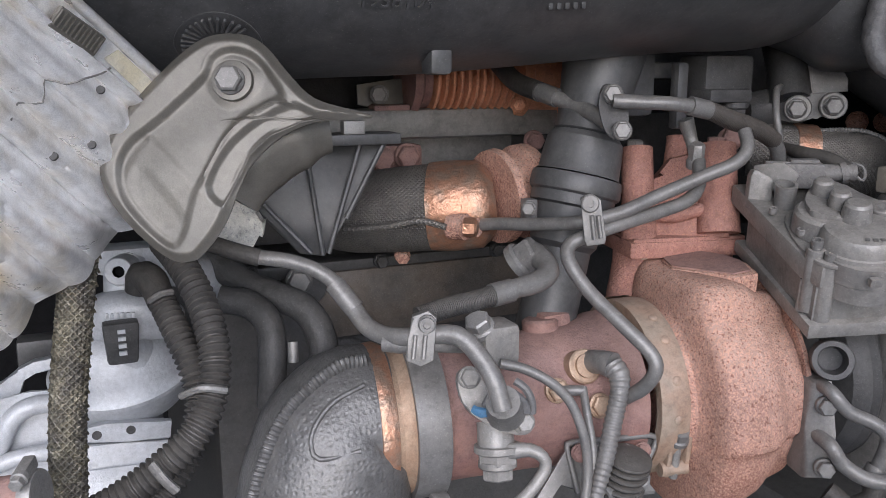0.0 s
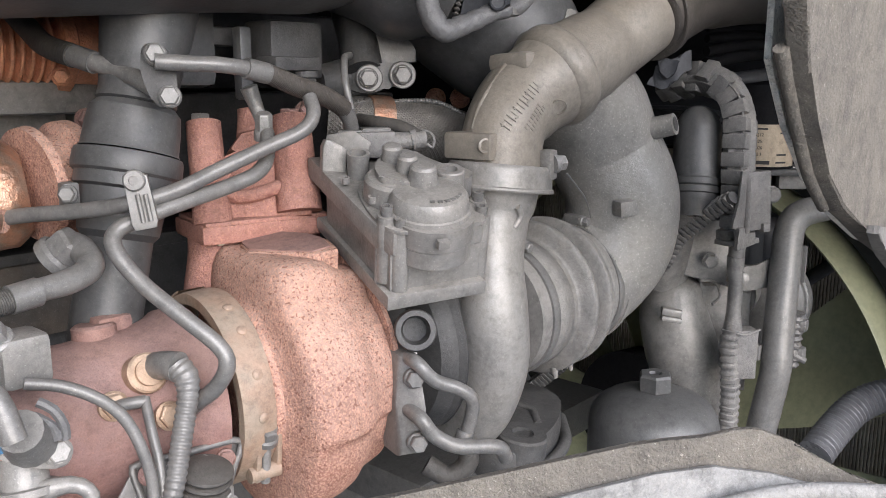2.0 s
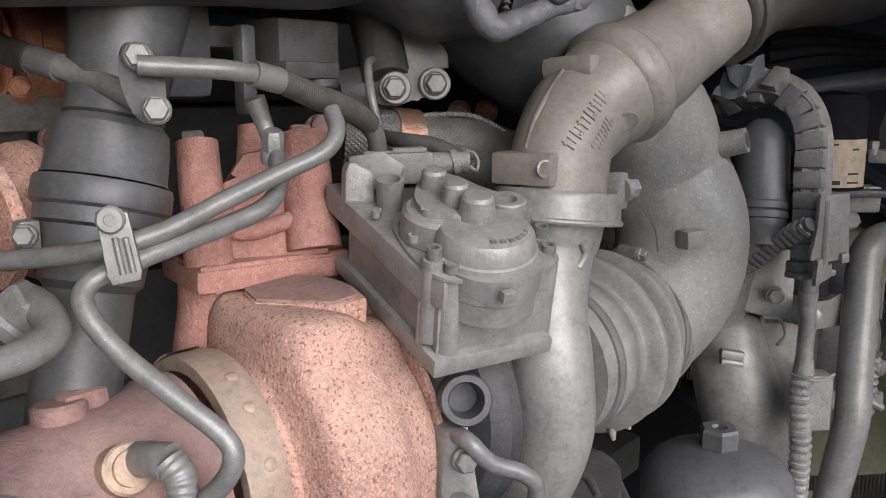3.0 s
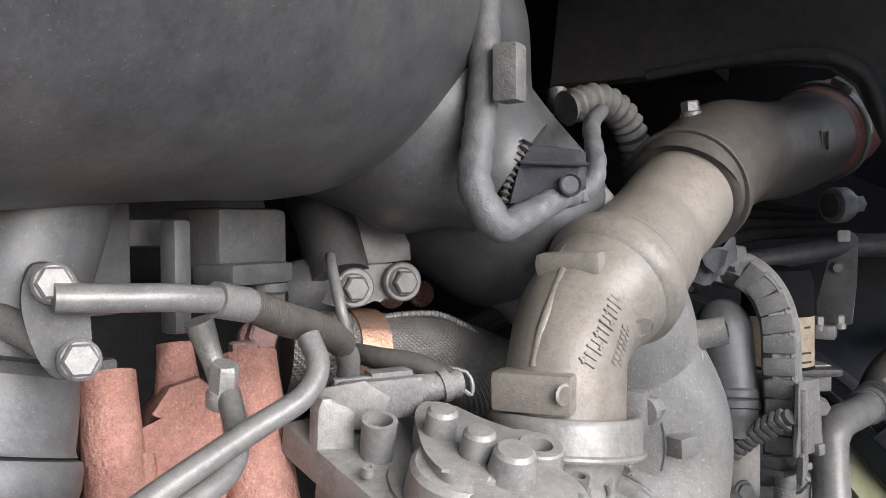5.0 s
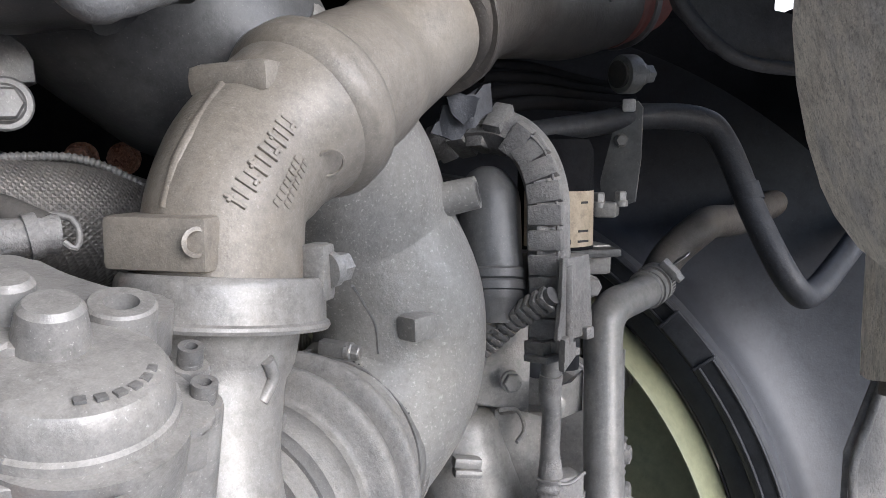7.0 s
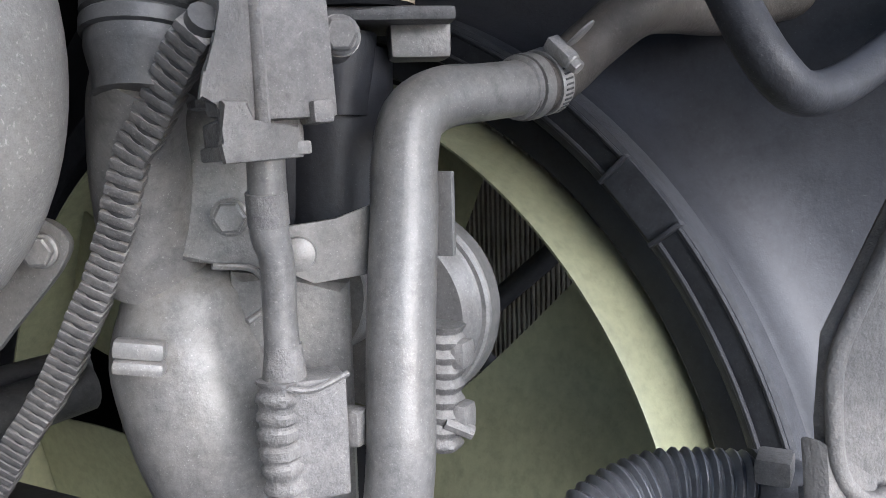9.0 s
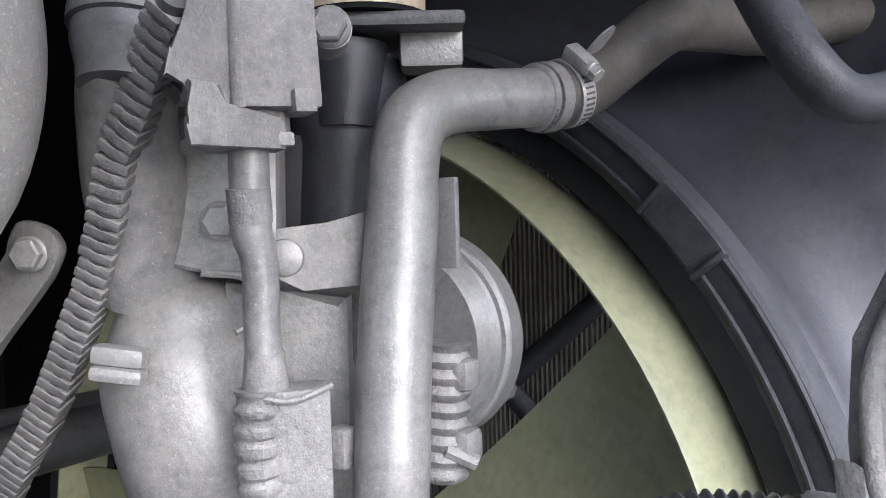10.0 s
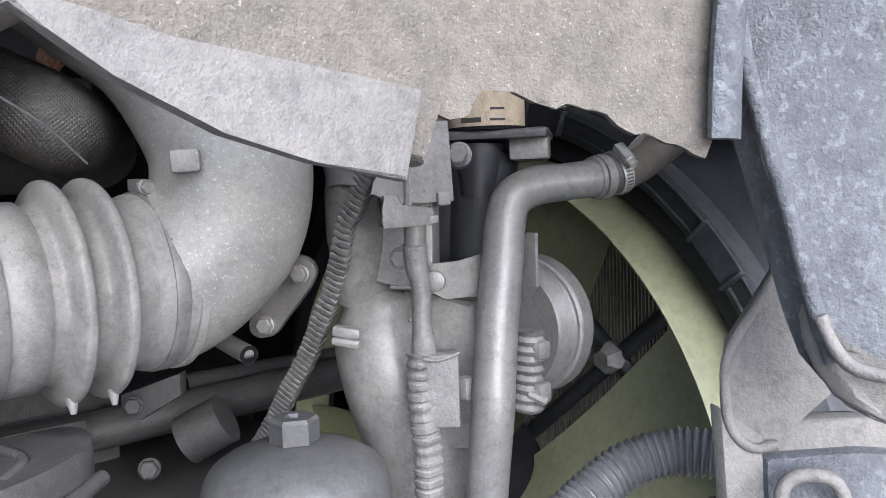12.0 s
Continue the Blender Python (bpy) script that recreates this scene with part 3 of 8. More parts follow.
def corrugated():
    """A bulging sheet between four corners, its ribs running from the first pair to the second."""
    p00, p01 = Vector((-0.0313, 0.4753, 1.5882)), Vector((0.12, 0.6, 1.4618))
    p10, p11 = Vector((-0.1521, 0.4753, 1.475)), Vector((-0.0696, 0.5799, 1.3094))
    d = (p01 - p00).cross(p10 - p00).normalized()
    if d.y > 0:
        d = -d
    n1, n2 = 220, 60
    verts, faces = [], []
    for side in (0, 0.002):
        for j in range(n2 + 1):
            for i in range(n1 + 1):
                u, v = 0.06 + 0.94 * i / n1, j / n2
                h = 0.0055 if u < 0.145 else 0.0008 + 0.0120 * abs(math.sin((u - 0.185) / 0.095 * math.pi)) ** 0.7
                h += 0.006 * math.sin(u * math.pi)
                h *= 1.0 - 0.7 * max(0.0, (v - 0.8) / 0.2)
                h -= 0.012 * max(0.0, (v - 0.86) / 0.14) * (0.5 + 0.5 * math.sin(u * 2 * math.pi * 4.2 + 1.0)) + 0.0016 * math.exp(-((v - 0.62 + 0.10 * math.sin(u * 15)) / 0.012) ** 2)
                verts.append(p00.lerp(p01, v).lerp(p10.lerp(p11, v), u) + d * (h - side))
    k = (n1 + 1) * (n2 + 1)
    for s in (0, k):
        for j in range(n2):
            for i in range(n1):
                o = s + j * (n1 + 1) + i
                faces.append((o, o + 1, o + n1 + 2, o + n1 + 1))
    return verts, faces


v, f = corrugated()
finish("sheet", v, f, SHIELD, corr)
tube("rolled_rim", [(-0.0361, 0.4697, 1.5788), (0.0154, 0.5129, 1.5337), (0.0659, 0.5561, 1.4878), (0.107, 0.5907, 1.4517)], 0.0034, SHIELD, corr, n=12)
plate("tape", [(0.0332, 0.5287, 1.5122), (0.0584, 0.5508, 1.488), (0.0495, 0.5483, 1.4826), (0.0249, 0.5264, 1.5071)], 0.0008, TAPEY, corr, "faded yellow tape")
rack = [Vector((0.0007, 0.501, 1.5292)), Vector((0.0224, 0.5176, 1.5135))]
block("rack_strip", (rack[0] + rack[1]) / 2, ((rack[1] - rack[0]).length, 0.013, 0.004), STAINLESS, corr, x=rack[1] - rack[0], z=(-0.3, -1, 0.2), bevel=0.0015)
for k in range(11):
    block("rack_tooth", rack[0].lerp(rack[1], 0.05 + 0.09 * k) + Vector((0.0006, -0.0015, 0)), (0.0011, 0.0095, 0.0035), STAINLESS, corr, x=rack[1] - rack[0], z=(-0.3, -1, 0.2), bevel=0.0004)
tube("crease_wire", [(0.028, 0.5257, 1.5021), (0.0225, 0.5207, 1.4988), (0.0135, 0.5137, 1.4962), (0.0039, 0.5132, 1.4931), (-0.0067, 0.5163, 1.4956), (-0.0089, 0.51, 1.4835), (-0.0209, 0.5155, 1.4833), (-0.0249, 0.5069, 1.4746)], 0.0006, STEEL, corr, n=6)
for q in ((0.0213, 0.5217, 1.49), (0.0144, 0.531, 1.4583), (-0.0063, 0.524, 1.453)):
    lathe("dent", [(-0.001, 0.0026), (0.0003, 0.0024), (0.0003, 0)], q, (-0.3, -0.8, 0.35), BLOCK, corr, n=14)

gearring = thing("toothed_ring", (0.096, 0.572, 1.513), "black plastic toothed ring moulded on the duct behind the stamped shield", "ring")
GC, GN = Vector((0.0965, 0.566, 1.518)), (-0.22, -0.60, -0.76)
s_, u_, a_ = axes(GN)
for k in range(14):
    w = u_ * math.cos(radians(-95 + 11.5 * k)) + s_ * math.sin(radians(-95 + 11.5 * k))
    q = hug(GC + w * 0.0185, DP, DR, 0.0008)
    block("tooth", q, (0.0105, 0.0020, 0.0035), PLASTIC, gearring, x=hug(GC + w * 0.024, DP, DR) - hug(GC + w * 0.013, DP, DR), z=q - hug(q, DP, DR, -0.02), bevel=0.0006)
tube("ring", [hug(GC + (u_ * math.cos(radians(-110 + 12 * k)) + s_ * math.sin(radians(-110 + 12 * k))) * 0.0275, DP, DR, 0.0) for k in range(19)], 0.0007, PLASTIC, gearring, n=6)

shield = thing("stamped_shield", (0.090, 0.522, 1.458), "stamped stainless heat shield bracket held by one bolt", "heat shield")
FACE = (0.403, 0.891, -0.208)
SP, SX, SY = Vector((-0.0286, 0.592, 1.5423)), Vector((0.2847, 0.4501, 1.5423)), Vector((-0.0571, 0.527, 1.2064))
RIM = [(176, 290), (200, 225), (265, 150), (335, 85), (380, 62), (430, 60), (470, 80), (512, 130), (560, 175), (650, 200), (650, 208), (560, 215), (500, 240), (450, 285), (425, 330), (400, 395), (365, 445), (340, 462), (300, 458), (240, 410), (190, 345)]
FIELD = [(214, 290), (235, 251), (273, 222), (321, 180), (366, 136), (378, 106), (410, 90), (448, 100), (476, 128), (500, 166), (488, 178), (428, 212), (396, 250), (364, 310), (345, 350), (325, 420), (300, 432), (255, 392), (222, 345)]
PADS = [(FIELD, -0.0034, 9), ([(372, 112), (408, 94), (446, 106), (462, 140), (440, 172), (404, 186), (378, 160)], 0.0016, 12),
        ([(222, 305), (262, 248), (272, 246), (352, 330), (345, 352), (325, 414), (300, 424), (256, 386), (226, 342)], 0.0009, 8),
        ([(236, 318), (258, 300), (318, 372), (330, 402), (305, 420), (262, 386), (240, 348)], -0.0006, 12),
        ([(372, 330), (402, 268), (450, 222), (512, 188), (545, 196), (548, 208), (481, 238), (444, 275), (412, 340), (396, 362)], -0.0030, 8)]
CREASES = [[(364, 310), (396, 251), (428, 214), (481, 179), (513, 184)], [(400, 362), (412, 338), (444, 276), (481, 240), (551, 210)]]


def inside(poly, x, y):
    """Signed distance of a point to a polygon's rim, positive inside."""
    best, odd = 1e9, False
    for i in range(len(poly)):
        (ax, ay), (bx, by) = poly[i - 1], poly[i]
        u = max(0.0, min(1.0, ((x - ax) * (bx - ax) + (y - ay) * (by - ay)) / ((bx - ax) ** 2 + (by - ay) ** 2)))
        best = min(best, math.hypot(x - ax - u * (bx - ax), y - ay - u * (by - ay)))
        if (ay > y) != (by > y) and x < ax + (y - ay) / (by - ay) * (bx - ax):
            odd = not odd
    return best if odd else -best


def step(a, b, x):
    u = max(0.0, min(1.0, (x - a) / (b - a)))
    return u * u * (3 - 2 * u)


def rounded(poly, k=4):
    out = []
    for i in range(len(poly)):
        a, b, c, d = (Vector(poly[(i + j) % len(poly)]) for j in (-1, 0, 1, 2))
        for j in range(k):
            u = j / k
            p = 0.5 * (2 * b + (c - a) * u + (2 * a - 5 * b + 4 * c - d) * u * u + (3 * b - a - 3 * c + d) * u ** 3)
            out.append((p.x, p.y))
    return out


def off_line(pts, x, y):
    """Distance of a point to a broken line."""
    best = 1e9
    for (ax, ay), (bx, by) in zip(pts, pts[1:]):
        u = max(0.0, min(1.0, ((x - ax) * (bx - ax) + (y - ay) * (by - ay)) / ((bx - ax) ** 2 + (by - ay) ** 2)))
        best = min(best, math.hypot(x - ax - u * (bx - ax), y - ay - u * (by - ay)))
    return best


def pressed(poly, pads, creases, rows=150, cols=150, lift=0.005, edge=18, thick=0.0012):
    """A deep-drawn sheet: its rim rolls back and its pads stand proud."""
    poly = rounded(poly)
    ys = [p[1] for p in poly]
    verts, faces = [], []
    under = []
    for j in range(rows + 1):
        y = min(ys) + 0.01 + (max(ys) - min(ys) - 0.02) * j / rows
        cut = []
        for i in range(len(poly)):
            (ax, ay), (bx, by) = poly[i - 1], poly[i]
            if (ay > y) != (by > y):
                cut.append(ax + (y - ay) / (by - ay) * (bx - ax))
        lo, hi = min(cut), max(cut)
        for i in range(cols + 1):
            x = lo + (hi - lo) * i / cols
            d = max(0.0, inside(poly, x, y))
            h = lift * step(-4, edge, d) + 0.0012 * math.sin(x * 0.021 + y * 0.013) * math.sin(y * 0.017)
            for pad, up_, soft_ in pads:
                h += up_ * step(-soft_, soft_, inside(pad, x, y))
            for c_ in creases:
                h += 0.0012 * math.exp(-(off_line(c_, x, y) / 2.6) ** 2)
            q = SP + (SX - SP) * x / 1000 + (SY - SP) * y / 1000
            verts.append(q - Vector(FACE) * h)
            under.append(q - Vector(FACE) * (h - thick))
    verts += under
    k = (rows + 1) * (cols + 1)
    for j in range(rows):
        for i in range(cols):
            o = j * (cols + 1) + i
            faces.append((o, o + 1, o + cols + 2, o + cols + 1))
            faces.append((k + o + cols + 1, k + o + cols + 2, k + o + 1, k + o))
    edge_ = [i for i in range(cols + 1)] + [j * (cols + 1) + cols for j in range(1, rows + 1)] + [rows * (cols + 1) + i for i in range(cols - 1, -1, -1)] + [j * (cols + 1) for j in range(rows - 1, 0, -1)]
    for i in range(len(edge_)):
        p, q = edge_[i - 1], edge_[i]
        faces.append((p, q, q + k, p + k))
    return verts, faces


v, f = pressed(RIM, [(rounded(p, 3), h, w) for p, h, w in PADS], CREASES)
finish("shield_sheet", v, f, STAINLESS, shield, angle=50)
lathe("bolt_dish", [(-0.003, 0.0125), (0.0004, 0.012), (0.0006, 0.011), (0.0006, 0)], (0.0946, 0.5171, 1.495), (-0.403, -0.891, 0.208), STAINLESS, shield)
hexagon("bolt", (0.0936, 0.5161, 1.495), (-0.4, -0.89, 0.2), 0.014, 0.008, STEEL, shield, flange=1.25)
tube("curved_wing", [(0.101, 0.535, 1.417), (0.117, 0.539, 1.442), (0.140, 0.538, 1.456), (0.160, 0.535, 1.459)], [(0.004, 0.012), (0.012, 0.02), (0.014, 0.02), (0.008, 0.012)], STAINLESS, shield, n=20)

# black triangular bracket behind
bracket = thing("triangular_bracket", (0.194, 0.676, 1.406), "black ribbed triangular plastic bracket", "bracket")
plate("bracket_web", [(0.128, 0.684, 1.409), (0.163, 0.683, 1.426), (0.210, 0.678, 1.448), (0.250, 0.661, 1.450), (0.234, 0.661, 1.420), (0.209, 0.663, 1.378), (0.191, 0.664, 1.348), (0.172, 0.673, 1.350), (0.142, 0.683, 1.384)], 0.02, PLASTIC, bracket, bevel=0.003, normal=(0.3, 1, 0))
tube("rib", [(0.130, 0.678, 1.410), (0.177, 0.654, 1.354)], 0.0022, PLASTIC, bracket, n=8)
tube("rib", [(0.181, 0.670, 1.428), (0.187, 0.655, 1.352)], 0.0022, PLASTIC, bracket, n=8)
tube("rib", [(0.224, 0.660, 1.446), (0.191, 0.653, 1.353)], 0.0024, PLASTIC, bracket, n=8)
tube("rib", [(0.244, 0.652, 1.448), (0.207, 0.653, 1.381)], 0.0024, PLASTIC, bracket, n=8)
block("top_bar", (0.224, 0.660, 1.446), (0.06, 0.03, 0.009), PLASTIC, bracket, bevel=0.002)
block("clip", (0.215, 0.655, 1.454), (0.018, 0.01, 0.014), BOLT, bracket, "bare metal clip", bevel=0.001)

# ---- bellows behind the duct ----
bel = thing("exhaust_bellows", (0.380, 0.790, 1.484), "orange heat-tinted exhaust bellows with a flange", "exhaust bellows")
BX = Vector((1, -0.05, 0)).normalized()
bc = Vector((0.380, 0.791, 1.493))
prof = []
for k in range(11):
    z0 = -0.042 + k * 0.0082
    prof += [(z0, 0.027), (z0 + 0.002, 0.033), (z0 + 0.004, 0.0338), (z0 + 0.006, 0.032), (z0 + 0.0072, 0.027)]
lathe("bellows", prof, bc, BX, BELLOWS, bel)
lathe("collar", [(-0.064, 0.03), (-0.064, 0.035), (-0.056, 0.036), (-0.052, 0.03), (-0.044, 0.03)], bc, BX, RUSTDARK, bel)
lathe("flange", [(0.05, 0.030), (0.052, 0.040), (0.062, 0.041), (0.066, 0.034), (0.105, 0.035), (0.105, 0.042), (0.112, 0.042), (0.112, 0)], bc, BX, BELLOWS, bel)
hexagon("bolt", (0.425, 0.754, 1.467), (-0.4, -0.9, 0), 0.012, 0.008, BELLOWS, bel)
brk2 = thing("bellows_bracket", (0.292, 0.795, 1.479), "rusty sheet bracket with a bolt hole", "bracket")
plate("bracket_sheet", [(0.270, 0.806, 1.487), (0.309, 0.801, 1.493), (0.326, 0.805, 1.493), (0.323, 0.798, 1.460), (0.301, 0.797, 1.460), (0.269, 0.802, 1.468)], 0.003, STAINLESS, brk2, bevel=0.001)
hexagon("bolt", (0.287, 0.788, 1.478), (-0.4, -0.9, 0), 0.014, 0.006, STEEL, brk2)
block("foot", (0.298, 0.788, 1.462), (0.04, 0.02, 0.012), RUSTDARK, brk2, bevel=0.003)

# ---- exhaust manifold ----
man = thing("exhaust_manifold", (0.300, 0.722, 1.375), "exhaust manifold in woven heat wrap with a rusty bare end", "exhaust manifold")
tube("wrapped_pipe", [(0.231, 0.828, 1.359), (0.260, 0.771, 1.365), (0.294, 0.735, 1.371), (0.322, 0.706, 1.376)], [0.036, 0.04, 0.041, 0.041], WEAVE, man, n=32, flat=1.0)
tube("wrap_seam", [(0.227, 0.722, 1.358), (0.255, 0.694, 1.363), (0.281, 0.675, 1.370), (0.300, 0.658, 1.366)], 0.003, WEAVE, man, n=8)
tube("bare_end", [(0.310, 0.712, 1.376), (0.326, 0.702, 1.377), (0.349, 0.689, 1.379), (0.359, 0.685, 1.380)], [0.0415, 0.0425, 0.041, 0.03], COPPER, man, n=32)
lathe("heat_patch", [(-0.016, 0.0425), (-0.016, 0.0432), (0.016, 0.0432), (0.016, 0.0425)], (0.335, 0.697, 1.377), (1, -0.1, 0.02), BRASS, man, "bright heat-tinted patch", start=25, sweep_angle=60, n=16)
lathe("flange", [(-0.014, 0.03), (-0.014, 0.044), (-0.006, 0.045), (-0.002, 0.036), (0.012, 0.036), (0.016, 0.045), (0.026, 0.045), (0.026, 0)], (0.376, 0.690, 1.386), (1, 0.1, 0.1), RUST, man)
lathe("sensor_boss", [(-0.012, 0.012), (0.004, 0.012), (0.006, 0.009), (0.016, 0.0085), (0.016, 0)], (0.316, 0.658, 1.365), (0.5, -0.8, 0.05), RUST, man, n=20)
lathe("sensor_nut", [(0, 0.0085), (0.01, 0.0085), (0.012, 0.006), (0.012, 0)], (0.310, 0.642, 1.368), (0.8, -0.6, 0), COPPER, man, n=6)
hexagon("bolt", (0.321, 0.800, 1.415), (-0.2, -1, 0), 0.02, 0.012, RUSTDARK, man)
hexagon("bolt", (0.297, 0.810, 1.411), (-0.2, -1, 0), 0.02, 0.012, RUSTDARK, man)
block("bolt_pad", (0.315, 0.819, 1.411), (0.055, 0.02, 0.03), RUSTDARK, man, bevel=0.006)
hexagon("bolt", (0.451, 0.767, 1.429), (-0.2, -1, 0), 0.016, 0.012, RUSTDARK, man)
hexagon("bolt", (0.293, 0.746, 1.324), (-0.2, -0.8, -0.4), 0.012, 0.008, RUST, man)
fdx = thing("front_manifold", (0.916, 0.700, 1.385), "front exhaust manifold pipe in woven heat wrap", "exhaust manifold")
tube("wrapped_pipe", [(0.619, 0.632, 1.425), (0.641, 0.613, 1.422), (0.674, 0.595, 1.417), (0.711, 0.579, 1.409), (0.752, 0.565, 1.393), (0.793, 0.550, 1.370), (0.86, 0.66, 1.36)], [0.027, 0.028, 0.029, 0.033, 0.035, 0.036, 0.037], WEAVE, fdx, n=28)
lathe("bare_ring", [(-0.012, 0.026), (-0.012, 0.0298), (0.0, 0.0312), (0.009, 0.0316), (0.009, 0.026)], (0.656, 0.605, 1.4195), Vector((0.711, 0.579, 1.409)) - Vector((0.641, 0.613, 1.422)), COPPER, fdx, loop=True)
tube("wire_edge", [(0.628, 0.602, 1.444), (0.652, 0.593, 1.443), (0.677, 0.583, 1.445), (0.704, 0.568, 1.443), (0.73, 0.553, 1.428), (0.743, 0.54, 1.405)], 0.0022, STEEL, fdx, n=8, rib=0.0004, pitch=0.003)
hexagon("bolt", (0.842, 0.695, 1.443), (-0.9, -0.4, 0), 0.018, 0.012, RUST, fdx)
hexagon("bolt", (0.869, 0.680, 1.443), (-0.9, -0.4, 0), 0.018, 0.012, RUST, fdx)

# ---- black canister valve with clamped lines ----
can = thing("vacuum_canister", (0.403, 0.615, 1.386), "black dusty two-part actuator canister", "canister")
ca, cb = Vector((0.424, 0.628, 1.447)), Vector((0.397, 0.621, 1.347))
cax = (cb - ca).normalized()
lathe("inlet_neck", [(-0.13, 0.040), (-0.06, 0.035), (-0.020, 0.030), (-0.006, 0.029), (0.0, 0.030), (0.003, 0.026), (0.003, 0)], ca, cax, PLASTIC, can, n=40)
lathe("lid", [(0.0, 0.02), (0.002, 0.029), (0.007, 0.0335), (0.020, 0.0352), (0.036, 0.036), (0.0385, 0.0372), (0.039, 0.02)], ca, cax, PLASTIC, can, n=48)
lathe("rim_band", [(0.0385, 0.030), (0.040, 0.0395), (0.043, 0.0405), (0.052, 0.0408), (0.055, 0.0402), (0.057, 0.038), (0.057, 0.03)], ca, cax, PLASTIC, can, n=48)
lathe("lower_can", [(0.056, 0.03), (0.057, 0.0375), (0.066, 0.0372), (0.068, 0.033), (0.10, 0.030), (0.105, 0.026), (0.2, 0.026)], ca, cax, PLASTIC, can, n=48)
block("side_lug", Vector((0.365, 0.626, 1.381)), (0.012, 0.012, 0.022), STEEL, can, bevel=0.003)
hexagon("bolt", (0.361, 0.619, 1.384), (-0.6, -0.8, 0.1), 0.010, 0.006, STEEL, can)

head = thing("sensor_housing", (0.537, 0.607, 1.488), "dark grey sensor housing on a pedestal under the duct", "housing")
block("pedestal", (0.470, 0.661, 1.493), (0.07, 0.05, 0.07), PLASTIC, head, bevel=0.01)
block("cross_arm", (0.522, 0.662, 1.501), (0.10, 0.03, 0.016), PLASTIC, head, bevel=0.005)
block("housing_box", (0.573, 0.636, 1.490), (0.058, 0.04, 0.05), BLOCK, head, bevel=0.005)
block("housing_foot", (0.559, 0.612, 1.478), (0.05, 0.03, 0.012), BLOCK, head, bevel=0.003)
hexagon("fitting", (0.574, 0.609, 1.470), (0, 0, -1), 0.018, 0.014, BLOCK, head)
block("front_post", (0.520, 0.624, 1.478), (0.012, 0.012, 0.06), PLASTIC, head, bevel=0.003)

clampb = thing("pipe_clamp_block", (0.413, 0.573, 1.467), "grey two-bolt pipe clamp block", "clamp")
plate("clamp_plate", [(0.406, 0.581, 1.488), (0.416, 0.576, 1.489), (0.422, 0.570, 1.480), (0.422, 0.566, 1.458), (0.416, 0.566, 1.446), (0.407, 0.572, 1.448), (0.402, 0.579, 1.470)], 0.012, BLOCK, clampb, curve=True, bevel=0.002, normal=(0.5, 0.8, 0))
hexagon("bolt", (0.410, 0.572, 1.482), (-0.5, -0.8, 0.1), 0.012, 0.008, STEEL, clampb)
hexagon("bolt", (0.414, 0.563, 1.453), (-0.5, -0.8, 0.1), 0.012, 0.008, STEEL, clampb)

# steel lines and hoses across the top
l1 = thing("fuel_line", (0.388, 0.635, 1.481), "black rubber hose crimped on a grey steel line", "pipe")
tube("hose", [(0.390, 0.766, 1.525), (0.392, 0.736, 1.507), (0.389, 0.697, 1.491), (0.392, 0.657, 1.482)], 0.009, RUBBER, l1, n=14)
tube("ferrule", [(0.391, 0.664, 1.484), (0.399, 0.639, 1.477)], 0.0085, STEEL, l1, n=14)
tube("line", [(0.397, 0.641, 1.478), (0.407, 0.621, 1.471), (0.413, 0.596, 1.463), (0.418, 0.579, 1.454)], 0.0068, STEEL, l1, n=14)
l2 = thing("fuel_line", (0.464, 0.535, 1.471), "grey steel line running into a braided grey hose", "pipe")
tube("line", [(0.405, 0.565, 1.477), (0.424, 0.555, 1.476), (0.444, 0.544, 1.475), (0.470, 0.540, 1.472)], 0.0058, STEEL, l2, n=14)
tube("ferrule", [(0.463, 0.541, 1.473), (0.482, 0.540, 1.469)], 0.0078, STEEL, l2, n=14)
tube("hose", [(0.480, 0.540, 1.470), (0.509, 0.541, 1.460), (0.530, 0.544, 1.455), (0.548, 0.546, 1.449), (0.566, 0.550, 1.441)], [0.0074, 0.008, 0.008, 0.0078, 0.0075], HOSE, l2, n=16, rib=0.00012, pitch=0.0016)
tube("tail", [(0.560, 0.549, 1.444), (0.573, 0.552, 1.433), (0.583, 0.560, 1.418), (0.594, 0.575, 1.405)], 0.0066, STEEL, l2, n=12)
tube("tail", [(0.580, 0.556, 1.440), (0.577, 0.560, 1.462), (0.590, 0.575, 1.482), (0.612, 0.592, 1.486)], 0.0032, STEEL, l2, n=12)
l3 = thing("pressure_line", (0.425, 0.541, 1.392), "dusty grey steel pressure pipe, bent in an S", "pipe")
tube("line", [(0.321, 0.667, 1.362), (0.335, 0.641, 1.369), (0.355, 0.600, 1.374), (0.373, 0.560, 1.381), (0.403, 0.548, 1.388), (0.437, 0.542, 1.401), (0.475, 0.533, 1.416), (0.501, 0.525, 1.427), (0.513, 0.526, 1.439), (0.516, 0.534, 1.452)], 0.0056, STEEL, l3, n=14)
tube("collar", [(0.321, 0.669, 1.362), (0.327, 0.655, 1.365)], 0.0078, BOLT, l3, n=14)
l4 = thing("pressure_line", (0.391, 0.509, 1.321), "dusty grey steel pipe looping down to the exhaust housing", "pipe")
tube("line", [(0.503, 0.572, 1.424), (0.488, 0.553, 1.406), (0.473, 0.547, 1.395), (0.448, 0.549, 1.387), (0.408, 0.549, 1.379), (0.379, 0.553, 1.371), (0.363, 0.556, 1.364), (0.358, 0.550, 1.353), (0.366, 0.534, 1.332), (0.380, 0.508, 1.310), (0.394, 0.488, 1.290), (0.396, 0.483, 1.277), (0.393, 0.493, 1.260), (0.388, 0.511, 1.245), (0.386, 0.527, 1.231)], 0.0058, STEEL, l4, n=14)
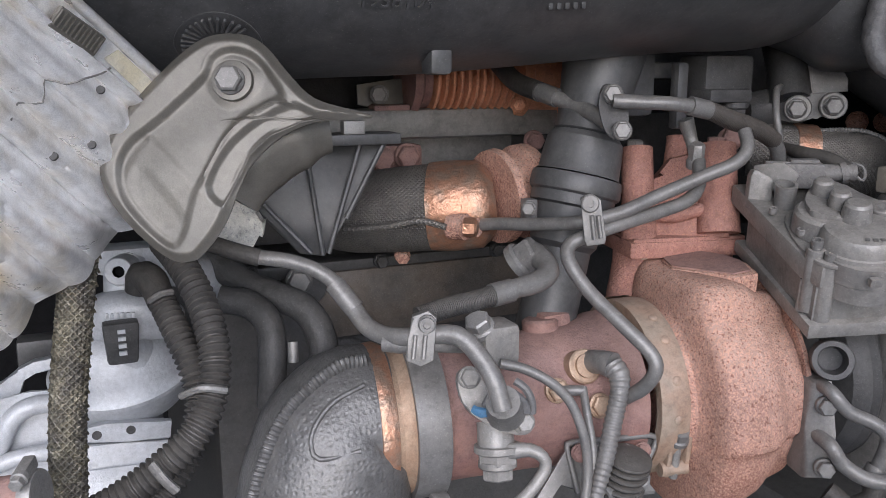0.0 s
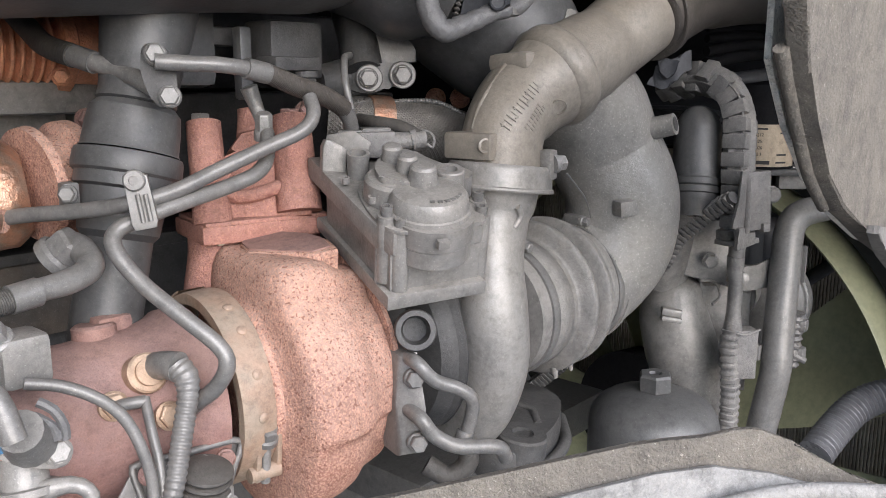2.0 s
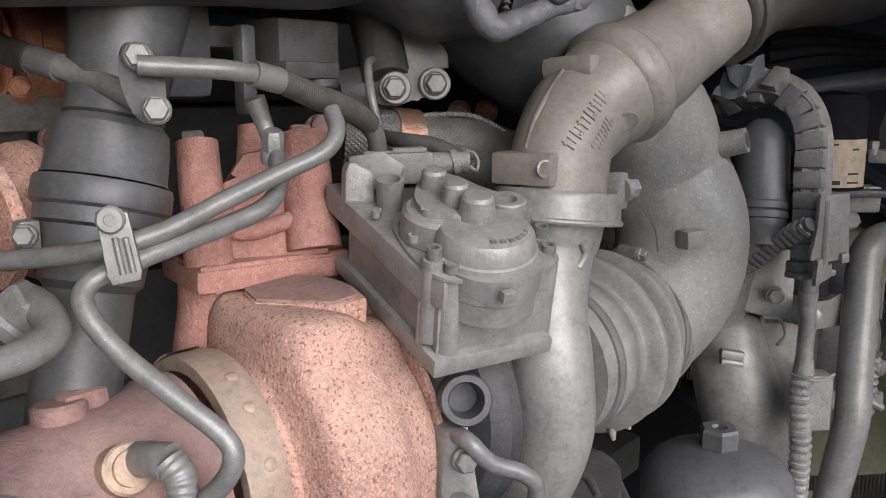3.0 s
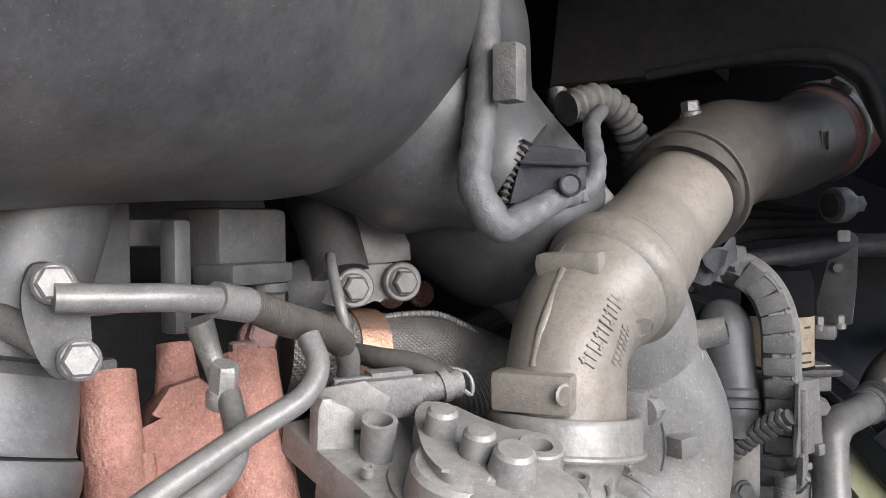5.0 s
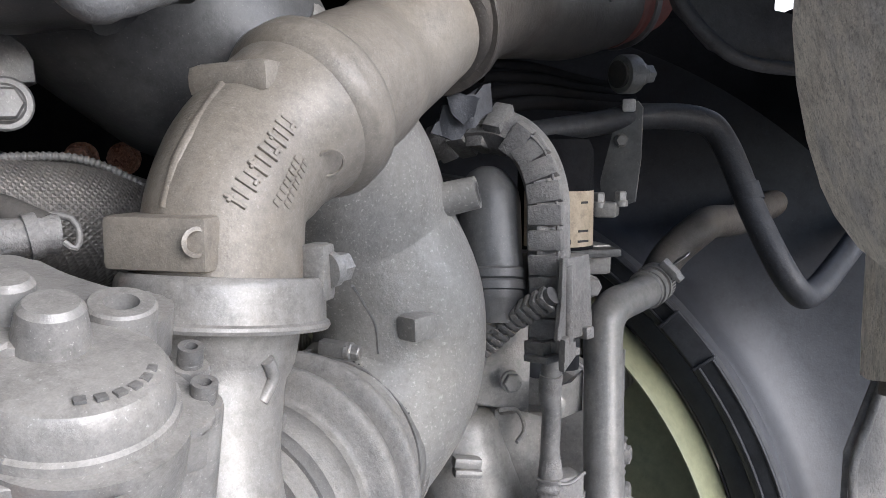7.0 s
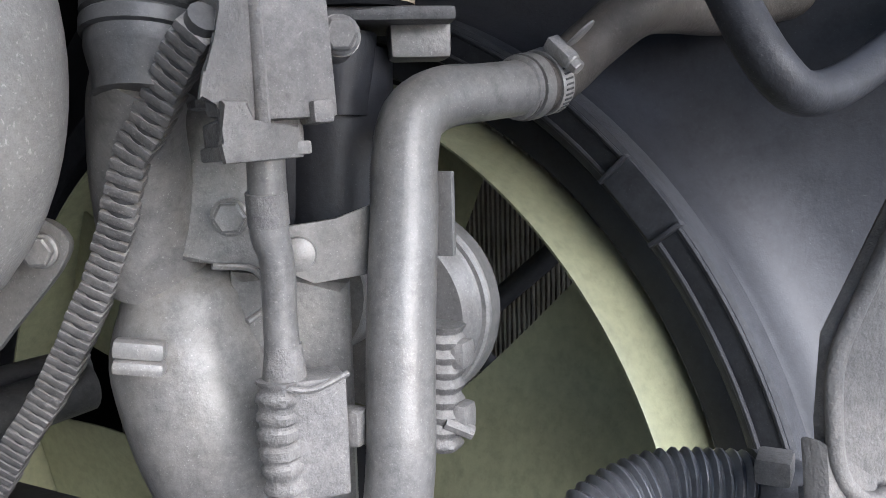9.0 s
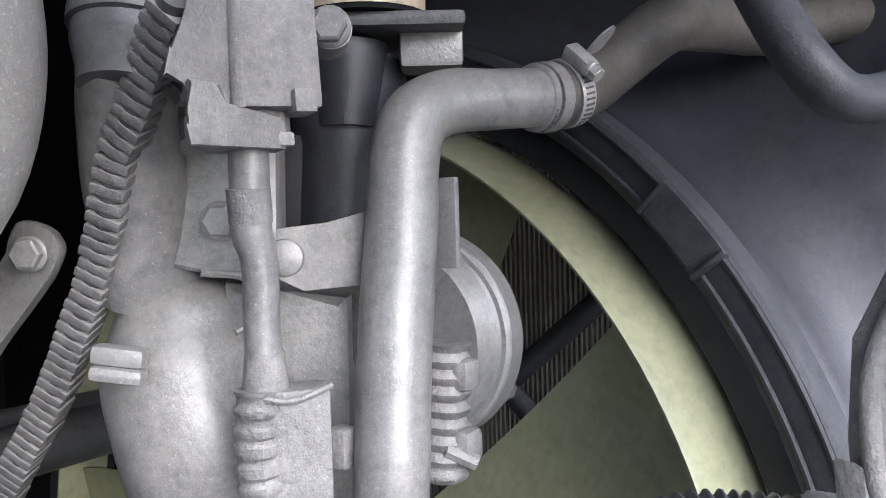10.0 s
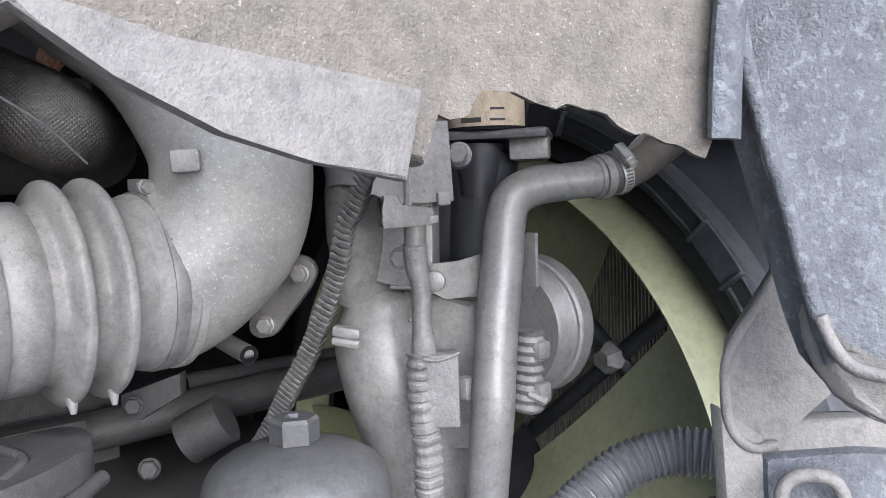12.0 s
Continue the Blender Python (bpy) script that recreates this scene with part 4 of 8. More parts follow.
hexagon("banjo_fitting", (0.503, 0.576, 1.420), (-0.2, -0.3, 1), 0.012, 0.02, BOLT, l4)
tube("fitting", [(0.496, 0.584, 1.459), (0.503, 0.582, 1.439), (0.506, 0.575, 1.420)], [0.007, 0.0055, 0.006], BOLT, l4, n=12)
cl = thing("pipe_clip", (0.377, 0.543, 1.385), "pressed grey steel clip with a socket screw", "clamp", "pipe clips")
plate("clip_plate", [(0.366, 0.548, 1.402), (0.372, 0.544, 1.406), (0.379, 0.539, 1.402), (0.382, 0.534, 1.372), (0.381, 0.534, 1.367), (0.369, 0.541, 1.365), (0.367, 0.542, 1.370)], 0.008, STEEL, cl, bevel=0.0015, normal=(0.5, 0.8, 0))
tube("rib", [(0.371, 0.539, 1.390), (0.373, 0.537, 1.371)], 0.0018, STEEL, cl, n=8)
tube("rib", [(0.375, 0.536, 1.390), (0.377, 0.534, 1.372)], 0.0018, STEEL, cl, n=8)
hexagon("screw", (0.371, 0.542, 1.399), (-0.5, -0.8, 0.1), 0.011, 0.006, STEEL, cl, socket=True)

# lower lines over the outlet elbow
l5 = thing("oil_line", (0.202, 0.569, 1.318), "grey steel oil line with a rubber hose end", "pipe")
tube("hose", [(0.081, 0.631, 1.380), (0.092, 0.614, 1.377), (0.107, 0.595, 1.373), (0.121, 0.588, 1.369)], [0.005, 0.0062, 0.0065, 0.0065], RUBBER, l5, n=12)
tube("line", [(0.117, 0.590, 1.370), (0.143, 0.577, 1.366), (0.161, 0.567, 1.358), (0.173, 0.559, 1.346), (0.179, 0.548, 1.333)], 0.0056, STEEL, l5, n=12)
tube("ferrule", [(0.168, 0.562, 1.351), (0.179, 0.550, 1.334)], 0.0074, STEEL, l5, n=12)
tube("line", [(0.178, 0.551, 1.335), (0.184, 0.538, 1.324), (0.191, 0.522, 1.321), (0.202, 0.502, 1.324), (0.223, 0.487, 1.328), (0.232, 0.480, 1.325), (0.240, 0.471, 1.314), (0.245, 0.460, 1.300), (0.248, 0.454, 1.282)], 0.0066, STEEL, l5, n=14)
l6 = thing("oil_line", (0.271, 0.551, 1.329), "black braided rubber hose on a grey elbow fitting", "pipe")
tube("hose", [(0.221, 0.533, 1.327), (0.244, 0.535, 1.331), (0.270, 0.540, 1.332), (0.292, 0.542, 1.335)], 0.0078, RUBBER, l6, n=14, rib=0.0002, pitch=0.0015)
tube("ferrule", [(0.285, 0.542, 1.334), (0.303, 0.543, 1.336)], 0.0092, STEEL, l6, n=14)
tube("elbow", [(0.301, 0.544, 1.336), (0.328, 0.549, 1.338), (0.345, 0.559, 1.343), (0.350, 0.581, 1.350), (0.352, 0.603, 1.351)], [0.0075, 0.0085, 0.009, 0.0095, 0.010], STEEL, l6, n=14)
hexagon("union_nut", (0.339, 0.596, 1.343), (0.5, -0.5, 0.6), 0.026, 0.02, STEEL, l6)
tube("short_line", [(0.189, 0.517, 1.317), (0.200, 0.507, 1.317), (0.214, 0.495, 1.320), (0.231, 0.498, 1.316), (0.248, 0.506, 1.311)], 0.006, STEEL, l6, n=12)
cl2 = thing("pipe_clip", (0.205, 0.490, 1.326), "pressed grey steel clip with two ribs and a screw", "clamp", "pipe clips")
plate("clip_plate", [(0.200, 0.493, 1.341), (0.210, 0.489, 1.345), (0.215, 0.486, 1.340), (0.210, 0.480, 1.313), (0.202, 0.483, 1.309), (0.193, 0.488, 1.313), (0.196, 0.490, 1.327)], 0.008, STEEL, cl2, bevel=0.0015, normal=(0.4, 0.9, 0))
tube("rib", [(0.200, 0.487, 1.330), (0.197, 0.484, 1.315)], 0.0016, STEEL, cl2, n=8)
tube("rib", [(0.206, 0.484, 1.330), (0.203, 0.481, 1.315)], 0.0016, STEEL, cl2, n=8)
hexagon("screw", (0.208, 0.486, 1.337), (-0.4, -0.9, 0.1), 0.009, 0.005, STEEL, cl2, socket=True)

# ---- turbocharger and exhaust outlet, on one axis ----
TA, TB = Vector((0.22, 0.605, 1.222)), Vector((0.80, 0.52, 1.236))
AX = (TB - TA).normalized()


def on_axis(x):
    return TA + AX * ((x - TA.x) / AX.x)


# outlet elbow in embossed foil
elbow = thing("outlet_elbow", on_axis(0.17), "exhaust outlet elbow wrapped in dimpled grey heat foil", "exhaust pipe")
FP = [on_axis(0.21), Vector((0.193, 0.608, 1.223)), Vector((0.179, 0.605, 1.205)), Vector((0.167, 0.600, 1.168)), Vector((0.163, 0.598, 1.118)), Vector((0.164, 0.595, 1.034))]
FRAD = [0.061, 0.0612, 0.0665, 0.0690, 0.0735, 0.0760]
tube("foil_shell", FP, FRAD, FOIL, elbow, n=56, step=0.004)
tube("pressed_rib", [hug(p, FP, FRAD, 0.0) for p in ((0.186, 0.54, 1.297), (0.153, 0.54, 1.283), (0.137, 0.54, 1.264), (0.133, 0.54, 1.244), (0.145, 0.54, 1.228), (0.179, 0.54, 1.228))], 0.0020, FOIL, elbow, n=10)
tube("seam", [hug(FP[k] + Vector(d), FP, FRAD, 0.0015) for k, d in ((1, (0.005, -0.03, 0.07)), (1, (-0.025, -0.03, 0.07)), (2, (-0.06, -0.03, 0.05)), (3, (-0.075, -0.03, 0.02)), (4, (-0.08, -0.03, 0.0)), (5, (-0.08, -0.03, 0.02)))], [(0.0035, 0.0055)] * 6, FOIL, elbow, n=10, rib=0.0006, pitch=0.0035)
lathe("copper_ring", [(-0.013, 0.058), (-0.011, 0.0625), (-0.004, 0.0635), (0.002, 0.061), (0.003, 0.057)], on_axis(0.218), AX, COPPER, elbow)
lathe("flared_ring", [(0.0, 0.058), (0.006, 0.057), (0.012, 0.060), (0.016, 0.064), (0.016, 0.05)], on_axis(0.219), AX, BRASS, elbow)
band = thing("v_band_clamp", on_axis(0.262), "wide flaking steel band clamp", "clamp")
lathe("band", [(-0.013, 0.063), (-0.013, 0.0675), (0.013, 0.0675), (0.013, 0.063)], on_axis(0.246), AX, STEEL, band, n=64)
lathe("flaked_patch", [(-0.004, 0.0675), (-0.004, 0.0679), (0.0115, 0.0679), (0.0115, 0.0675)], on_axis(0.246), AX, TAN, band, "straw coloured bare patch", start=95, sweep_angle=32, n=12)
block("latch", on_axis(0.246) + Vector((0, -0.05, -0.058)), (0.014, 0.014, 0.02), STEEL, band, bevel=0.003)

# exhaust brake housing
brake = thing("exhaust_brake_housing", on_axis(0.36), "brown rusted cylindrical exhaust brake housing", "housing")
lathe("housing", [(0.256, 0.045), (0.256, 0.058), (0.28, 0.0575), (0.34, 0.058), (0.385, 0.060), (0.405, 0.064), (0.411, 0.068), (0.428, 0.069), (0.428, 0.04)], TA - AX * (TA.x / AX.x), AX, RUSTDARK, brake, n=56)
lathe("top_boss", [(-0.02, 0.016), (0.004, 0.0155), (0.006, 0.013), (0.006, 0)], on_axis(0.36) + Vector((0, 0.01, 0.061)), (0, 0.1, 1), RUSTDARK, brake, n=24)
block("top_lug", on_axis(0.374) + Vector((0, 0.02, 0.061)), (0.028, 0.03, 0.02), RUSTDARK, brake, bevel=0.006)
lathe("sensor_flange", [(-0.012, 0.0145), (0.001, 0.0142), (0.002, 0.0128), (0.002, 0.0095), (0.005, 0.0095), (0.005, 0)], (0.366, 0.534, 1.268), (-0.05, -0.88, 0.42), BRASS, brake, n=32)
plate("pad", [(0.337, 0.539, 1.251), (0.352, 0.537, 1.258), (0.376, 0.525, 1.245), (0.382, 0.518, 1.234), (0.373, 0.521, 1.222), (0.345, 0.534, 1.237)], 0.014, RUSTDARK, brake, curve=True, bevel=0.002, normal=(0, 0.9, -0.3))
tube("web", [(0.406, 0.525, 1.227), (0.416, 0.530, 1.174)], 0.012, RUSTDARK, brake, n=16)
hexagon("nut", (0.340, 0.533, 1.252), (-0.1, -0.9, 0.3), 0.015, 0.007, BRASS, brake)
hexagon("nut", (0.372, 0.519, 1.239), (-0.1, -0.9, 0.3), 0.015, 0.007, BRASS, brake)

sens = thing("temperature_sensor_lead", (0.371, 0.502, 1.264), "grey ribbed sensor lead with a right-angle plug", "cable")
tube("plug", [(0.373, 0.539, 1.269), (0.373, 0.521, 1.275), (0.376, 0.510, 1.275)], [0.010, 0.0095, 0.0105], STEEL, sens, n=16)
tube("lead", [(0.375, 0.510, 1.276), (0.377, 0.503, 1.269), (0.374, 0.498, 1.256), (0.364, 0.491, 1.234), (0.354, 0.484, 1.212), (0.343, 0.479, 1.186), (0.329, 0.470, 1.149)], [0.0088, 0.0085, 0.007, 0.007, 0.0066, 0.006, 0.006], STEEL, sens, n=14, rib=0.0004, pitch=0.0045)
wires = thing("sensor_cable", (0.328, 0.498, 1.257), "thin grey sensor cables", "cable")
tube("wire", [(0.278, 0.514, 1.290), (0.296, 0.507, 1.285), (0.314, 0.498, 1.274), (0.327, 0.492, 1.258), (0.334, 0.485, 1.234), (0.336, 0.481, 1.209), (0.330, 0.476, 1.176), (0.324, 0.474, 1.149)], 0.0038, STEEL, wires, n=10)
tube("wire", [(0.355, 0.519, 1.257), (0.351, 0.506, 1.240), (0.348, 0.493, 1.219), (0.344, 0.484, 1.192), (0.336, 0.477, 1.167)], 0.0034, STEEL, wires, n=10)
tube("stub", [(0.338, 0.529, 1.253), (0.346, 0.522, 1.255), (0.355, 0.518, 1.255)], 0.0042, STEEL, wires, n=10)

# flanged union with dirty wrapping, valve body
union = thing("doser_union", (0.266, 0.491, 1.268), "grey flanged injector union with torn wrapping and blue rag", "fitting")
plate("flange", [(0.240, 0.507, 1.288), (0.248, 0.504, 1.295), (0.257, 0.499, 1.290), (0.283, 0.484, 1.266), (0.288, 0.480, 1.254), (0.282, 0.482, 1.246), (0.264, 0.489, 1.251), (0.244, 0.499, 1.266)], 0.007, GREY, union, curve=True, bevel=0.0015, normal=(0.2, 0.9, -0.3))
hexagon("bolt", (0.246, 0.500, 1.289), (-0.2, -0.9, 0.3), 0.012, 0.006, GREY, union)
hexagon("bolt", (0.280, 0.481, 1.257), (-0.2, -0.9, 0.3), 0.012, 0.006, GREY, union)
tube("collar", [(0.257, 0.470, 1.280), (0.268, 0.486, 1.265)], [0.012, 0.0145], STEEL, union, n=14)
tube("wrapping", [(0.251, 0.484, 1.273), (0.255, 0.481, 1.282), (0.264, 0.476, 1.285), (0.275, 0.473, 1.276), (0.277, 0.472, 1.268)], 0.003, TAPE, union, n=8)
tube("rag", [(0.245, 0.492, 1.269), (0.249, 0.487, 1.267), (0.257, 0.482, 1.268), (0.263, 0.478, 1.265)], [(0.002, 0.003), (0.003, 0.004), (0.002, 0.003), (0.001, 0.002)], BLUE, union, "blue rag", n=8)
tube("wire_loop", [(0.271, 0.479, 1.290), (0.277, 0.474, 1.285), (0.281, 0.472, 1.275), (0.281, 0.472, 1.267)], 0.003, TAPE, union, n=8)
valve = thing("valve_body", (0.265, 0.496, 1.234), "grey check valve body with hexagon ends", "valve")
tube("valve_tube", [(0.268, 0.504, 1.251), (0.267, 0.498, 1.237), (0.265, 0.493, 1.222)], [0.0125, 0.0135, 0.0125], GREY, valve, n=20)
hexagon("nut", (0.267, 0.495, 1.234), Vector((0.265, 0.491, 1.215)) - Vector((0.266, 0.496, 1.238)), 0.026, 0.012, GREY, valve)
hexagon("cap", (0.266, 0.493, 1.223), Vector((0.265, 0.491, 1.215)) - Vector((0.266, 0.496, 1.238)), 0.021, 0.012, GREY, valve)
tube("side_pipe", [(0.271, 0.486, 1.234), (0.284, 0.478, 1.236), (0.291, 0.472, 1.232), (0.292, 0.470, 1.223), (0.278, 0.469, 1.208), (0.256, 0.468, 1.195)], [0.0062, 0.005, 0.0045, 0.0045, 0.0045, 0.0045], GREY, valve, n=12)
top_nut = thing("pipe_union", (0.279, 0.535, 1.303), "grey angular pipe union with a bright nut", "fitting")
block("body", (0.285, 0.537, 1.299), (0.03, 0.03, 0.032), GREY, top_nut, bevel=0.005)
hexagon("nut", (0.272, 0.534, 1.312), (-0.5, -0.3, 0.8), 0.017, 0.012, BOLT, top_nut)

# spring bracket under the clamp
spring = thing("spring_bracket", (0.382, 0.518, 1.187), "grey folded bracket holding a black coil damper", "bracket")
plate("back_sheet", [(0.348, 0.528, 1.204), (0.352, 0.527, 1.208), (0.420, 0.516, 1.205), (0.425, 0.513, 1.202), (0.413, 0.512, 1.177), (0.404, 0.513, 1.162), (0.352, 0.518, 1.169)], 0.003, STEEL, spring, bevel=0.001, normal=(0.4, 0.9, 0))
tube("folded_edge", [(0.348, 0.510, 1.173), (0.345, 0.518, 1.195), (0.344, 0.522, 1.207), (0.349, 0.523, 1.210), (0.382, 0.517, 1.209), (0.416, 0.510, 1.209), (0.421, 0.508, 1.204), (0.415, 0.508, 1.192), (0.408, 0.507, 1.178)], 0.0026, STEEL, spring, n=10)
plate("foot", [(0.340, 0.518, 1.207), (0.344, 0.510, 1.176), (0.332, 0.511, 1.184), (0.318, 0.508, 1.167), (0.305, 0.513, 1.165)], 0.003, STEEL, spring, bevel=0.001, normal=(0.4, 0.9, 0))
prof = [(-0.022, 0.008)]
for k in range(6):
    z0 = -0.020 + k * 0.0062
    prof += [(z0, 0.0135), (z0 + 0.0015, 0.0175), (z0 + 0.0030, 0.0182), (z0 + 0.0045, 0.0175), (z0 + 0.0058, 0.0135)]
prof += [(0.019, 0.008)]
lathe("coil", prof, (0.379, 0.492, 1.192), (0.03, -0.25, 1), RUBBER, spring, n=36)
plate("shelf", [(0.358, 0.489, 1.186), (0.399, 0.486, 1.181), (0.402, 0.483, 1.176), (0.361, 0.486, 1.180)], 0.003, STEEL, spring, normal=(0, 0.2, -1))
lathe("lower_drum", [(-0.03, 0.014), (-0.004, 0.0145), (0.0, 0.0125), (0.0, 0)], (0.380, 0.493, 1.176), (0.03, -0.25, 1), BLACK, spring, n=28)
tube("hook", [(0.380, 0.485, 1.198), (0.390, 0.482, 1.194), (0.391, 0.480, 1.187), (0.382, 0.480, 1.182)], 0.0028, STEEL, spring, n=8)
hexagon("bolt", (0.407, 0.507, 1.199), (-0.4, -0.8, 0.2), 0.010, 0.005, RUSTDARK, spring)
hexagon("bolt", (0.352, 0.515, 1.204), (-0.4, -0.8, 0.2), 0.011, 0.005, RUSTDARK, spring)
block("bright_tab", (0.381, 0.500, 1.207), (0.014, 0.005, 0.005), BOLT, spring, bevel=0.001, x=(1, 0, 0.3))

# tan V-band between brake housing and turbine
vb = thing("v_band_clamp", on_axis(0.462), "tan heat-stained V-band clamp with a T-bolt", "clamp")
lathe("band", [(-0.013, 0.068), (-0.013, 0.0765), (-0.009, 0.0775), (0.009, 0.0775), (0.013, 0.0765), (0.013, 0.068)], on_axis(0.442), AX, TAN, vb, n=72, loop=True)
lathe("doubler", [(-0.0118, 0.0775), (-0.0118, 0.0792), (0.0105, 0.0792), (0.0105, 0.0775)], on_axis(0.442), AX, TAN, vb, start=20, sweep_angle=75, n=24)
s_, u_, a_ = axes(AX)
for th in (292, 318, 336, 268):
    w = u_ * math.cos(radians(th)) + s_ * math.sin(radians(th))
    lathe("rivet", [(-0.001, 0.0042), (0.0006, 0.004), (0.0015, 0.0028), (0.0018, 0)], on_axis(0.444) + w * 0.0774, w, TAN, vb, n=14)
for du in (-0.0085, 0.0085):
    plate("hook_strap", [Vector(p) + AX * du for p in ((0.4395, 0.5085, 1.216), (0.4395, 0.5010, 1.205), (0.4395, 0.5030, 1.186), (0.4395, 0.5055, 1.170), (0.4395, 0.5150, 1.172), (0.4395, 0.5150, 1.200))], 0.004, TAN, vb, bevel=0.001, normal=AX)
tube("trunnion", [(0.428, 0.5105, 1.176), (0.452, 0.5065, 1.176)], 0.0062, TAN, vb, n=14)
tube("t_bolt", [(0.4405, 0.5040, 1.206), (0.4400, 0.5075, 1.168)], 0.0038, BOLT, vb, n=10)
hexagon("bolt", (0.4405, 0.5045, 1.203), (-0.1, -0.45, 0.9), 0.013, 0.012, STEEL, vb)

# turbine housing
turb = thing("turbine_housing", on_axis(0.53), "orange rusted cast iron turbine housing with a scroll", "turbocharger")


def scroll(th, z):
    k = 1.0 + 0.10 * math.cos(radians(th - 200))
    off = abs((th + 180) % 360 - 180)
    w = max(0.0, min(1.0, (44 - off) / 20)) * max(0.0, min(1.0, z / 0.03))
    w = w * w * (3 - 2 * w)
    flat = 0.95 / math.cos(radians(min(off, 40)))
    lip = 0.035 * ((300 - th) / 42) ** 2 if 258 <= th < 300 else (0.035 - 0.065 * (258 - th) / 5 if 253 <= th < 258 else (-0.03 * (th - 225) / 28 if 225 < th < 253 else 0.0))
    return k * (1 - w) + flat * w + (lip * min(1.0, z / 0.04))


lathe("scroll", [(0.0, 0.05), (0.0, 0.069), (0.007, 0.070), (0.011, 0.072), (0.0135, 0.076), (0.0155, 0.086), (0.0175, 0.096), (0.020, 0.1015), (0.024, 0.1045), (0.030, 0.1058), (0.046, 0.1055), (0.060, 0.1035), (0.068, 0.101), (0.073, 0.0975), (0.080, 0.093), (0.090, 0.0905), (0.097, 0.089), (0.101, 0.088), (0.101, 0.05)],
      on_axis(0.452), AX, RUST, turb, n=144, grow=scroll, angle=30)
PADTOP = [(0.480, 0.572, 1.330), (0.490, 0.598, 1.331), (0.506, 0.616, 1.332), (0.530, 0.604, 1.336), (0.540, 0.566, 1.337), (0.536, 0.540, 1.337), (0.525, 0.515, 1.334), (0.508, 0.520, 1.331)]
plate("shoulder", PADTOP, 0.05, RUST, turb, bevel=0.003, normal=(0, 0.08, -1))
plate("top_face", [tuple(Vector(p).lerp(Vector(PADTOP[0]).lerp(Vector(PADTOP[3]), 0.5), 0.1)) for p in PADTOP], 0.0012, RUSTDARK, turb, "flat machined top", normal=(0, 0, 1))
lathe("edge_flange", [(0.0, 0.07), (0.0, 0.092), (0.004, 0.0925), (0.004, 0.07)], on_axis(0.5535), AX, RUST, turb)
tower = thing("manifold_tower", (0.525, 0.629, 1.371), "orange rusted twin-post exhaust inlet flange above the turbine", "turbocharger")
tube("inlet_neck", [(0.498, 0.636, 1.280), (0.504, 0.640, 1.312), (0.509, 0.642, 1.333)], [(0.036, 0.03), (0.033, 0.03), (0.036, 0.03)], RUSTRED, tower, n=28)
tube("inlet_neck", [on_axis(0.50) + Vector((0, 0.05, 0.05)), (0.564, 0.640, 1.316), (0.565, 0.642, 1.330)], [(0.04, 0.03), (0.036, 0.03), (0.036, 0.03)], RUSTRED, tower, n=28)
block("flange", (0.528, 0.632, 1.339), (0.115, 0.075, 0.016), RUSTRED, tower, bevel=0.004, x=(1, -0.25, 0.0))
block("upper_flange", (0.530, 0.632, 1.346), (0.112, 0.072, 0.008), RUSTRED, tower, bevel=0.003, x=(1, -0.25, 0))
plate("web", [(0.472, 0.635, 1.344), (0.479, 0.642, 1.389), (0.498, 0.630, 1.393), (0.506, 0.629, 1.408), (0.516, 0.626, 1.421), (0.530, 0.618, 1.425), (0.540, 0.609, 1.414), (0.542, 0.602, 1.394), (0.559, 0.592, 1.394), (0.556, 0.582, 1.349)], 0.05, RUSTRED, tower, bevel=0.006, normal=(0.529, 0.824, -0.2))
tube("rib", [(0.498, 0.625, 1.389), (0.496, 0.619, 1.372), (0.509, 0.610, 1.368), (0.536, 0.597, 1.376)], 0.006, RUSTRED, tower, n=12)
tube("post", [(0.493, 0.646, 1.429), (0.487, 0.634, 1.389), (0.483, 0.624, 1.346)], [0.0146, 0.0150, 0.0165], RUSTRED, tower, n=24)
tube("post", [(0.558, 0.611, 1.433), (0.552, 0.600, 1.393), (0.547, 0.589, 1.353)], [0.0170, 0.0182, 0.0195], RUSTRED, tower, n=24)
tube("post", [(0.541, 0.648, 1.439), (0.538, 0.642, 1.407)], [0.010, 0.013], RUSTRED, tower, n=24)
hexagon("stud_nut", (0.491, 0.647, 1.427), (0, 0, 1), 0.014, 0.01, STEEL, tower)
hexagon("stud_nut", (0.557, 0.612, 1.432), (0, 0, 1), 0.014, 0.008, RUSTDARK, tower)
block("tag", (0.481, 0.612, 1.334), (0.006, 0.003, 0.009), PAPER, tower, bevel=0.0005)
hexagon("back_nut", (0.603, 0.643, 1.434), (-0.3, -0.8, 0.3), 0.018, 0.012, RUSTDARK, tower)

# bearing housing with oil lines
bear = thing("bearing_housing", on_axis(0.61), "dusty grey turbocharger bearing housing", "turbocharger")
lathe("core", [(0.0, 0.06), (0.0, 0.082), (0.006, 0.082), (0.010, 0.058), (0.045, 0.056), (0.050, 0.082), (0.058, 0.088), (0.064, 0.089), (0.067, 0.085), (0.072, 0.09), (0.08, 0.09), (0.08, 0.05)], on_axis(0.557), AX, BLOCK, bear, n=56)
lathe("port_boss", [(-0.025, 0.0165), (-0.001, 0.0165), (0.001, 0.0155), (0.001, 0.0115), (-0.004, 0.0105), (-0.022, 0.0095), (-0.022, 0)], (0.543, 0.448, 1.275), Vector((0.475, 0.379, 1.300)) - Vector((0.556, 0.463, 1.269)), BLOCK, bear, n=28)
plate("oil_pad", [(0.535, 0.459, 1.254), (0.546, 0.448, 1.258), (0.544, 0.437, 1.214), (0.538, 0.433, 1.180), (0.524, 0.449, 1.176), (0.529, 0.456, 1.218)], 0.03, STEEL, bear, bevel=0.004, normal=(0.3, 0.9, 0))
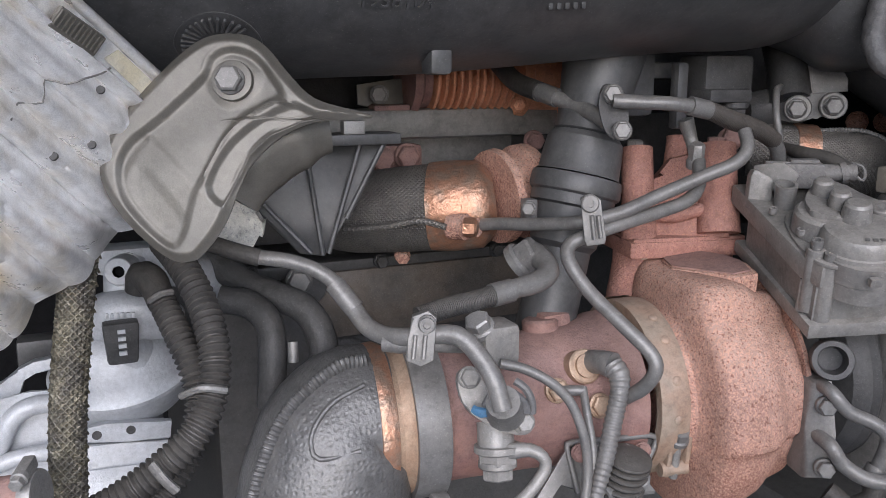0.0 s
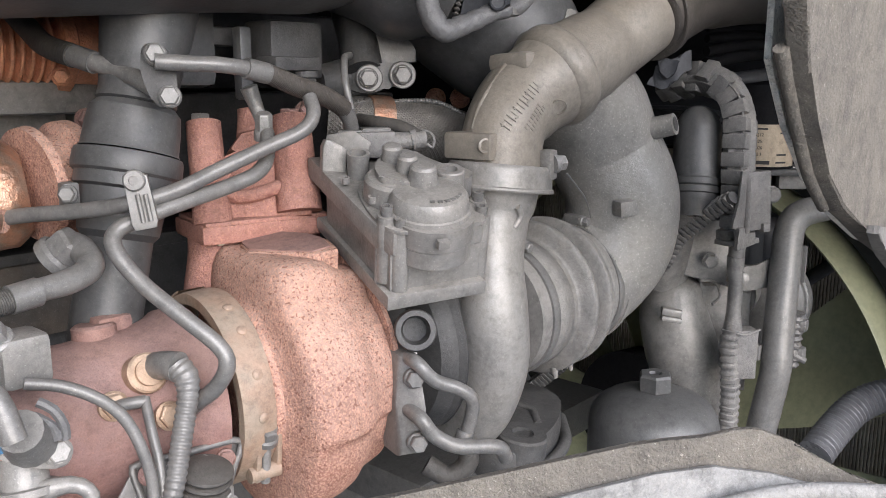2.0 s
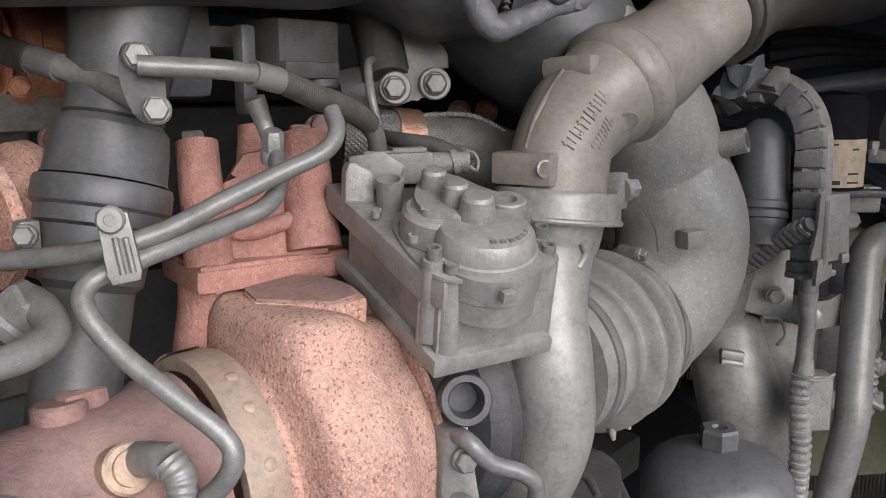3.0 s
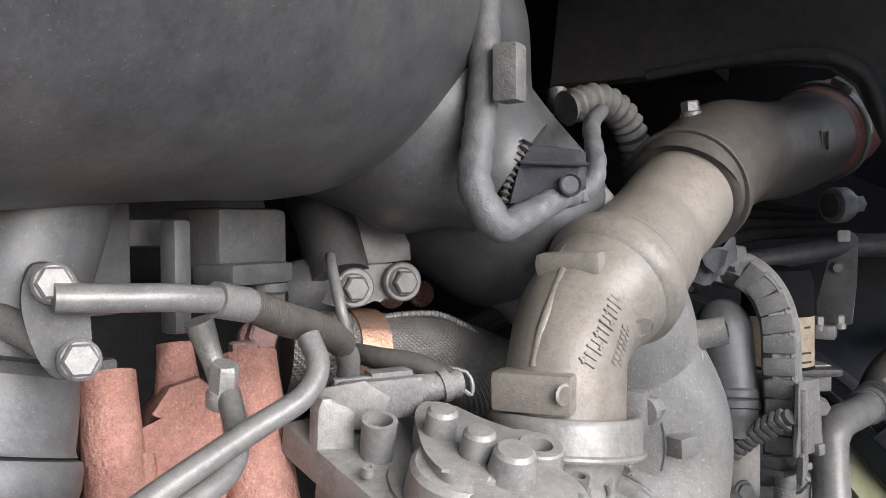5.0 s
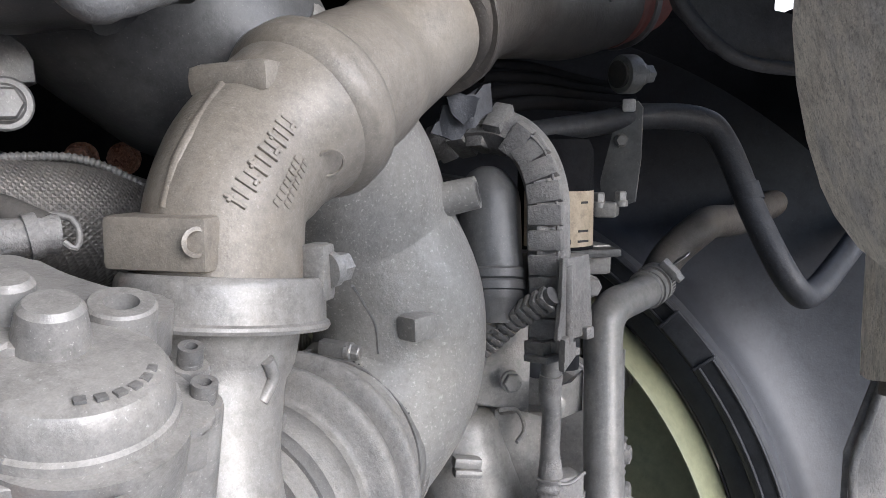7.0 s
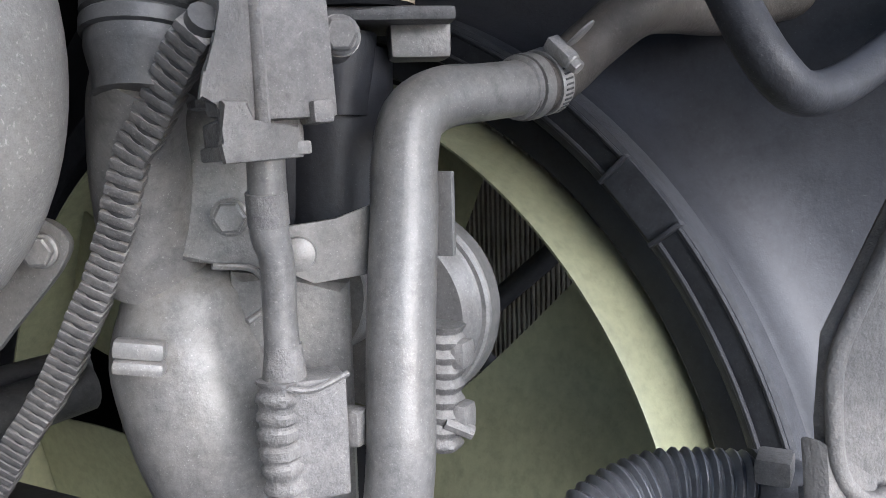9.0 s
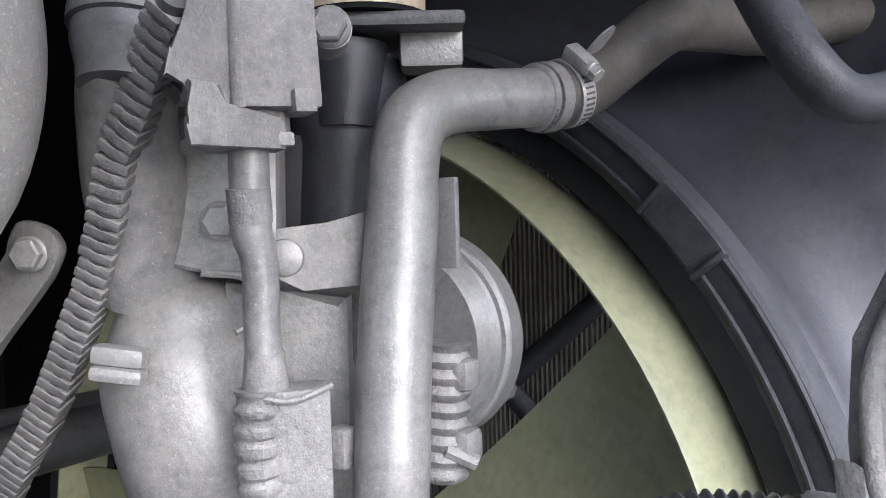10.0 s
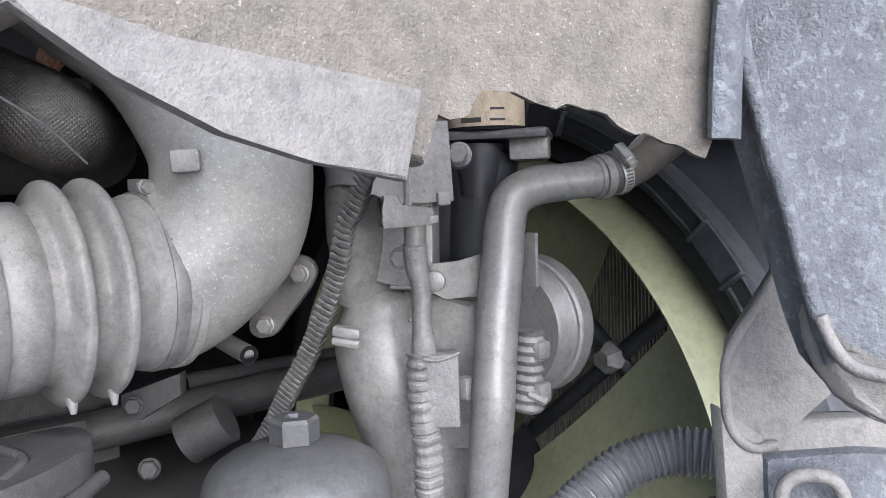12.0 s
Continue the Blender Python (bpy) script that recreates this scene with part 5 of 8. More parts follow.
hexagon("bolt", (0.538, 0.446, 1.238), (-0.5, -0.8, 0.1), 0.012, 0.008, STEEL, bear)
hexagon("bolt", (0.533, 0.438, 1.189), (-0.5, -0.8, 0.1), 0.012, 0.008, STEEL, bear)
o1 = thing("oil_feed_pipe", (0.552, 0.426, 1.235), "dusty bent steel oil feed pipe", "pipe")
tube("pipe", [(0.543, 0.457, 1.251), (0.537, 0.440, 1.251), (0.547, 0.432, 1.237), (0.562, 0.421, 1.229), (0.571, 0.415, 1.220), (0.573, 0.416, 1.206), (0.571, 0.421, 1.186)], 0.0056, STEEL, o1, n=14)
tube("collar", [(0.572, 0.421, 1.190), (0.569, 0.422, 1.183)], 0.0075, STEEL, o1, n=14)
o2 = thing("oil_feed_pipe", (0.551, 0.414, 1.192), "dusty bent steel oil return pipe", "pipe")
tube("pipe", [(0.537, 0.452, 1.212), (0.533, 0.433, 1.209), (0.541, 0.427, 1.195), (0.555, 0.415, 1.185), (0.577, 0.404, 1.181), (0.588, 0.398, 1.177), (0.597, 0.400, 1.165)], 0.006, STEEL, o2, n=14)
tube("hose", [(0.575, 0.467, 1.146), (0.585, 0.452, 1.137), (0.597, 0.441, 1.146), (0.601, 0.442, 1.163)], 0.009, RUBBER, o2, n=14)

# actuator
act = thing("turbo_actuator", (0.550, 0.466, 1.359), "dusty grey cast electronic turbo actuator with a round cover", "actuator")
T1, T2, T3 = Vector((0.506, 0.438, 1.357)), Vector((0.579, 0.408, 1.361)), Vector((0.548, 0.567, 1.399))
up = Vector((-0.205, -0.250, 0.946)).normalized()
ex, ey = T2 - T1, T3 - T1
A0 = T1 - up * 0.056


def on_act(u, v, z):
    return A0 + ex * u + ey * v + up * z


plate("lower_body", [on_act(0.03, 0.02, 0), on_act(0.97, 0.02, 0), on_act(0.97, 0.4, 0), on_act(0.8, 0.88, 0), on_act(0.03, 0.88, 0)], 0.040, GREY, act, bevel=0.003, normal=up)
plate("base_lip", [on_act(-0.03, -0.03, -0.008), on_act(1.02, -0.03, -0.008), on_act(1.02, 0.42, -0.008), on_act(0.82, 0.96, -0.008), on_act(-0.03, 0.96, -0.008)], 0.013, GREY, act, bevel=0.0025, normal=up)
plate("upper_body", [on_act(-0.05, 0.12, 0.036), on_act(0.04, 0.0, 0.036), on_act(0.96, -0.0, 0.036), on_act(1.03, 0.05, 0.036), on_act(1.03, 0.45, 0.036), on_act(0.8, 1.05, 0.036), on_act(-0.05, 1.05, 0.036)], 0.020, GREY, act, bevel=0.0028, normal=up)
plate("cover_flange", [on_act(0.0, 0.30, 0.055), on_act(0.02, 0.02, 0.055), on_act(0.3, -0.04, 0.055), on_act(0.75, -0.04, 0.055), on_act(1.0, 0.02, 0.055), on_act(1.0, 0.4, 0.055), on_act(0.75, 0.62, 0.055), on_act(0.2, 0.6, 0.055)], 0.0035, GREY, act, bevel=0.0012, normal=up, curve=True)
tube("wall_rib", [on_act(-0.002, 0.12, 0.006), on_act(-0.002, 0.12, 0.036)], 0.0035, GREY, act, n=10)
dome = Vector((0.547, 0.438, 1.371))
lathe("round_cover", [(-0.002, 0.0325), (0.002, 0.032), (0.003, 0.0305), (0.011, 0.0295), (0.0145, 0.027), (0.016, 0.023), (0.0162, 0)], dome, up, GREY, act, n=56)
lathe("cover_skirt", [(-0.034, 0.0265), (-0.033, 0.0285), (-0.019, 0.0290), (-0.018, 0.0300), (-0.001, 0.0310), (-0.001, 0)], dome - ey * 0.055, up, GREY, act, n=48)
lathe("cover_lobe", [(-0.001, 0.027), (0.014, 0.0255), (0.0165, 0.023), (0.017, 0)], Vector((0.547, 0.470, 1.378)), up, GREY, act, n=40)
lathe("cover_lobe", [(-0.001, 0.0145), (0.014, 0.0135), (0.0165, 0.012), (0.017, 0)], Vector((0.556, 0.484, 1.382)), up, GREY, act, n=40)
plate("cover_plateau", [(0.601, 0.440, 1.392), (0.610, 0.452, 1.395), (0.600, 0.462, 1.397), (0.598, 0.484, 1.402), (0.602, 0.509, 1.408), (0.591, 0.515, 1.409), (0.573, 0.510, 1.407), (0.548, 0.493, 1.403), (0.533, 0.480, 1.399), (0.524, 0.465, 1.395), (0.529, 0.455, 1.393), (0.536, 0.446, 1.391), (0.547, 0.444, 1.391), (0.566, 0.435, 1.390), (0.582, 0.432, 1.390)], 0.018, GREY, act, curve=True, bevel=0.0035, normal=-up)
lathe("knob", [(-0.022, 0.0135), (-0.012, 0.0115), (-0.002, 0.0098), (0.0, 0.008), (0.0003, 0)], Vector((0.545, 0.441, 1.403)), up, GREY, act, n=28)
lathe("knob", [(-0.016, 0.0088), (-0.002, 0.0078), (0.0, 0.006), (0.0003, 0)], Vector((0.548, 0.460, 1.409)), up, GREY, act, n=24)
lathe("knob", [(-0.022, 0.0092), (-0.002, 0.0078), (0.0, 0.006), (0.0003, 0)], Vector((0.556, 0.484, 1.415)), up, GREY, act, n=24)
lathe("threaded_boss", [(-0.030, 0.0125), (-0.001, 0.0115), (0.0, 0.0105), (0.0, 0.0058), (-0.008, 0.005), (-0.008, 0)], Vector((0.575, 0.441, 1.398)), up, GREY, act, n=28)
for p in ((0.594, 0.429, 1.374), (0.584, 0.417, 1.365), (0.512, 0.447, 1.370), (0.517, 0.438, 1.361)):
    p = Vector(p)
    lathe("screw_post", [(-0.056, 0.0070), (-0.003, 0.0070), (-0.001, 0.0064), (-0.001, 0)], p, up, GREY, act, n=20)
    hexagon("cap_screw", p - up * 0.001, up, 0.0082, 0.0075, STEEL, act, socket=True, flange=1.05)
for p in ((0.531, 0.511, 1.387), (0.520, 0.470, 1.377)):
    hexagon("cover_screw", p, up, 0.006, 0.003, GREY, act, socket=True, flange=1.1)
block("window_rib", (0.526, 0.405, 1.351), (0.009, 0.005, 0.007), GREY, act, x=ex, z=up, bevel=0.001)
for k in range(6):
    th = radians(-22 + 14 * k)
    w = (-ey.normalized() * math.cos(th) + ex.normalized() * math.sin(th))
    block("raised_mark", dome + up * 0.0162 + w * 0.0225, (0.0034, 0.0030, 0.0012), STEEL, act, x=w.cross(up), z=up, bevel=0.0003)
plug = thing("connector_plug", on_act(0.3, 1.1, 0.085), "dusty grey electrical connector clipped on the actuator", "connector")
PX = (Vector((0.619, 0.512, 1.414)) - Vector((0.578, 0.545, 1.413))).normalized()
plate("shroud", [(0.5389, 0.5462, 1.4114), (0.5408, 0.5446, 1.4168), (0.5447, 0.5412, 1.4168), (0.5508, 0.5356, 1.4113), (0.553, 0.5336, 1.4088), (0.5522, 0.5336, 1.3826), (0.5407, 0.5436, 1.3798), (0.5374, 0.5466, 1.3841)], 0.009, GREY, plug, bevel=0.002, normal=(0.35, 0.93, 0))
plate("shroud_wing", [(0.546, 0.556, 1.398), (0.548, 0.552, 1.420), (0.560, 0.532, 1.424), (0.572, 0.524, 1.414), (0.566, 0.528, 1.398)], 0.004, GREY, plug, bevel=0.001, normal=(0.7, 0.7, 0))
block("plug_body", (0.584, 0.541, 1.411), (0.046, 0.026, 0.022), CONDUIT, plug, x=PX, bevel=0.003)
block("latch", (0.590, 0.537, 1.422), (0.024, 0.015, 0.006), CONDUIT, plug, x=PX, bevel=0.0015)
block("latch_rail", (0.576, 0.544, 1.421), (0.034, 0.006, 0.004), CONDUIT, plug, x=PX, bevel=0.001)
tube("neck", [(0.602, 0.528, 1.412), (0.610, 0.521, 1.413), (0.616, 0.515, 1.414), (0.622, 0.511, 1.414)], [0.0092, 0.0080, 0.0075, 0.0084], CONDUIT, plug, n=16)
tube("collar", [(0.613, 0.518, 1.413), (0.617, 0.515, 1.414)], 0.0095, CONDUIT, plug, n=16)
tube("retainer", [(0.622, 0.516, 1.422), (0.627, 0.508, 1.420), (0.627, 0.504, 1.413), (0.623, 0.503, 1.408), (0.620, 0.506, 1.411)], 0.0014, STEEL, plug, n=8)
lathe("socket_cup", [(-0.012, 0.0085), (0.010, 0.0092), (0.010, 0.0066), (0.0, 0.006), (0.0, 0)], (0.552, 0.519, 1.398), up, GREY, plug, n=20)
tube("lead", [(0.619, 0.514, 1.416), (0.616, 0.536, 1.424), (0.612, 0.560, 1.427), (0.618, 0.584, 1.429), (0.630, 0.602, 1.429)], [0.0068, 0.0068, 0.0065, 0.0055, 0.005], RUBBER, plug, n=14)

# compressor housing
VX = Vector((0.12, 0.0, 1.0)).normalized()
vc = Vector((0.667, 0.464, 1.383))
comp = thing("compressor_housing", on_axis(0.70), "dusty cast aluminium compressor housing", "turbocharger")


def volute(th, z):
    return 1.0 + 0.06 * math.cos(radians(th - 250))


ring = []
for k in range(17):
    a_ = radians(200 - 220 * k / 16)
    ring.append((0.036 + 0.026 * math.cos(a_), 0.075 + 0.034 * math.sin(a_)))
lathe("volute", [(0.010, 0.05)] + ring + [(0.070, 0.058), (0.074, 0.056), (0.074, 0.04)], on_axis(0.628), AX, ALU, comp, n=72, grow=volute, angle=45)
tube("outlet_neck", [(0.655, 0.490, 1.145), (0.649, 0.463, 1.181), (0.646, 0.449, 1.226), (0.645, 0.452, 1.270), (0.650, 0.458, 1.310), (0.659, 0.464, 1.344), vc + VX * -0.02, vc], [0.026, 0.0276, 0.0292, 0.0302, 0.0275, 0.0305, 0.034, 0.038], ALU, comp, n=36)
tube("rib", [(0.651, 0.4325, 1.361), (0.656, 0.4325, 1.352), (0.651, 0.4355, 1.343)], 0.003, ALU, comp, n=10)
mb = thing("mount_bracket", (0.700, 0.480, 1.130), "dark dusty cast bracket with a bolt eye", "bracket")
plate("arm", [(0.655, 0.440, 1.136), (0.690, 0.430, 1.142), (0.735, 0.440, 1.146), (0.775, 0.470, 1.150), (0.770, 0.520, 1.152), (0.690, 0.520, 1.146), (0.650, 0.480, 1.138)], 0.030, BLOCK, mb, curve=True, bevel=0.003, normal=(0, 0, -1))
lathe("eye", [(-0.030, 0.024), (0.003, 0.024), (0.005, 0.022), (0.005, 0.0105), (-0.012, 0.010), (-0.012, 0)], (0.682, 0.445, 1.141), (0.05, -0.12, 1), BLOCK, mb, n=32)
tube("rib", [(0.712, 0.448, 1.143), (0.730, 0.470, 1.147), (0.726, 0.500, 1.149)], 0.004, BLOCK, mb, n=10)
tube("lower_lip", [(0.655, 0.436, 1.112), (0.690, 0.424, 1.116), (0.738, 0.434, 1.120), (0.778, 0.466, 1.124)], 0.006, BLOCK, mb, n=10)
vb2 = thing("v_band_clamp", (0.665, 0.463, 1.383), "dusty V-band clamp with a bright bolt", "clamp")
lathe("band", [(-0.012, 0.041), (-0.012, 0.0475), (-0.0105, 0.0482), (-0.009, 0.0478), (-0.008, 0.0462), (0.006, 0.0455), (0.0085, 0.0448), (0.0105, 0.043), (0.0105, 0.040)], vc, VX, ALU, vb2, n=56, loop=True)
block("bolt_lug", (0.684, 0.425, 1.394), (0.012, 0.012, 0.026), ALU, vb2, bevel=0.003)
hexagon("bolt", (0.686, 0.420, 1.395), (0.9, -0.35, 0.1), 0.012, 0.010, BOLT, vb2)
tube("safety_wire", [(0.698, 0.415, 1.386), (0.716, 0.418, 1.375), (0.744, 0.424, 1.358), (0.769, 0.433, 1.337)], 0.0008, STEEL, vb2, n=6)

# charge pipe elbow
ce = thing("charge_air_elbow", (0.711, 0.462, 1.439), "dusty brown cast charge air elbow with raised casting marks", "pipe")
C = [vc + VX * 0.004, Vector((0.675, 0.465, 1.424)), Vector((0.702, 0.466, 1.446)), Vector((0.730, 0.455, 1.466)), Vector((0.772, 0.450, 1.483)), Vector((0.808, 0.450, 1.496)), Vector((0.843, 0.442, 1.517)), Vector((0.914, 0.430, 1.555))]
CR = [0.036, 0.0355, 0.0390, 0.0425, 0.0408, 0.0385, 0.0392, 0.0400]
tube("elbow", C, CR, CASTING, ce, n=44, step=0.004)
lathe("shoulder", [(-0.002, 0.0395), (0.002, 0.0438), (0.006, 0.0462), (0.009, 0.0474), (0.012, 0.0470), (0.017, 0.0472), (0.021, 0.0468), (0.0245, 0.0450), (0.028, 0.0395)], (0.722, 0.4576, 1.4613), (0.855, -0.22, 0.47), CASTING, ce, n=56, angle=60)
lx = (Vector((0.639, 0.451, 1.411)) - Vector((0.636, 0.491, 1.411))).normalized()
block("lug", (0.6385, 0.470, 1.4105), (0.047, 0.022, 0.0225), CASTING, ce, x=lx, bevel=0.003)
lathe("lug_hole", [(0.0015, 0.0062), (0.002, 0.0045), (-0.003, 0.004), (-0.003, 0)], (0.629, 0.450, 1.412), (-0.55, -0.83, 0), CASTING, ce, n=18, caps=(False, True))
block("lug", (0.6895, 0.4670, 1.4800), (0.043, 0.021, 0.0155), CASTING, ce, x=(-0.02, -1, 0.05), bevel=0.0055)
lathe("lug_hole", [(0.001, 0.0055), (0.0015, 0.004), (-0.003, 0.0035), (-0.003, 0)], (0.691, 0.447, 1.482), (-0.3, -0.95, 0.1), CASTING, ce, n=16, caps=(False, True))
tube("mould_seam", [hug(q, C, CR, -0.0027) for q in ((0.638, 0.472, 1.424), (0.645, 0.471, 1.440), (0.653, 0.4696, 1.4539), (0.667, 0.470, 1.469), (0.6816, 0.470, 1.480), (0.693, 0.4769, 1.4871), (0.719, 0.471, 1.505))], 0.0036, CASTING, ce, n=10)
W0, W1 = Vector((0.6458, 0.4430, 1.4263)), Vector((0.6836, 0.4358, 1.4632))
wu, wd = Vector((0.79, -0.60, -0.10)), (W1 - W0).normalized()


def cast_mark(q, size):
    """A raised bar on the elbow's skin, standing along its row."""
    n_ = hug(q, C, CR, 0.01) - hug(q, C, CR, 0.0)
    block("raised_mark", hug(q, C, CR, -0.0002), size, CASTING, ce, x=wd, z=n_, bevel=size[2] * 0.35)


for k in range(6):
    q = W0 + (W1 - W0) * (k + 0.35) / 6
    cast_mark(q - wd * 0.0022, (0.0018, 0.0105, 0.0026))
    cast_mark(q + wd * 0.0022, (0.0016, 0.0085, 0.0024))
    cast_mark(q + wu * (0.003 if k % 2 else -0.003), (0.0050, 0.0020, 0.0022))
V0, V1 = Vector((0.6600, 0.4325, 1.4245)), Vector((0.6790, 0.4312, 1.4450))
for k in range(8):
    for side in (0.0, 0.0065):
        cast_mark(V0 + (V1 - V0) * (k + 0.5) / 8 + wu * side, (0.0022, 0.0040, 0.0016))
rm = hug((0.699, 0.4264, 1.4422), C, CR, 0.0002)
lathe("round_mark", [(0, 0.0075), (0.001, 0.0072), (0.001, 0.0062), (0, 0.006)], rm, rm - C[3], CASTING, ce, n=24, loop=True)
col = thing("hose_clamp", C[7], "dark steel hose clamp on the charge pipe", "clamp")
cdir = (Vector((0.976, 0.423, 1.568)) - C[6]).normalized()
clamp_band("band", Vector((0.868, 0.4375, 1.532)), cdir, 0.0470, 0.012, 0.0022, HOSE, col, screw=False)
hexagon("tangent_bolt", (0.894, 0.440, 1.592), (-0.1, 0.1, 1), 0.013, 0.012, STEEL, col)
ch = thing("charge_hose", (1.049, 0.399, 1.572), "black rubber charge air hose", "hose")
tube("hose", [(0.8575, 0.4393, 1.5255), (0.861, 0.4387, 1.5275), (0.875, 0.4362, 1.536), (0.940, 0.427, 1.561), (0.985, 0.423, 1.567), (1.042, 0.418, 1.573), (1.133, 0.399, 1.583), (1.257, 0.371, 1.613)], [0.0405, 0.0455, 0.0470, 0.0472, 0.0482, 0.0478, 0.0496, 0.051], HOSE, ch, n=40)
block("moulded_mark", (1.090, 0.360, 1.585), (0.006, 0.003, 0.018), RUBBER, ch, bevel=0.001, z=(0.3, 0, 1))
block("moulded_mark", (1.102, 0.355, 1.586), (0.004, 0.003, 0.018), RUBBER, ch, bevel=0.001, z=(0.3, 0, 1))
rh = thing("silicone_hose", (1.157, 0.340, 1.611), "red silicone coupling hose with a clamp", "hose")
rdir = (Vector((1.181, 0.333, 1.614)) - Vector((1.088, 0.379, 1.580))).normalized()
lathe("hose", [(-0.006, 0.046), (-0.006, 0.0515), (-0.001, 0.0525), (0.006, 0.0510), (0.012, 0.0510), (0.017, 0.0525), (0.023, 0.0510), (0.06, 0.0515), (0.06, 0)], (1.216, 0.380, 1.603), rdir, RED, rh)
clamp_band("clamp", Vector((1.236, 0.373, 1.609)), rdir, 0.0555, 0.010, 0.0015, STEEL, rh, screw_way=(-0.7, -0.2, 0.6))

# inlet bellows and elbow
ib = thing("intake_bellows", on_axis(0.77), "dusty grey rubber intake bellows with two convolutions", "hose")
IA = Vector((1, 0.0, 0.03)).normalized()
i0 = Vector((0.692, 0.494, 1.2485))
prof = [(0, 0.052), (0, 0.0625), (0.030, 0.0632), (0.0315, 0.0645), (0.049, 0.0645)]
for k in range(41):
    z0 = 0.051 + 0.070 * k / 40
    ridge = max(math.exp(-((z0 - 0.0690) / 0.0066) ** 4), math.exp(-((z0 - 0.0965) / 0.0066) ** 4))
    prof.append((z0, 0.0615 + 0.0165 * ridge))
prof += [(0.123, 0.0640), (0.125, 0.0648), (0.1470, 0.0650), (0.1470, 0.056)]
lathe("bellows", prof, i0, IA, DUSTRUBBER, ib, n=96, angle=75)
s_, u_, a_ = axes(IA)
for k in range(14):
    w = u_ * math.cos(radians(300 + 3.2 * k)) + s_ * math.sin(radians(300 + 3.2 * k))
    block("band_slot", i0 + IA * 0.135 + w * 0.0667, (0.0055, 0.0013, 0.0008), BLOCK, ib, x=IA, z=w, bevel=0)
clamp_band("clamp", i0 + IA * 0.020, IA, 0.0640, 0.010, 0.0013, STEEL, ib, screw_way=(0, -0.25, 1), screw_size=0.009)
clamp_band("clamp", i0 + IA * 0.135, IA, 0.065, 0.010, 0.0013, STEEL, ib, screw_way=(0, -0.1, 1), screw_size=0.009)
tube("drip", [i0 + IA * 0.069 + Vector((0, -0.03, -0.067)), i0 + IA * 0.069 + Vector((0, -0.032, -0.078))], [0.0045, 0.002], DUSTRUBBER, ib, n=10)
ie = thing("intake_elbow", (0.87, 0.47, 1.3), "dusty grey moulded intake elbow with sensor bosses", "pipe")
tube("elbow", [i0 + IA * 0.128, i0 + IA * 0.148, (0.858, 0.484, 1.264), (0.883, 0.470, 1.294), (0.891, 0.470, 1.343), (0.882, 0.489, 1.391), (0.855, 0.495, 1.434), (0.82, 0.511, 1.465), (0.785, 0.530, 1.497)], [0.0632, 0.0636, 0.0625, 0.0608, 0.0605, 0.061, 0.0615, 0.0615, 0.062], ELBOW, ie, n=56, step=0.006)
lathe("end_rim", [(0, 0.064), (0, 0.0672), (0.006, 0.0672), (0.008, 0.0650)], i0 + IA * 0.1475, IA, ELBOW, ie)
tube("drip", [i0 + IA * 0.0965 + Vector((0, -0.03, -0.067)), i0 + IA * 0.0965 + Vector((0, -0.032, -0.078))], [0.0045, 0.002], DUSTRUBBER, ib, n=10)
EP = [(0.858, 0.484, 1.264), (0.883, 0.470, 1.294), (0.891, 0.470, 1.343), (0.882, 0.489, 1.391), (0.855, 0.495, 1.434)]
ER = [0.0625, 0.0608, 0.0605, 0.061, 0.0615]
b0, b1, b2 = (hug((0.886, 0.428, 1.417), EP, ER, h) for h in (-0.012, 0.004, 0.022))
tube("boss", [b0, b1, b2], [0.0135, 0.0115, 0.011], ELBOW, ie, n=24)
lathe("boss_hole", [(0.0006, 0.0075), (0.001, 0.0042), (-0.004, 0.0038), (-0.004, 0)], b2, b2 - b1, BLOCK, ie, n=18)
s_, u_, a_ = axes(b2 - b1)
for k in range(9):
    w = s_ * math.cos(k * 0.7) + u_ * math.sin(k * 0.7)
    tube("gusset", [hug(b1 + w * 0.012, EP, ER, -0.0006), hug(b1 + w * 0.022, EP, ER, -0.0009)], 0.0014, ELBOW, ie, n=6)
g0 = hug((0.833, 0.433, 1.339), EP, ER, 0.004)
block("plug_lug", g0, (0.020, 0.016, 0.018), ELBOW, ie, bevel=0.003, x=(0.75, -0.4, 0.05), z=g0 - Vector((0.876, 0.462, 1.34)))

# ---- lower left: pump castings, hoses ----
lcase = thing("gear_case_cover", (0.022, 0.817, 1.197), "light grey cast cover with a rounded rim and raised lettering marks", "cover")
lathe("pan", [(-0.036, 0.040), (-0.032, 0.052), (-0.014, 0.060), (-0.003, 0.0635), (-0.002, 0.0665), (0.002, 0.0672), (0.004, 0.0655), (0.008, 0.0622), (0.018, 0.0595), (0.034, 0.054), (0.047, 0.044), (0.054, 0.030), (0.056, 0)], (0.033, 0.802, 1.231), (-0.15, -0.3, 1), PUMP, lcase, n=64, angle=40)
plate("side_sheet", [(-0.110, 0.78, 1.219), (-0.070, 0.78, 1.222), (-0.047, 0.78, 1.226), (-0.010, 0.78, 1.222), (0.060, 0.78, 1.190), (0.066, 0.78, 1.150), (0.020, 0.78, 1.105), (-0.110, 0.78, 1.105)], 0.02, PUMP, lcase, bevel=0.006, normal=(0.2, 0.9, -0.35))
tube("pressed_edge", [(-0.096, 0.775, 1.155), (-0.083, 0.774, 1.171), (-0.073, 0.772, 1.183), (-0.067, 0.770, 1.197), (-0.058, 0.770, 1.209), (-0.044, 0.770, 1.215), (-0.020, 0.772, 1.214)], 0.0085, PUMP, lcase, n=16)
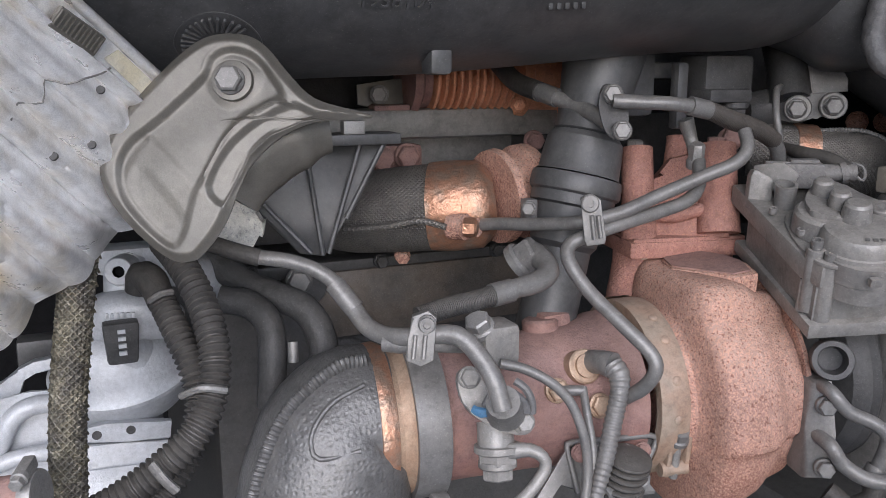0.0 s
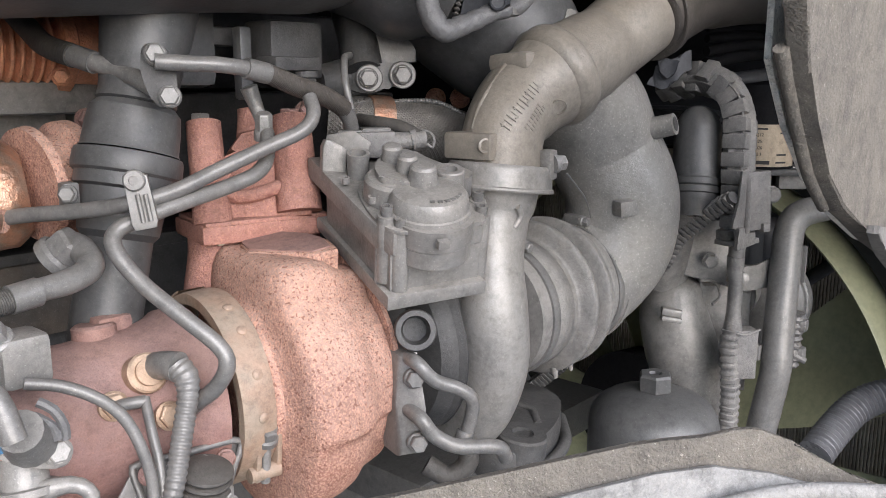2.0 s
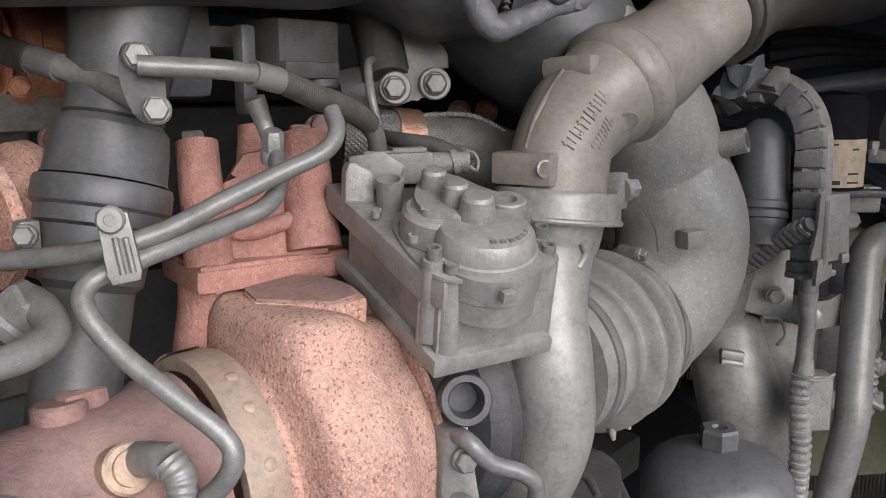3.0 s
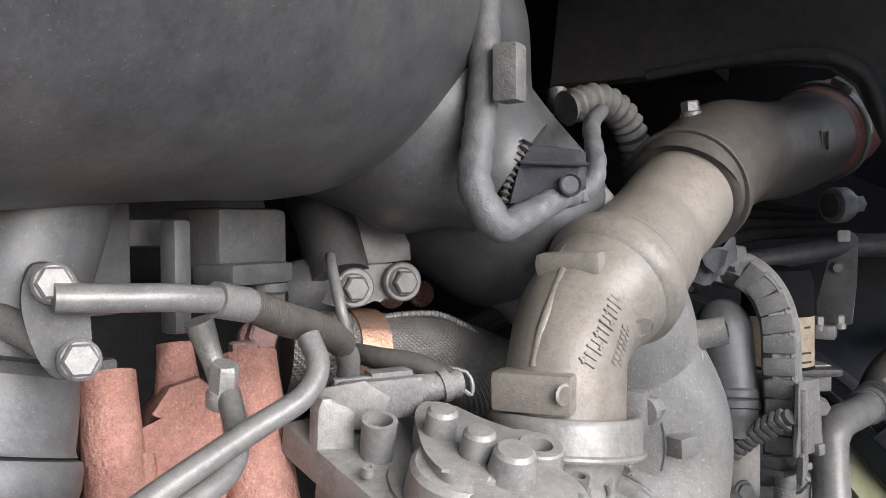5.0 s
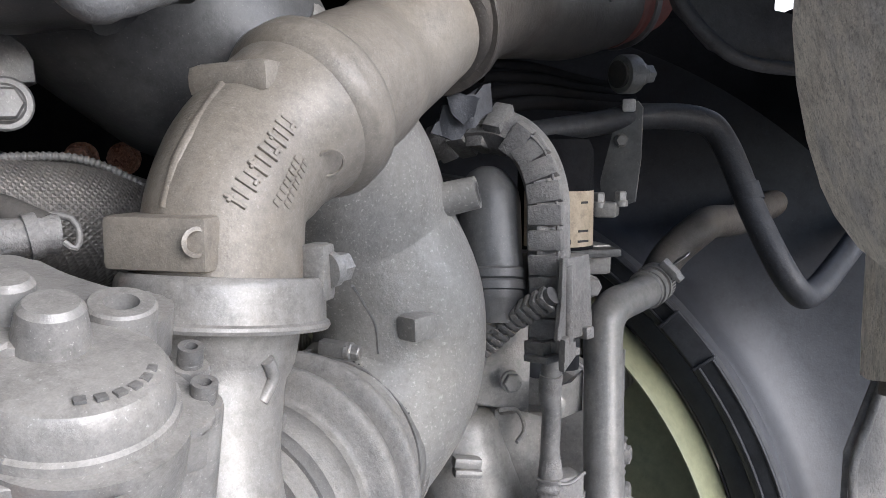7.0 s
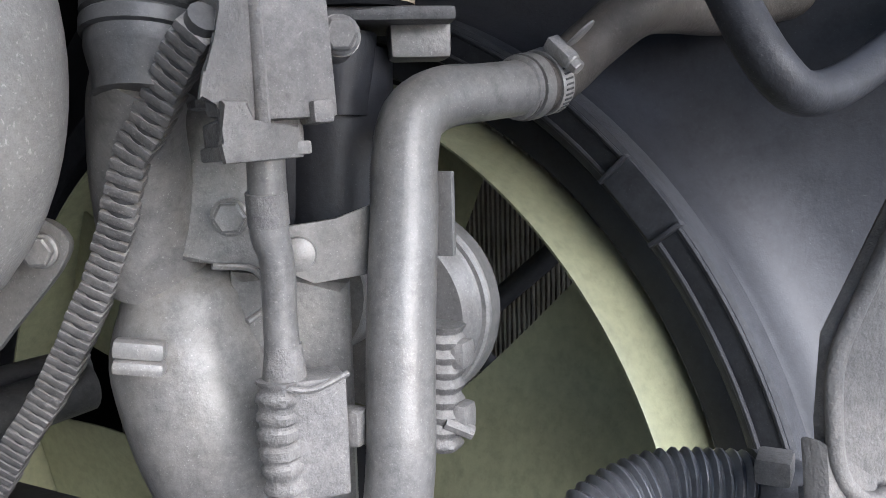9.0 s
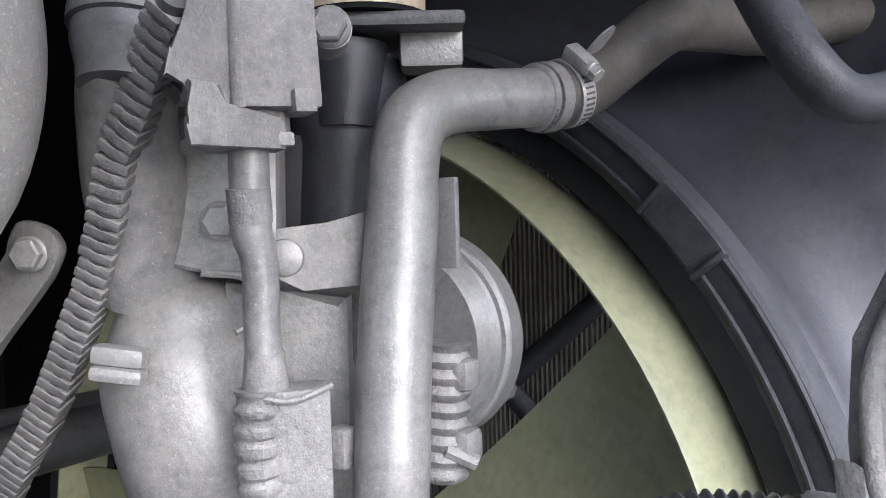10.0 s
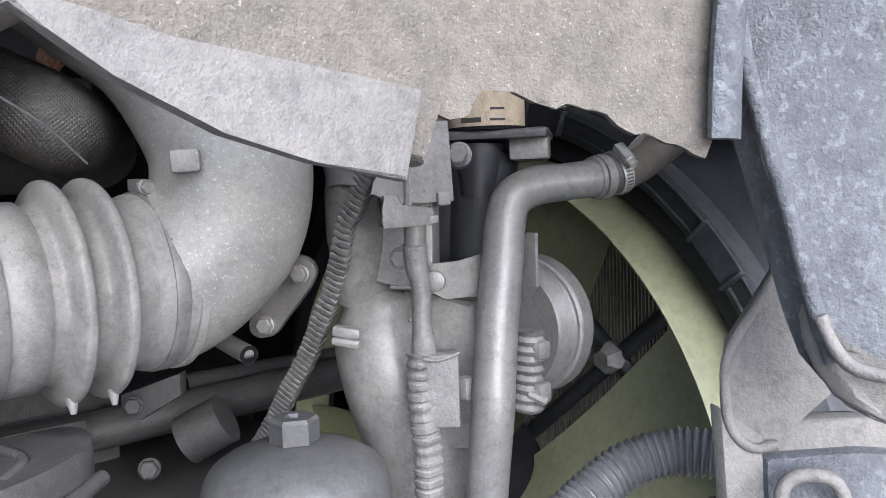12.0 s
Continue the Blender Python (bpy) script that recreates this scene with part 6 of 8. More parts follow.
tube("lower_edge", [(-0.10, 0.762, 1.160), (-0.083, 0.764, 1.166), (-0.056, 0.765, 1.172), (-0.030, 0.765, 1.171), (-0.006, 0.764, 1.168)], 0.0075, PUMP, lcase, n=16)
plate("bracket_face", [(-0.012, 0.742, 1.197), (0.013, 0.742, 1.199), (0.036, 0.742, 1.196), (0.067, 0.742, 1.192), (0.065, 0.742, 1.176), (0.030, 0.742, 1.179), (-0.012, 0.742, 1.185)], 0.012, PUMP, lcase, bevel=0.0015, normal=(0, 1, -0.1))
for hx in (0.004, 0.032):
    lathe("bolt_hole", [(0, 0.0040), (0.0006, 0.0036), (-0.002, 0.0032), (-0.002, 0)], (hx, 0.7415, 1.190), (0, -1, 0.1), BLOCK, lcase, n=16)
plate("bracket_strip", [(-0.012, 0.750, 1.181), (0.030, 0.750, 1.175), (0.064, 0.750, 1.172), (0.060, 0.746, 1.157), (0.034, 0.744, 1.153), (-0.012, 0.744, 1.156)], 0.012, PUMP, lcase, bevel=0.003, normal=(0, 0.9, -0.45))
plate("lower_sheet", [(-0.060, 0.735, 1.146), (-0.030, 0.738, 1.157), (-0.008, 0.740, 1.159), (0.033, 0.740, 1.157), (0.060, 0.740, 1.160), (0.030, 0.730, 1.140), (0.010, 0.725, 1.126), (0.0, 0.720, 1.105), (-0.060, 0.720, 1.105)], 0.02, PUMP, lcase, bevel=0.006, normal=(0, 0.9, -0.4))
plate("side_tray", [(-0.080, 0.80, 1.224), (-0.062, 0.80, 1.231), (-0.056, 0.80, 1.239), (-0.042, 0.80, 1.245), (-0.018, 0.80, 1.247), (-0.018, 0.80, 1.236), (-0.042, 0.80, 1.236), (-0.053, 0.80, 1.230), (-0.059, 0.80, 1.203), (-0.066, 0.80, 1.202), (-0.068, 0.80, 1.216), (-0.080, 0.80, 1.214)], 0.03, PUMP, lcase, bevel=0.002, normal=(0, 1, -0.2))
tube("yellow_line", [(-0.044, 0.923, 1.234), (-0.024, 0.913, 1.233), (0.002, 0.901, 1.232)], 0.0018, BRASS, lcase, n=6)
block("dark_clip", (-0.036, 0.905, 1.223), (0.05, 0.03, 0.03), PLASTIC, lcase, bevel=0.004)
therm = thing("coolant_valve", (0.035, 0.746, 1.303), "light grey cast coolant valve with a threaded port", "valve")
tube("stem", [(0.042, 0.763, 1.341), (0.036, 0.755, 1.321), (0.036, 0.749, 1.292), (0.039, 0.764, 1.245)], [0.019, 0.016, 0.015, 0.022], PUMP, therm, n=22)
tube("arm", [(0.017, 0.746, 1.295), (0.032, 0.737, 1.297), (0.053, 0.736, 1.295), (0.072, 0.748, 1.285)], [0.020, 0.0215, 0.020, 0.016], PUMP, therm, n=26, square=0.15)
lathe("port", [(-0.03, 0.0125), (-0.004, 0.0125), (0, 0.0120), (0.001, 0.011), (0.001, 0.0050), (-0.006, 0.0046), (-0.006, 0)], (0.032, 0.727, 1.337), (-0.3, -0.9, 0.05), PUMP, therm, n=32)
# near-black lining puts the shade inside the bore into its colour
lathe("port_bore", [(0.0012, 0.0049), (-0.004, 0.0045), (-0.004, 0)], (0.032, 0.727, 1.337), (-0.3, -0.9, 0.05), DARK, therm, n=8, caps=(False, True))
block("top_cap", (0.045, 0.767, 1.340), (0.06, 0.035, 0.024), PUMP, therm, bevel=0.007)
tube("neck", [(0.055, 0.766, 1.332), (0.077, 0.767, 1.331), (0.102, 0.776, 1.320), (0.130, 0.793, 1.302)], [0.018, 0.020, 0.018, 0.018], PUMP, therm, n=22)
block("tag", (0.029, 0.705, 1.283), (0.024, 0.014, 0.036), BLOCK, therm, "dark tapered data tag", bevel=0.004, taper=1.2)
for k in range(4):
    block("raised_mark", Vector((0.029, 0.697, 1.294)).lerp(Vector((0.029, 0.693, 1.277)), k / 3), (0.006, 0.0025, 0.0032), PUMP, therm, bevel=0)
for k in range(6):
    block("raised_mark", Vector((0.020, 0.720, 1.302)).lerp(Vector((0.040, 0.711, 1.303)), k / 5), (0.0028, 0.003, 0.005), PUMP, therm, bevel=0.0008)
con = thing("twin_conduit", (0.074, 0.617, 1.306), "two black corrugated conduits tied together", "conduit")
tube("conduit", [(0.065, 0.680, 1.368), (0.075, 0.650, 1.353), (0.084, 0.623, 1.329), (0.087, 0.598, 1.301), (0.081, 0.583, 1.272), (0.066, 0.573, 1.249), (0.042, 0.574, 1.228), (0.009, 0.578, 1.207), (-0.021, 0.588, 1.192)], 0.0105, RUBBER, con, n=20, rib=0.0015, pitch=0.0052, step=0.0009)
tube("conduit", [(0.059, 0.673, 1.324), (0.067, 0.647, 1.302), (0.074, 0.628, 1.280), (0.076, 0.615, 1.253), (0.065, 0.602, 1.224), (0.045, 0.594, 1.200), (0.023, 0.588, 1.181)], 0.0098, RUBBER, con, n=20, rib=0.0015, pitch=0.0052, step=0.0009)
tube("elbow", [(0.045, 0.702, 1.325), (0.048, 0.698, 1.338), (0.055, 0.688, 1.335), (0.059, 0.672, 1.322)], [0.011, 0.0125, 0.0125, 0.011], RUBBER, con, n=16)
tube("strap", [(0.051, 0.663, 1.326), (0.058, 0.657, 1.332), (0.066, 0.660, 1.332)], [(0.0045, 0.003)] * 3, CONDUIT, con, "grey strap", n=8)
tube("tie", [(0.062, 0.592, 1.272), (0.074, 0.575, 1.282), (0.090, 0.575, 1.278)], [(0.004, 0.003)] * 3, BOLT, con, n=8)
tube("tie", [(0.036, 0.567, 1.235), (0.042, 0.559, 1.227), (0.050, 0.557, 1.217)], [(0.003, 0.004)] * 3, CONDUIT, con, n=8)
br = thing("braided_hose", (-0.009, 0.521, 1.310), "braided hose with brown woven steel cover", "hose")
tube("hose", [(0.008, 0.612, 1.400), (0.002, 0.606, 1.372), (-0.004, 0.600, 1.337), (-0.011, 0.590, 1.293), (-0.015, 0.580, 1.257), (-0.018, 0.570, 1.213)], 0.0122, BRAID, br, n=24, rib=0.0002, pitch=0.003)
BP = [(0.008, 0.612, 1.400), (-0.004, 0.600, 1.337), (-0.011, 0.590, 1.293), (-0.015, 0.580, 1.257), (-0.018, 0.570, 1.213)]
BPATH = smooth_path(BP, 0.0045)
for k, (p, u) in enumerate(BPATH[:-1]):
    for q in (-1.25, -0.75, -0.25, 0.25, 0.75, 1.25):
        th = q * 0.9
        out = Vector((math.sin(th), -math.cos(th), 0.0))
        tube("strand", [p + out * 0.0122 + Vector((0, 0, 0.0026)), p + Vector((math.sin(th + 0.34 * (1 if k % 2 else -1)), -math.cos(th + 0.34 * (1 if k % 2 else -1)), 0)) * 0.0126 - Vector((0, 0, 0.0022))], 0.00085, BRAID, br, n=5)
rp = thing("clamped_pipe", (-0.038, 0.520, 1.254), "brown pipe end with a steel hose clamp", "pipe")
tube("pipe", [(-0.078, 0.537, 1.244), (-0.053, 0.526, 1.249), (-0.035, 0.519, 1.251)], 0.014, RUSTDARK, rp, n=20)
clamp_band("clamp", (-0.034, 0.518, 1.251), Vector((-0.035, 0.519, 1.251)) - Vector((-0.053, 0.526, 1.249)), 0.0145, 0.008, 0.0015, BOLT, rp, screw_way=(0, -0.2, 1))
wp = thing("coolant_pipes", (0.142, 0.727, 1.285), "thick dark grey coolant pipes bending down", "pipe")
tube("pipe", [(0.114, 0.732, 1.303), (0.137, 0.721, 1.298), (0.150, 0.706, 1.284), (0.150, 0.694, 1.257), (0.145, 0.686, 1.213)], 0.0125, BLOCK, wp, n=20)
tube("pipe", [(0.110, 0.787, 1.336), (0.139, 0.757, 1.310), (0.164, 0.732, 1.300), (0.186, 0.714, 1.289), (0.196, 0.698, 1.265), (0.195, 0.689, 1.225)], 0.0135, BLOCK, wp, n=20)
tube("stub", [(0.165, 0.680, 1.272), (0.164, 0.676, 1.255)], 0.0045, BOLT, wp, n=12)
rag = thing("insulation_wool", (0.119, 0.659, 1.381), "pale torn insulation wool behind the shield", "insulation")
plate("wool", frayed([(0.088, 0.672, 1.366), (0.096, 0.668, 1.385), (0.112, 0.665, 1.402), (0.126, 0.660, 1.404), (0.140, 0.650, 1.380), (0.130, 0.652, 1.364), (0.106, 0.662, 1.362)], 12, 0.006, 0.004), 0.02, FELT, rag, normal=(0.3, 1, 0))

# ---- rocker bracket with two bolts under the duct ----
rb = thing("two_bolt_plate", (0.649, 0.584, 1.469), "grey rounded plate with two hexagon bolts", "bracket")
plate("plate", [(0.625, 0.623, 1.473), (0.633, 0.600, 1.478), (0.648, 0.580, 1.480), (0.660, 0.568, 1.479), (0.663, 0.564, 1.469), (0.659, 0.569, 1.459), (0.649, 0.581, 1.458), (0.637, 0.595, 1.452), (0.626, 0.616, 1.458), (0.624, 0.624, 1.464)], 0.014, STEEL, rb, curve=True, bevel=0.002, normal=(0.6, 0.8, 0))
tube("casting", [(0.608, 0.634, 1.462), (0.634, 0.628, 1.464), (0.657, 0.614, 1.468)], [0.016, 0.0195, 0.0195], BLOCK, rb, n=24)
tube("casting_web", [(0.640, 0.606, 1.468), (0.650, 0.622, 1.500), (0.655, 0.640, 1.540)], [(0.020, 0.026), (0.018, 0.028), (0.018, 0.034)], BLOCK, rb, n=24)
plate("upper_body", [(0.639, 0.612, 1.518), (0.664, 0.593, 1.518), (0.677, 0.583, 1.509), (0.684, 0.578, 1.492), (0.685, 0.578, 1.481), (0.669, 0.59, 1.48), (0.64, 0.611, 1.478)], 0.03, STEEL, rb, bevel=0.004, normal=(0.6, 0.8, 0))
lathe("bolt_pad", [(0, 0.0125), (0.004, 0.0125), (0.005, 0.0115), (0.005, 0)], (0.634, 0.591, 1.466), (-0.6, -0.8, 0), STEEL, rb, n=24)
lathe("bolt_pad", [(0, 0.0125), (0.004, 0.0125), (0.005, 0.0115), (0.005, 0)], (0.655, 0.569, 1.469), (-0.6, -0.8, 0), STEEL, rb, n=24)
hexagon("bolt", (0.630, 0.588, 1.466), (-0.6, -0.8, 0), 0.014, 0.009, STEEL, rb)
hexagon("bolt", (0.652, 0.566, 1.469), (-0.6, -0.8, 0), 0.014, 0.009, STEEL, rb)

# ---- right side: thermostat pipe, cable guide, filter head ----
tp = thing("dome_pipe", (0.994, 0.433, 1.399), "black domed pipe end with a double ring", "pipe")
d0, d1 = Vector((0.975, 0.426, 1.334)), Vector((0.998, 0.436, 1.4365))
dd = (d1 - d0).length
lathe("dome", [(-0.020, 0.0215), (-0.012, 0.0225), (-0.002, 0.0255), (0.0, 0.0258), (0.005, 0.026), (0.006, 0.028), (0.012, 0.028), (0.0135, 0.0265), (0.015, 0.028), (0.021, 0.028), (0.023, 0.0262), (dd * 0.72, 0.0260), (dd * 0.80, 0.0245), (dd * 0.88, 0.0205), (dd * 0.95, 0.0142), (dd * 0.985, 0.008), (dd, 0)], d0, d1 - d0, PLASTIC, tp, n=36)
tube("neck", [d0 + (d1 - d0) * -0.05, (0.985, 0.446, 1.308), (1.002, 0.464, 1.272), (1.020, 0.478, 1.225)], [0.0215, 0.0220, 0.0245, 0.0270], GREY, tp, "dusty grey cast neck", n=28)
cg = thing("cable_guide", (0.968, 0.380, 1.392), "dusty black segmented cable guide arching over to a junction cover", "conduit")
GP = [(1.015, 0.489, 1.454), (1.007, 0.457, 1.464), (0.998, 0.423, 1.465), (0.998, 0.400, 1.449), (0.992, 0.386, 1.419), (0.987, 0.383, 1.379), (0.991, 0.382, 1.339), (0.994, 0.383, 1.293)]
tube("guide", GP, [(0.0150, 0.0112)] * 8, CONDUIT, cg, n=20, square=0.5, hint=(0, 1, 0))
run, last = 0.0, None
for p, u in smooth_path(GP, 0.0015):
    if last is not None:
        run += (p - last).length
        if run > 0.0165:
            run = 0.0
            t_ = (p - last).normalized()
            block("segment", p, (0.0345, 0.0262, 0.0158), CONDUIT, cg, x=axes(t_, (0, 1, 0))[0], z=t_, bevel=0.0022)
    last = p
tube("seam", [(0.983, 0.403, 1.466), (0.981, 0.385, 1.447), (0.977, 0.376, 1.415), (0.971, 0.372, 1.365), (0.969, 0.371, 1.310)], 0.0012, CONDUIT, cg, n=6)
jx = Vector((1.006, 0.356, 1.333)) - Vector((0.979, 0.370, 1.332))
jz = Vector((0.980, 0.373, 1.364)) - Vector((0.981, 0.369, 1.303))
block("junction_cover", (1.000, 0.370, 1.335), (0.034, 0.022, 0.064), CONDUIT, cg, x=jx, z=jz, bevel=0.002)
block("junction_back", (1.006, 0.405, 1.339), (0.046, 0.014, 0.06), CONDUIT, cg, x=jx, z=jz, bevel=0.004)
tube("raised_edge", [(0.975, 0.366, 1.362), (0.975, 0.365, 1.333), (0.975, 0.364, 1.302)], [(0.0022, 0.004)] * 3, CONDUIT, cg, n=10)
block("corner_tab", (1.004, 0.358, 1.306), (0.010, 0.016, 0.010), CONDUIT, cg, x=jx, z=jz, bevel=0.002)
plate("side_web", [(0.9585, 0.366, 1.3699), (0.9763, 0.366, 1.3683), (0.9747, 0.366, 1.3035), (0.9531, 0.366, 1.3025), (0.9519, 0.366, 1.3102), (0.9421, 0.366, 1.311), (0.9452, 0.366, 1.3217), (0.953, 0.366, 1.3329), (0.9558, 0.366, 1.3451)], 0.004, CONDUIT, cg, bevel=0.0012, normal=(0.5, 0.8, 0))
plate("foot_face", [(0.9498, 0.362, 1.3104), (0.9643, 0.362, 1.3104), (0.9664, 0.362, 1.3016), (0.9967, 0.362, 1.3012), (0.9993, 0.362, 1.2869), (0.9498, 0.362, 1.2862), (0.9479, 0.362, 1.2939), (0.9504, 0.362, 1.2992)], 0.006, CONDUIT, cg, bevel=0.0015, normal=(0.5, 0.8, 0))
block("cover_foot", (0.990, 0.382, 1.295), (0.038, 0.02, 0.016), CONDUIT, cg, x=jx, z=jz, bevel=0.002)
block("foot_rim", (0.988, 0.379, 1.290), (0.042, 0.024, 0.006), CONDUIT, cg, x=jx, z=jz, bevel=0.0015)
cb2 = thing("sensor_cable", (0.997, 0.378, 1.240), "dusty grey sleeved cable between two plugs", "cable")
tube("sleeve", [(0.995, 0.380, 1.289), (0.996, 0.381, 1.271), (0.997, 0.382, 1.253), (1.000, 0.381, 1.240), (1.001, 0.382, 1.213), (1.002, 0.382, 1.182)], [0.0086, 0.0086, 0.0088, 0.0080, 0.0080, 0.0088], STEEL, cb2, n=20)
tube("tape_band", [(0.995, 0.381, 1.272), (0.997, 0.382, 1.257)], 0.0094, CONDUIT, cb2, n=20)
tube("tape_band", [(1.002, 0.382, 1.201), (1.002, 0.382, 1.183)], [0.0088, 0.0105], CONDUIT, cb2, n=20)
kx = Vector((1.017, 0.356, 1.184)) - Vector((0.989, 0.383, 1.184))
pb = thing("plug_box", (1.005, 0.372, 1.161), "dusty grey plug box with ribbed sleeve", "connector")
block("box", (1.013, 0.373, 1.156), (0.026, 0.022, 0.058), CONDUIT, pb, x=kx, bevel=0.002)
tube("ribbed_side", [(0.999, 0.382, 1.185), (0.998, 0.382, 1.159), (0.998, 0.380, 1.135), (0.999, 0.378, 1.101), (1.001, 0.379, 1.007)], [(0.010, 0.009)] * 5, CONDUIT, pb, n=14, rib=0.0006, pitch=0.0085, square=0.3, sharp_rib=True)
tube("lid_ridge", [(0.990, 0.379, 1.184), (1.001, 0.366, 1.181), (1.016, 0.356, 1.186)], 0.0016, CONDUIT, pb, n=8)
block("side_lug", (1.029, 0.363, 1.155), (0.012, 0.012, 0.018), CONDUIT, pb, bevel=0.002)
sc = thing("small_conduit", (0.955, 0.421, 1.260), "dusty grey corrugated conduit sloping down", "conduit")
SP = [(0.9543, 0.372, 1.3428), (0.9609, 0.389, 1.3314), (0.9676, 0.407, 1.319), (0.9725, 0.424, 1.3034), (0.976, 0.440, 1.289), (0.981, 0.457, 1.262), (0.988, 0.477, 1.236), (0.993, 0.506, 1.201), (0.998, 0.538, 1.165), (1.002, 0.581, 1.122), (1.008, 0.631, 1.072), (1.011, 0.694, 1.019)]
tube("core", SP, 0.0068, PLASTIC, sc, n=14)
rng = random.Random(8)
run, last = 0.0, None
sp_path = list(smooth_path(SP, 0.001))
for k, (p, u) in enumerate(sp_path):
    if last is not None:
        run += (p - last).length
        grow = 1.16 + 0.16 * k / len(sp_path)
        if run > 0.0064 * (0.9 + 0.1 * grow):
            run = 0.0
            t_ = (p - last).normalized()
            side = t_.cross(Vector((0.815, 0.578, -0.03))).normalized()
            tilt = (t_ + side * rng.uniform(-0.14, 0.14)).normalized()
            block("segment", p + side * rng.uniform(-0.0004, 0.0004), (0.0138 * grow * rng.uniform(0.96, 1.05), 0.0122 * grow, 0.0043 * grow), CONDUIT, sc, x=side, z=tilt, bevel=0.0011)
    last = p
block("clip", (0.975, 0.445, 1.199), (0.024, 0.012, 0.009), GREY, sc, bevel=0.003, x=(0.578, -0.815, -0.15))
block("clip", (0.973, 0.444, 1.191), (0.024, 0.012, 0.007), GREY, sc, bevel=0.003, x=(0.578, -0.815, -0.15))
pump = thing("water_pump_housing", (1.025, 0.457, 1.196), "dusty grey cast water pump housing", "pump")
PP, PR = [(1.036, 0.473, 1.224), (1.033, 0.469, 1.210), (1.030, 0.466, 1.176), (1.036, 0.458, 1.140), (1.050, 0.449, 1.080), (1.060, 0.445, 0.960)], [0.020, 0.036, 0.0435, 0.0458, 0.0455, 0.045]
tube("casting", PP, PR, GREY, pump, n=40)
tube("edge_ridge", [(1.008, 0.428, 1.234), (1.025, 0.416, 1.230), (1.028, 0.410, 1.214), (1.014, 0.413, 1.206)], 0.0018, ALU, pump, n=8)
plate("mounting_face", [(1.001, 0.464, 1.331), (1.024, 0.430, 1.330), (1.040, 0.407, 1.314), (1.037, 0.407, 1.224), (1.024, 0.426, 1.231), (1.000, 0.460, 1.238), (0.994, 0.470, 1.273)], 0.03, GREY, pump, bevel=0.004, normal=(0.815, 0.578, -0.03))
plate("side_face", [(1.029, 0.437, 1.229), (1.044, 0.415, 1.223), (1.065, 0.386, 1.219), (1.061, 0.384, 1.091), (1.025, 0.435, 1.093)], 0.04, GREY, pump, bevel=0.006, normal=(0.815, 0.578, -0.03))
tube("lower_body", [(1.072, 0.426, 1.207), (1.106, 0.431, 1.203), (1.153, 0.434, 1.200)], [0.04, 0.036, 0.03], GREY, pump, n=32)
hexagon("bolt", (1.012, 0.418, 1.258), (-0.8, -0.58, 0), 0.014, 0.006, ALU, pump)
ob_ = thing("pipe_bracket", (1.033, 0.371, 1.243), "grey steel pipe bracket plate with a bolt", "bracket")
plate("arm", [(1.016, 0.387, 1.254), (1.033, 0.371, 1.256), (1.056, 0.365, 1.261), (1.055, 0.365, 1.226), (1.026, 0.380, 1.225), (1.016, 0.386, 1.231)], 0.004, GREY, ob_, bevel=0.001, normal=(0.8, 0.58, 0))
lathe("bolt_head", [(0, 0.0085), (0.004, 0.008), (0.005, 0.006), (0.005, 0)], (1.016, 0.381, 1.241), (-0.8, -0.58, 0), GREY, ob_, n=20)
block("end_tab", (1.084, 0.343, 1.254), (0.004, 0.02, 0.044), STEEL, ob_, bevel=0.001)

# coolant pipe and hoses
cp = thing("coolant_pipe", (1.055, 0.348, 1.241), "dusty grey steel coolant pipe bending over to a hose", "pipe")
tube("pipe", [(1.150, 0.321, 1.319), (1.118, 0.332, 1.316), (1.092, 0.343, 1.313), (1.073, 0.349, 1.303), (1.065, 0.350, 1.283), (1.059, 0.348, 1.255), (1.050, 0.346, 1.214), (1.043, 0.344, 1.175), (1.037, 0.342, 1.136), (1.037, 0.349, 1.085), (1.042, 0.370, 0.957)], [0.0155, 0.0155, 0.0162, 0.0165, 0.0168, 0.017, 0.0172, 0.0172, 0.0172, 0.0172, 0.0172], STEEL, cp, n=32)
lathe("bead", [(-0.004, 0.0155), (-0.002, 0.018), (0.002, 0.018), (0.004, 0.0155)], (1.149, 0.323, 1.319), Vector((1.150, 0.321, 1.319)) - Vector((1.118, 0.332, 1.316)), STEEL, cp)
rhose = thing("coolant_hose", (1.228, 0.299, 1.353), "black rubber coolant hose with a worm clamp", "hose")
tube("hose", [(1.147, 0.323, 1.318), (1.173, 0.316, 1.323), (1.202, 0.314, 1.331), (1.224, 0.304, 1.347), (1.243, 0.281, 1.368), (1.288, 0.268, 1.374), (1.330, 0.242, 1.374), (1.39, 0.209, 1.386), (1.50, 0.150, 1.405)], [0.0172, 0.0172, 0.0170, 0.0172, 0.0176, 0.0176, 0.0172, 0.0162, 0.016], HOSE, rhose, n=28)
clamp_band("worm_clamp", (1.171, 0.316, 1.323), Vector((1.185, 0.310, 1.328)) - Vector((1.156, 0.321, 1.320)), 0.0178, 0.010, 0.0012, BOLT, rhose, screw_way=(-0.4, -0.6, 0.7), screw_size=0.008)
tube("hose_lip", [(1.150, 0.322, 1.319), (1.158, 0.320, 1.320)], [0.0190, 0.0192], STEEL, rhose, n=32)
WA = (Vector((1.185, 0.310, 1.328)) - Vector((1.156, 0.321, 1.320))).normalized()
ws, wv, wa_ = axes(WA)
for k in range(12):
    w = wv * math.cos(radians(200 + 9 * k)) + ws * math.sin(radians(200 + 9 * k))
    block("band_slot", Vector((1.171, 0.316, 1.323)) + w * 0.0195, (0.006, 0.0011, 0.0006), BLOCK, rhose, x=WA, z=w, bevel=0)
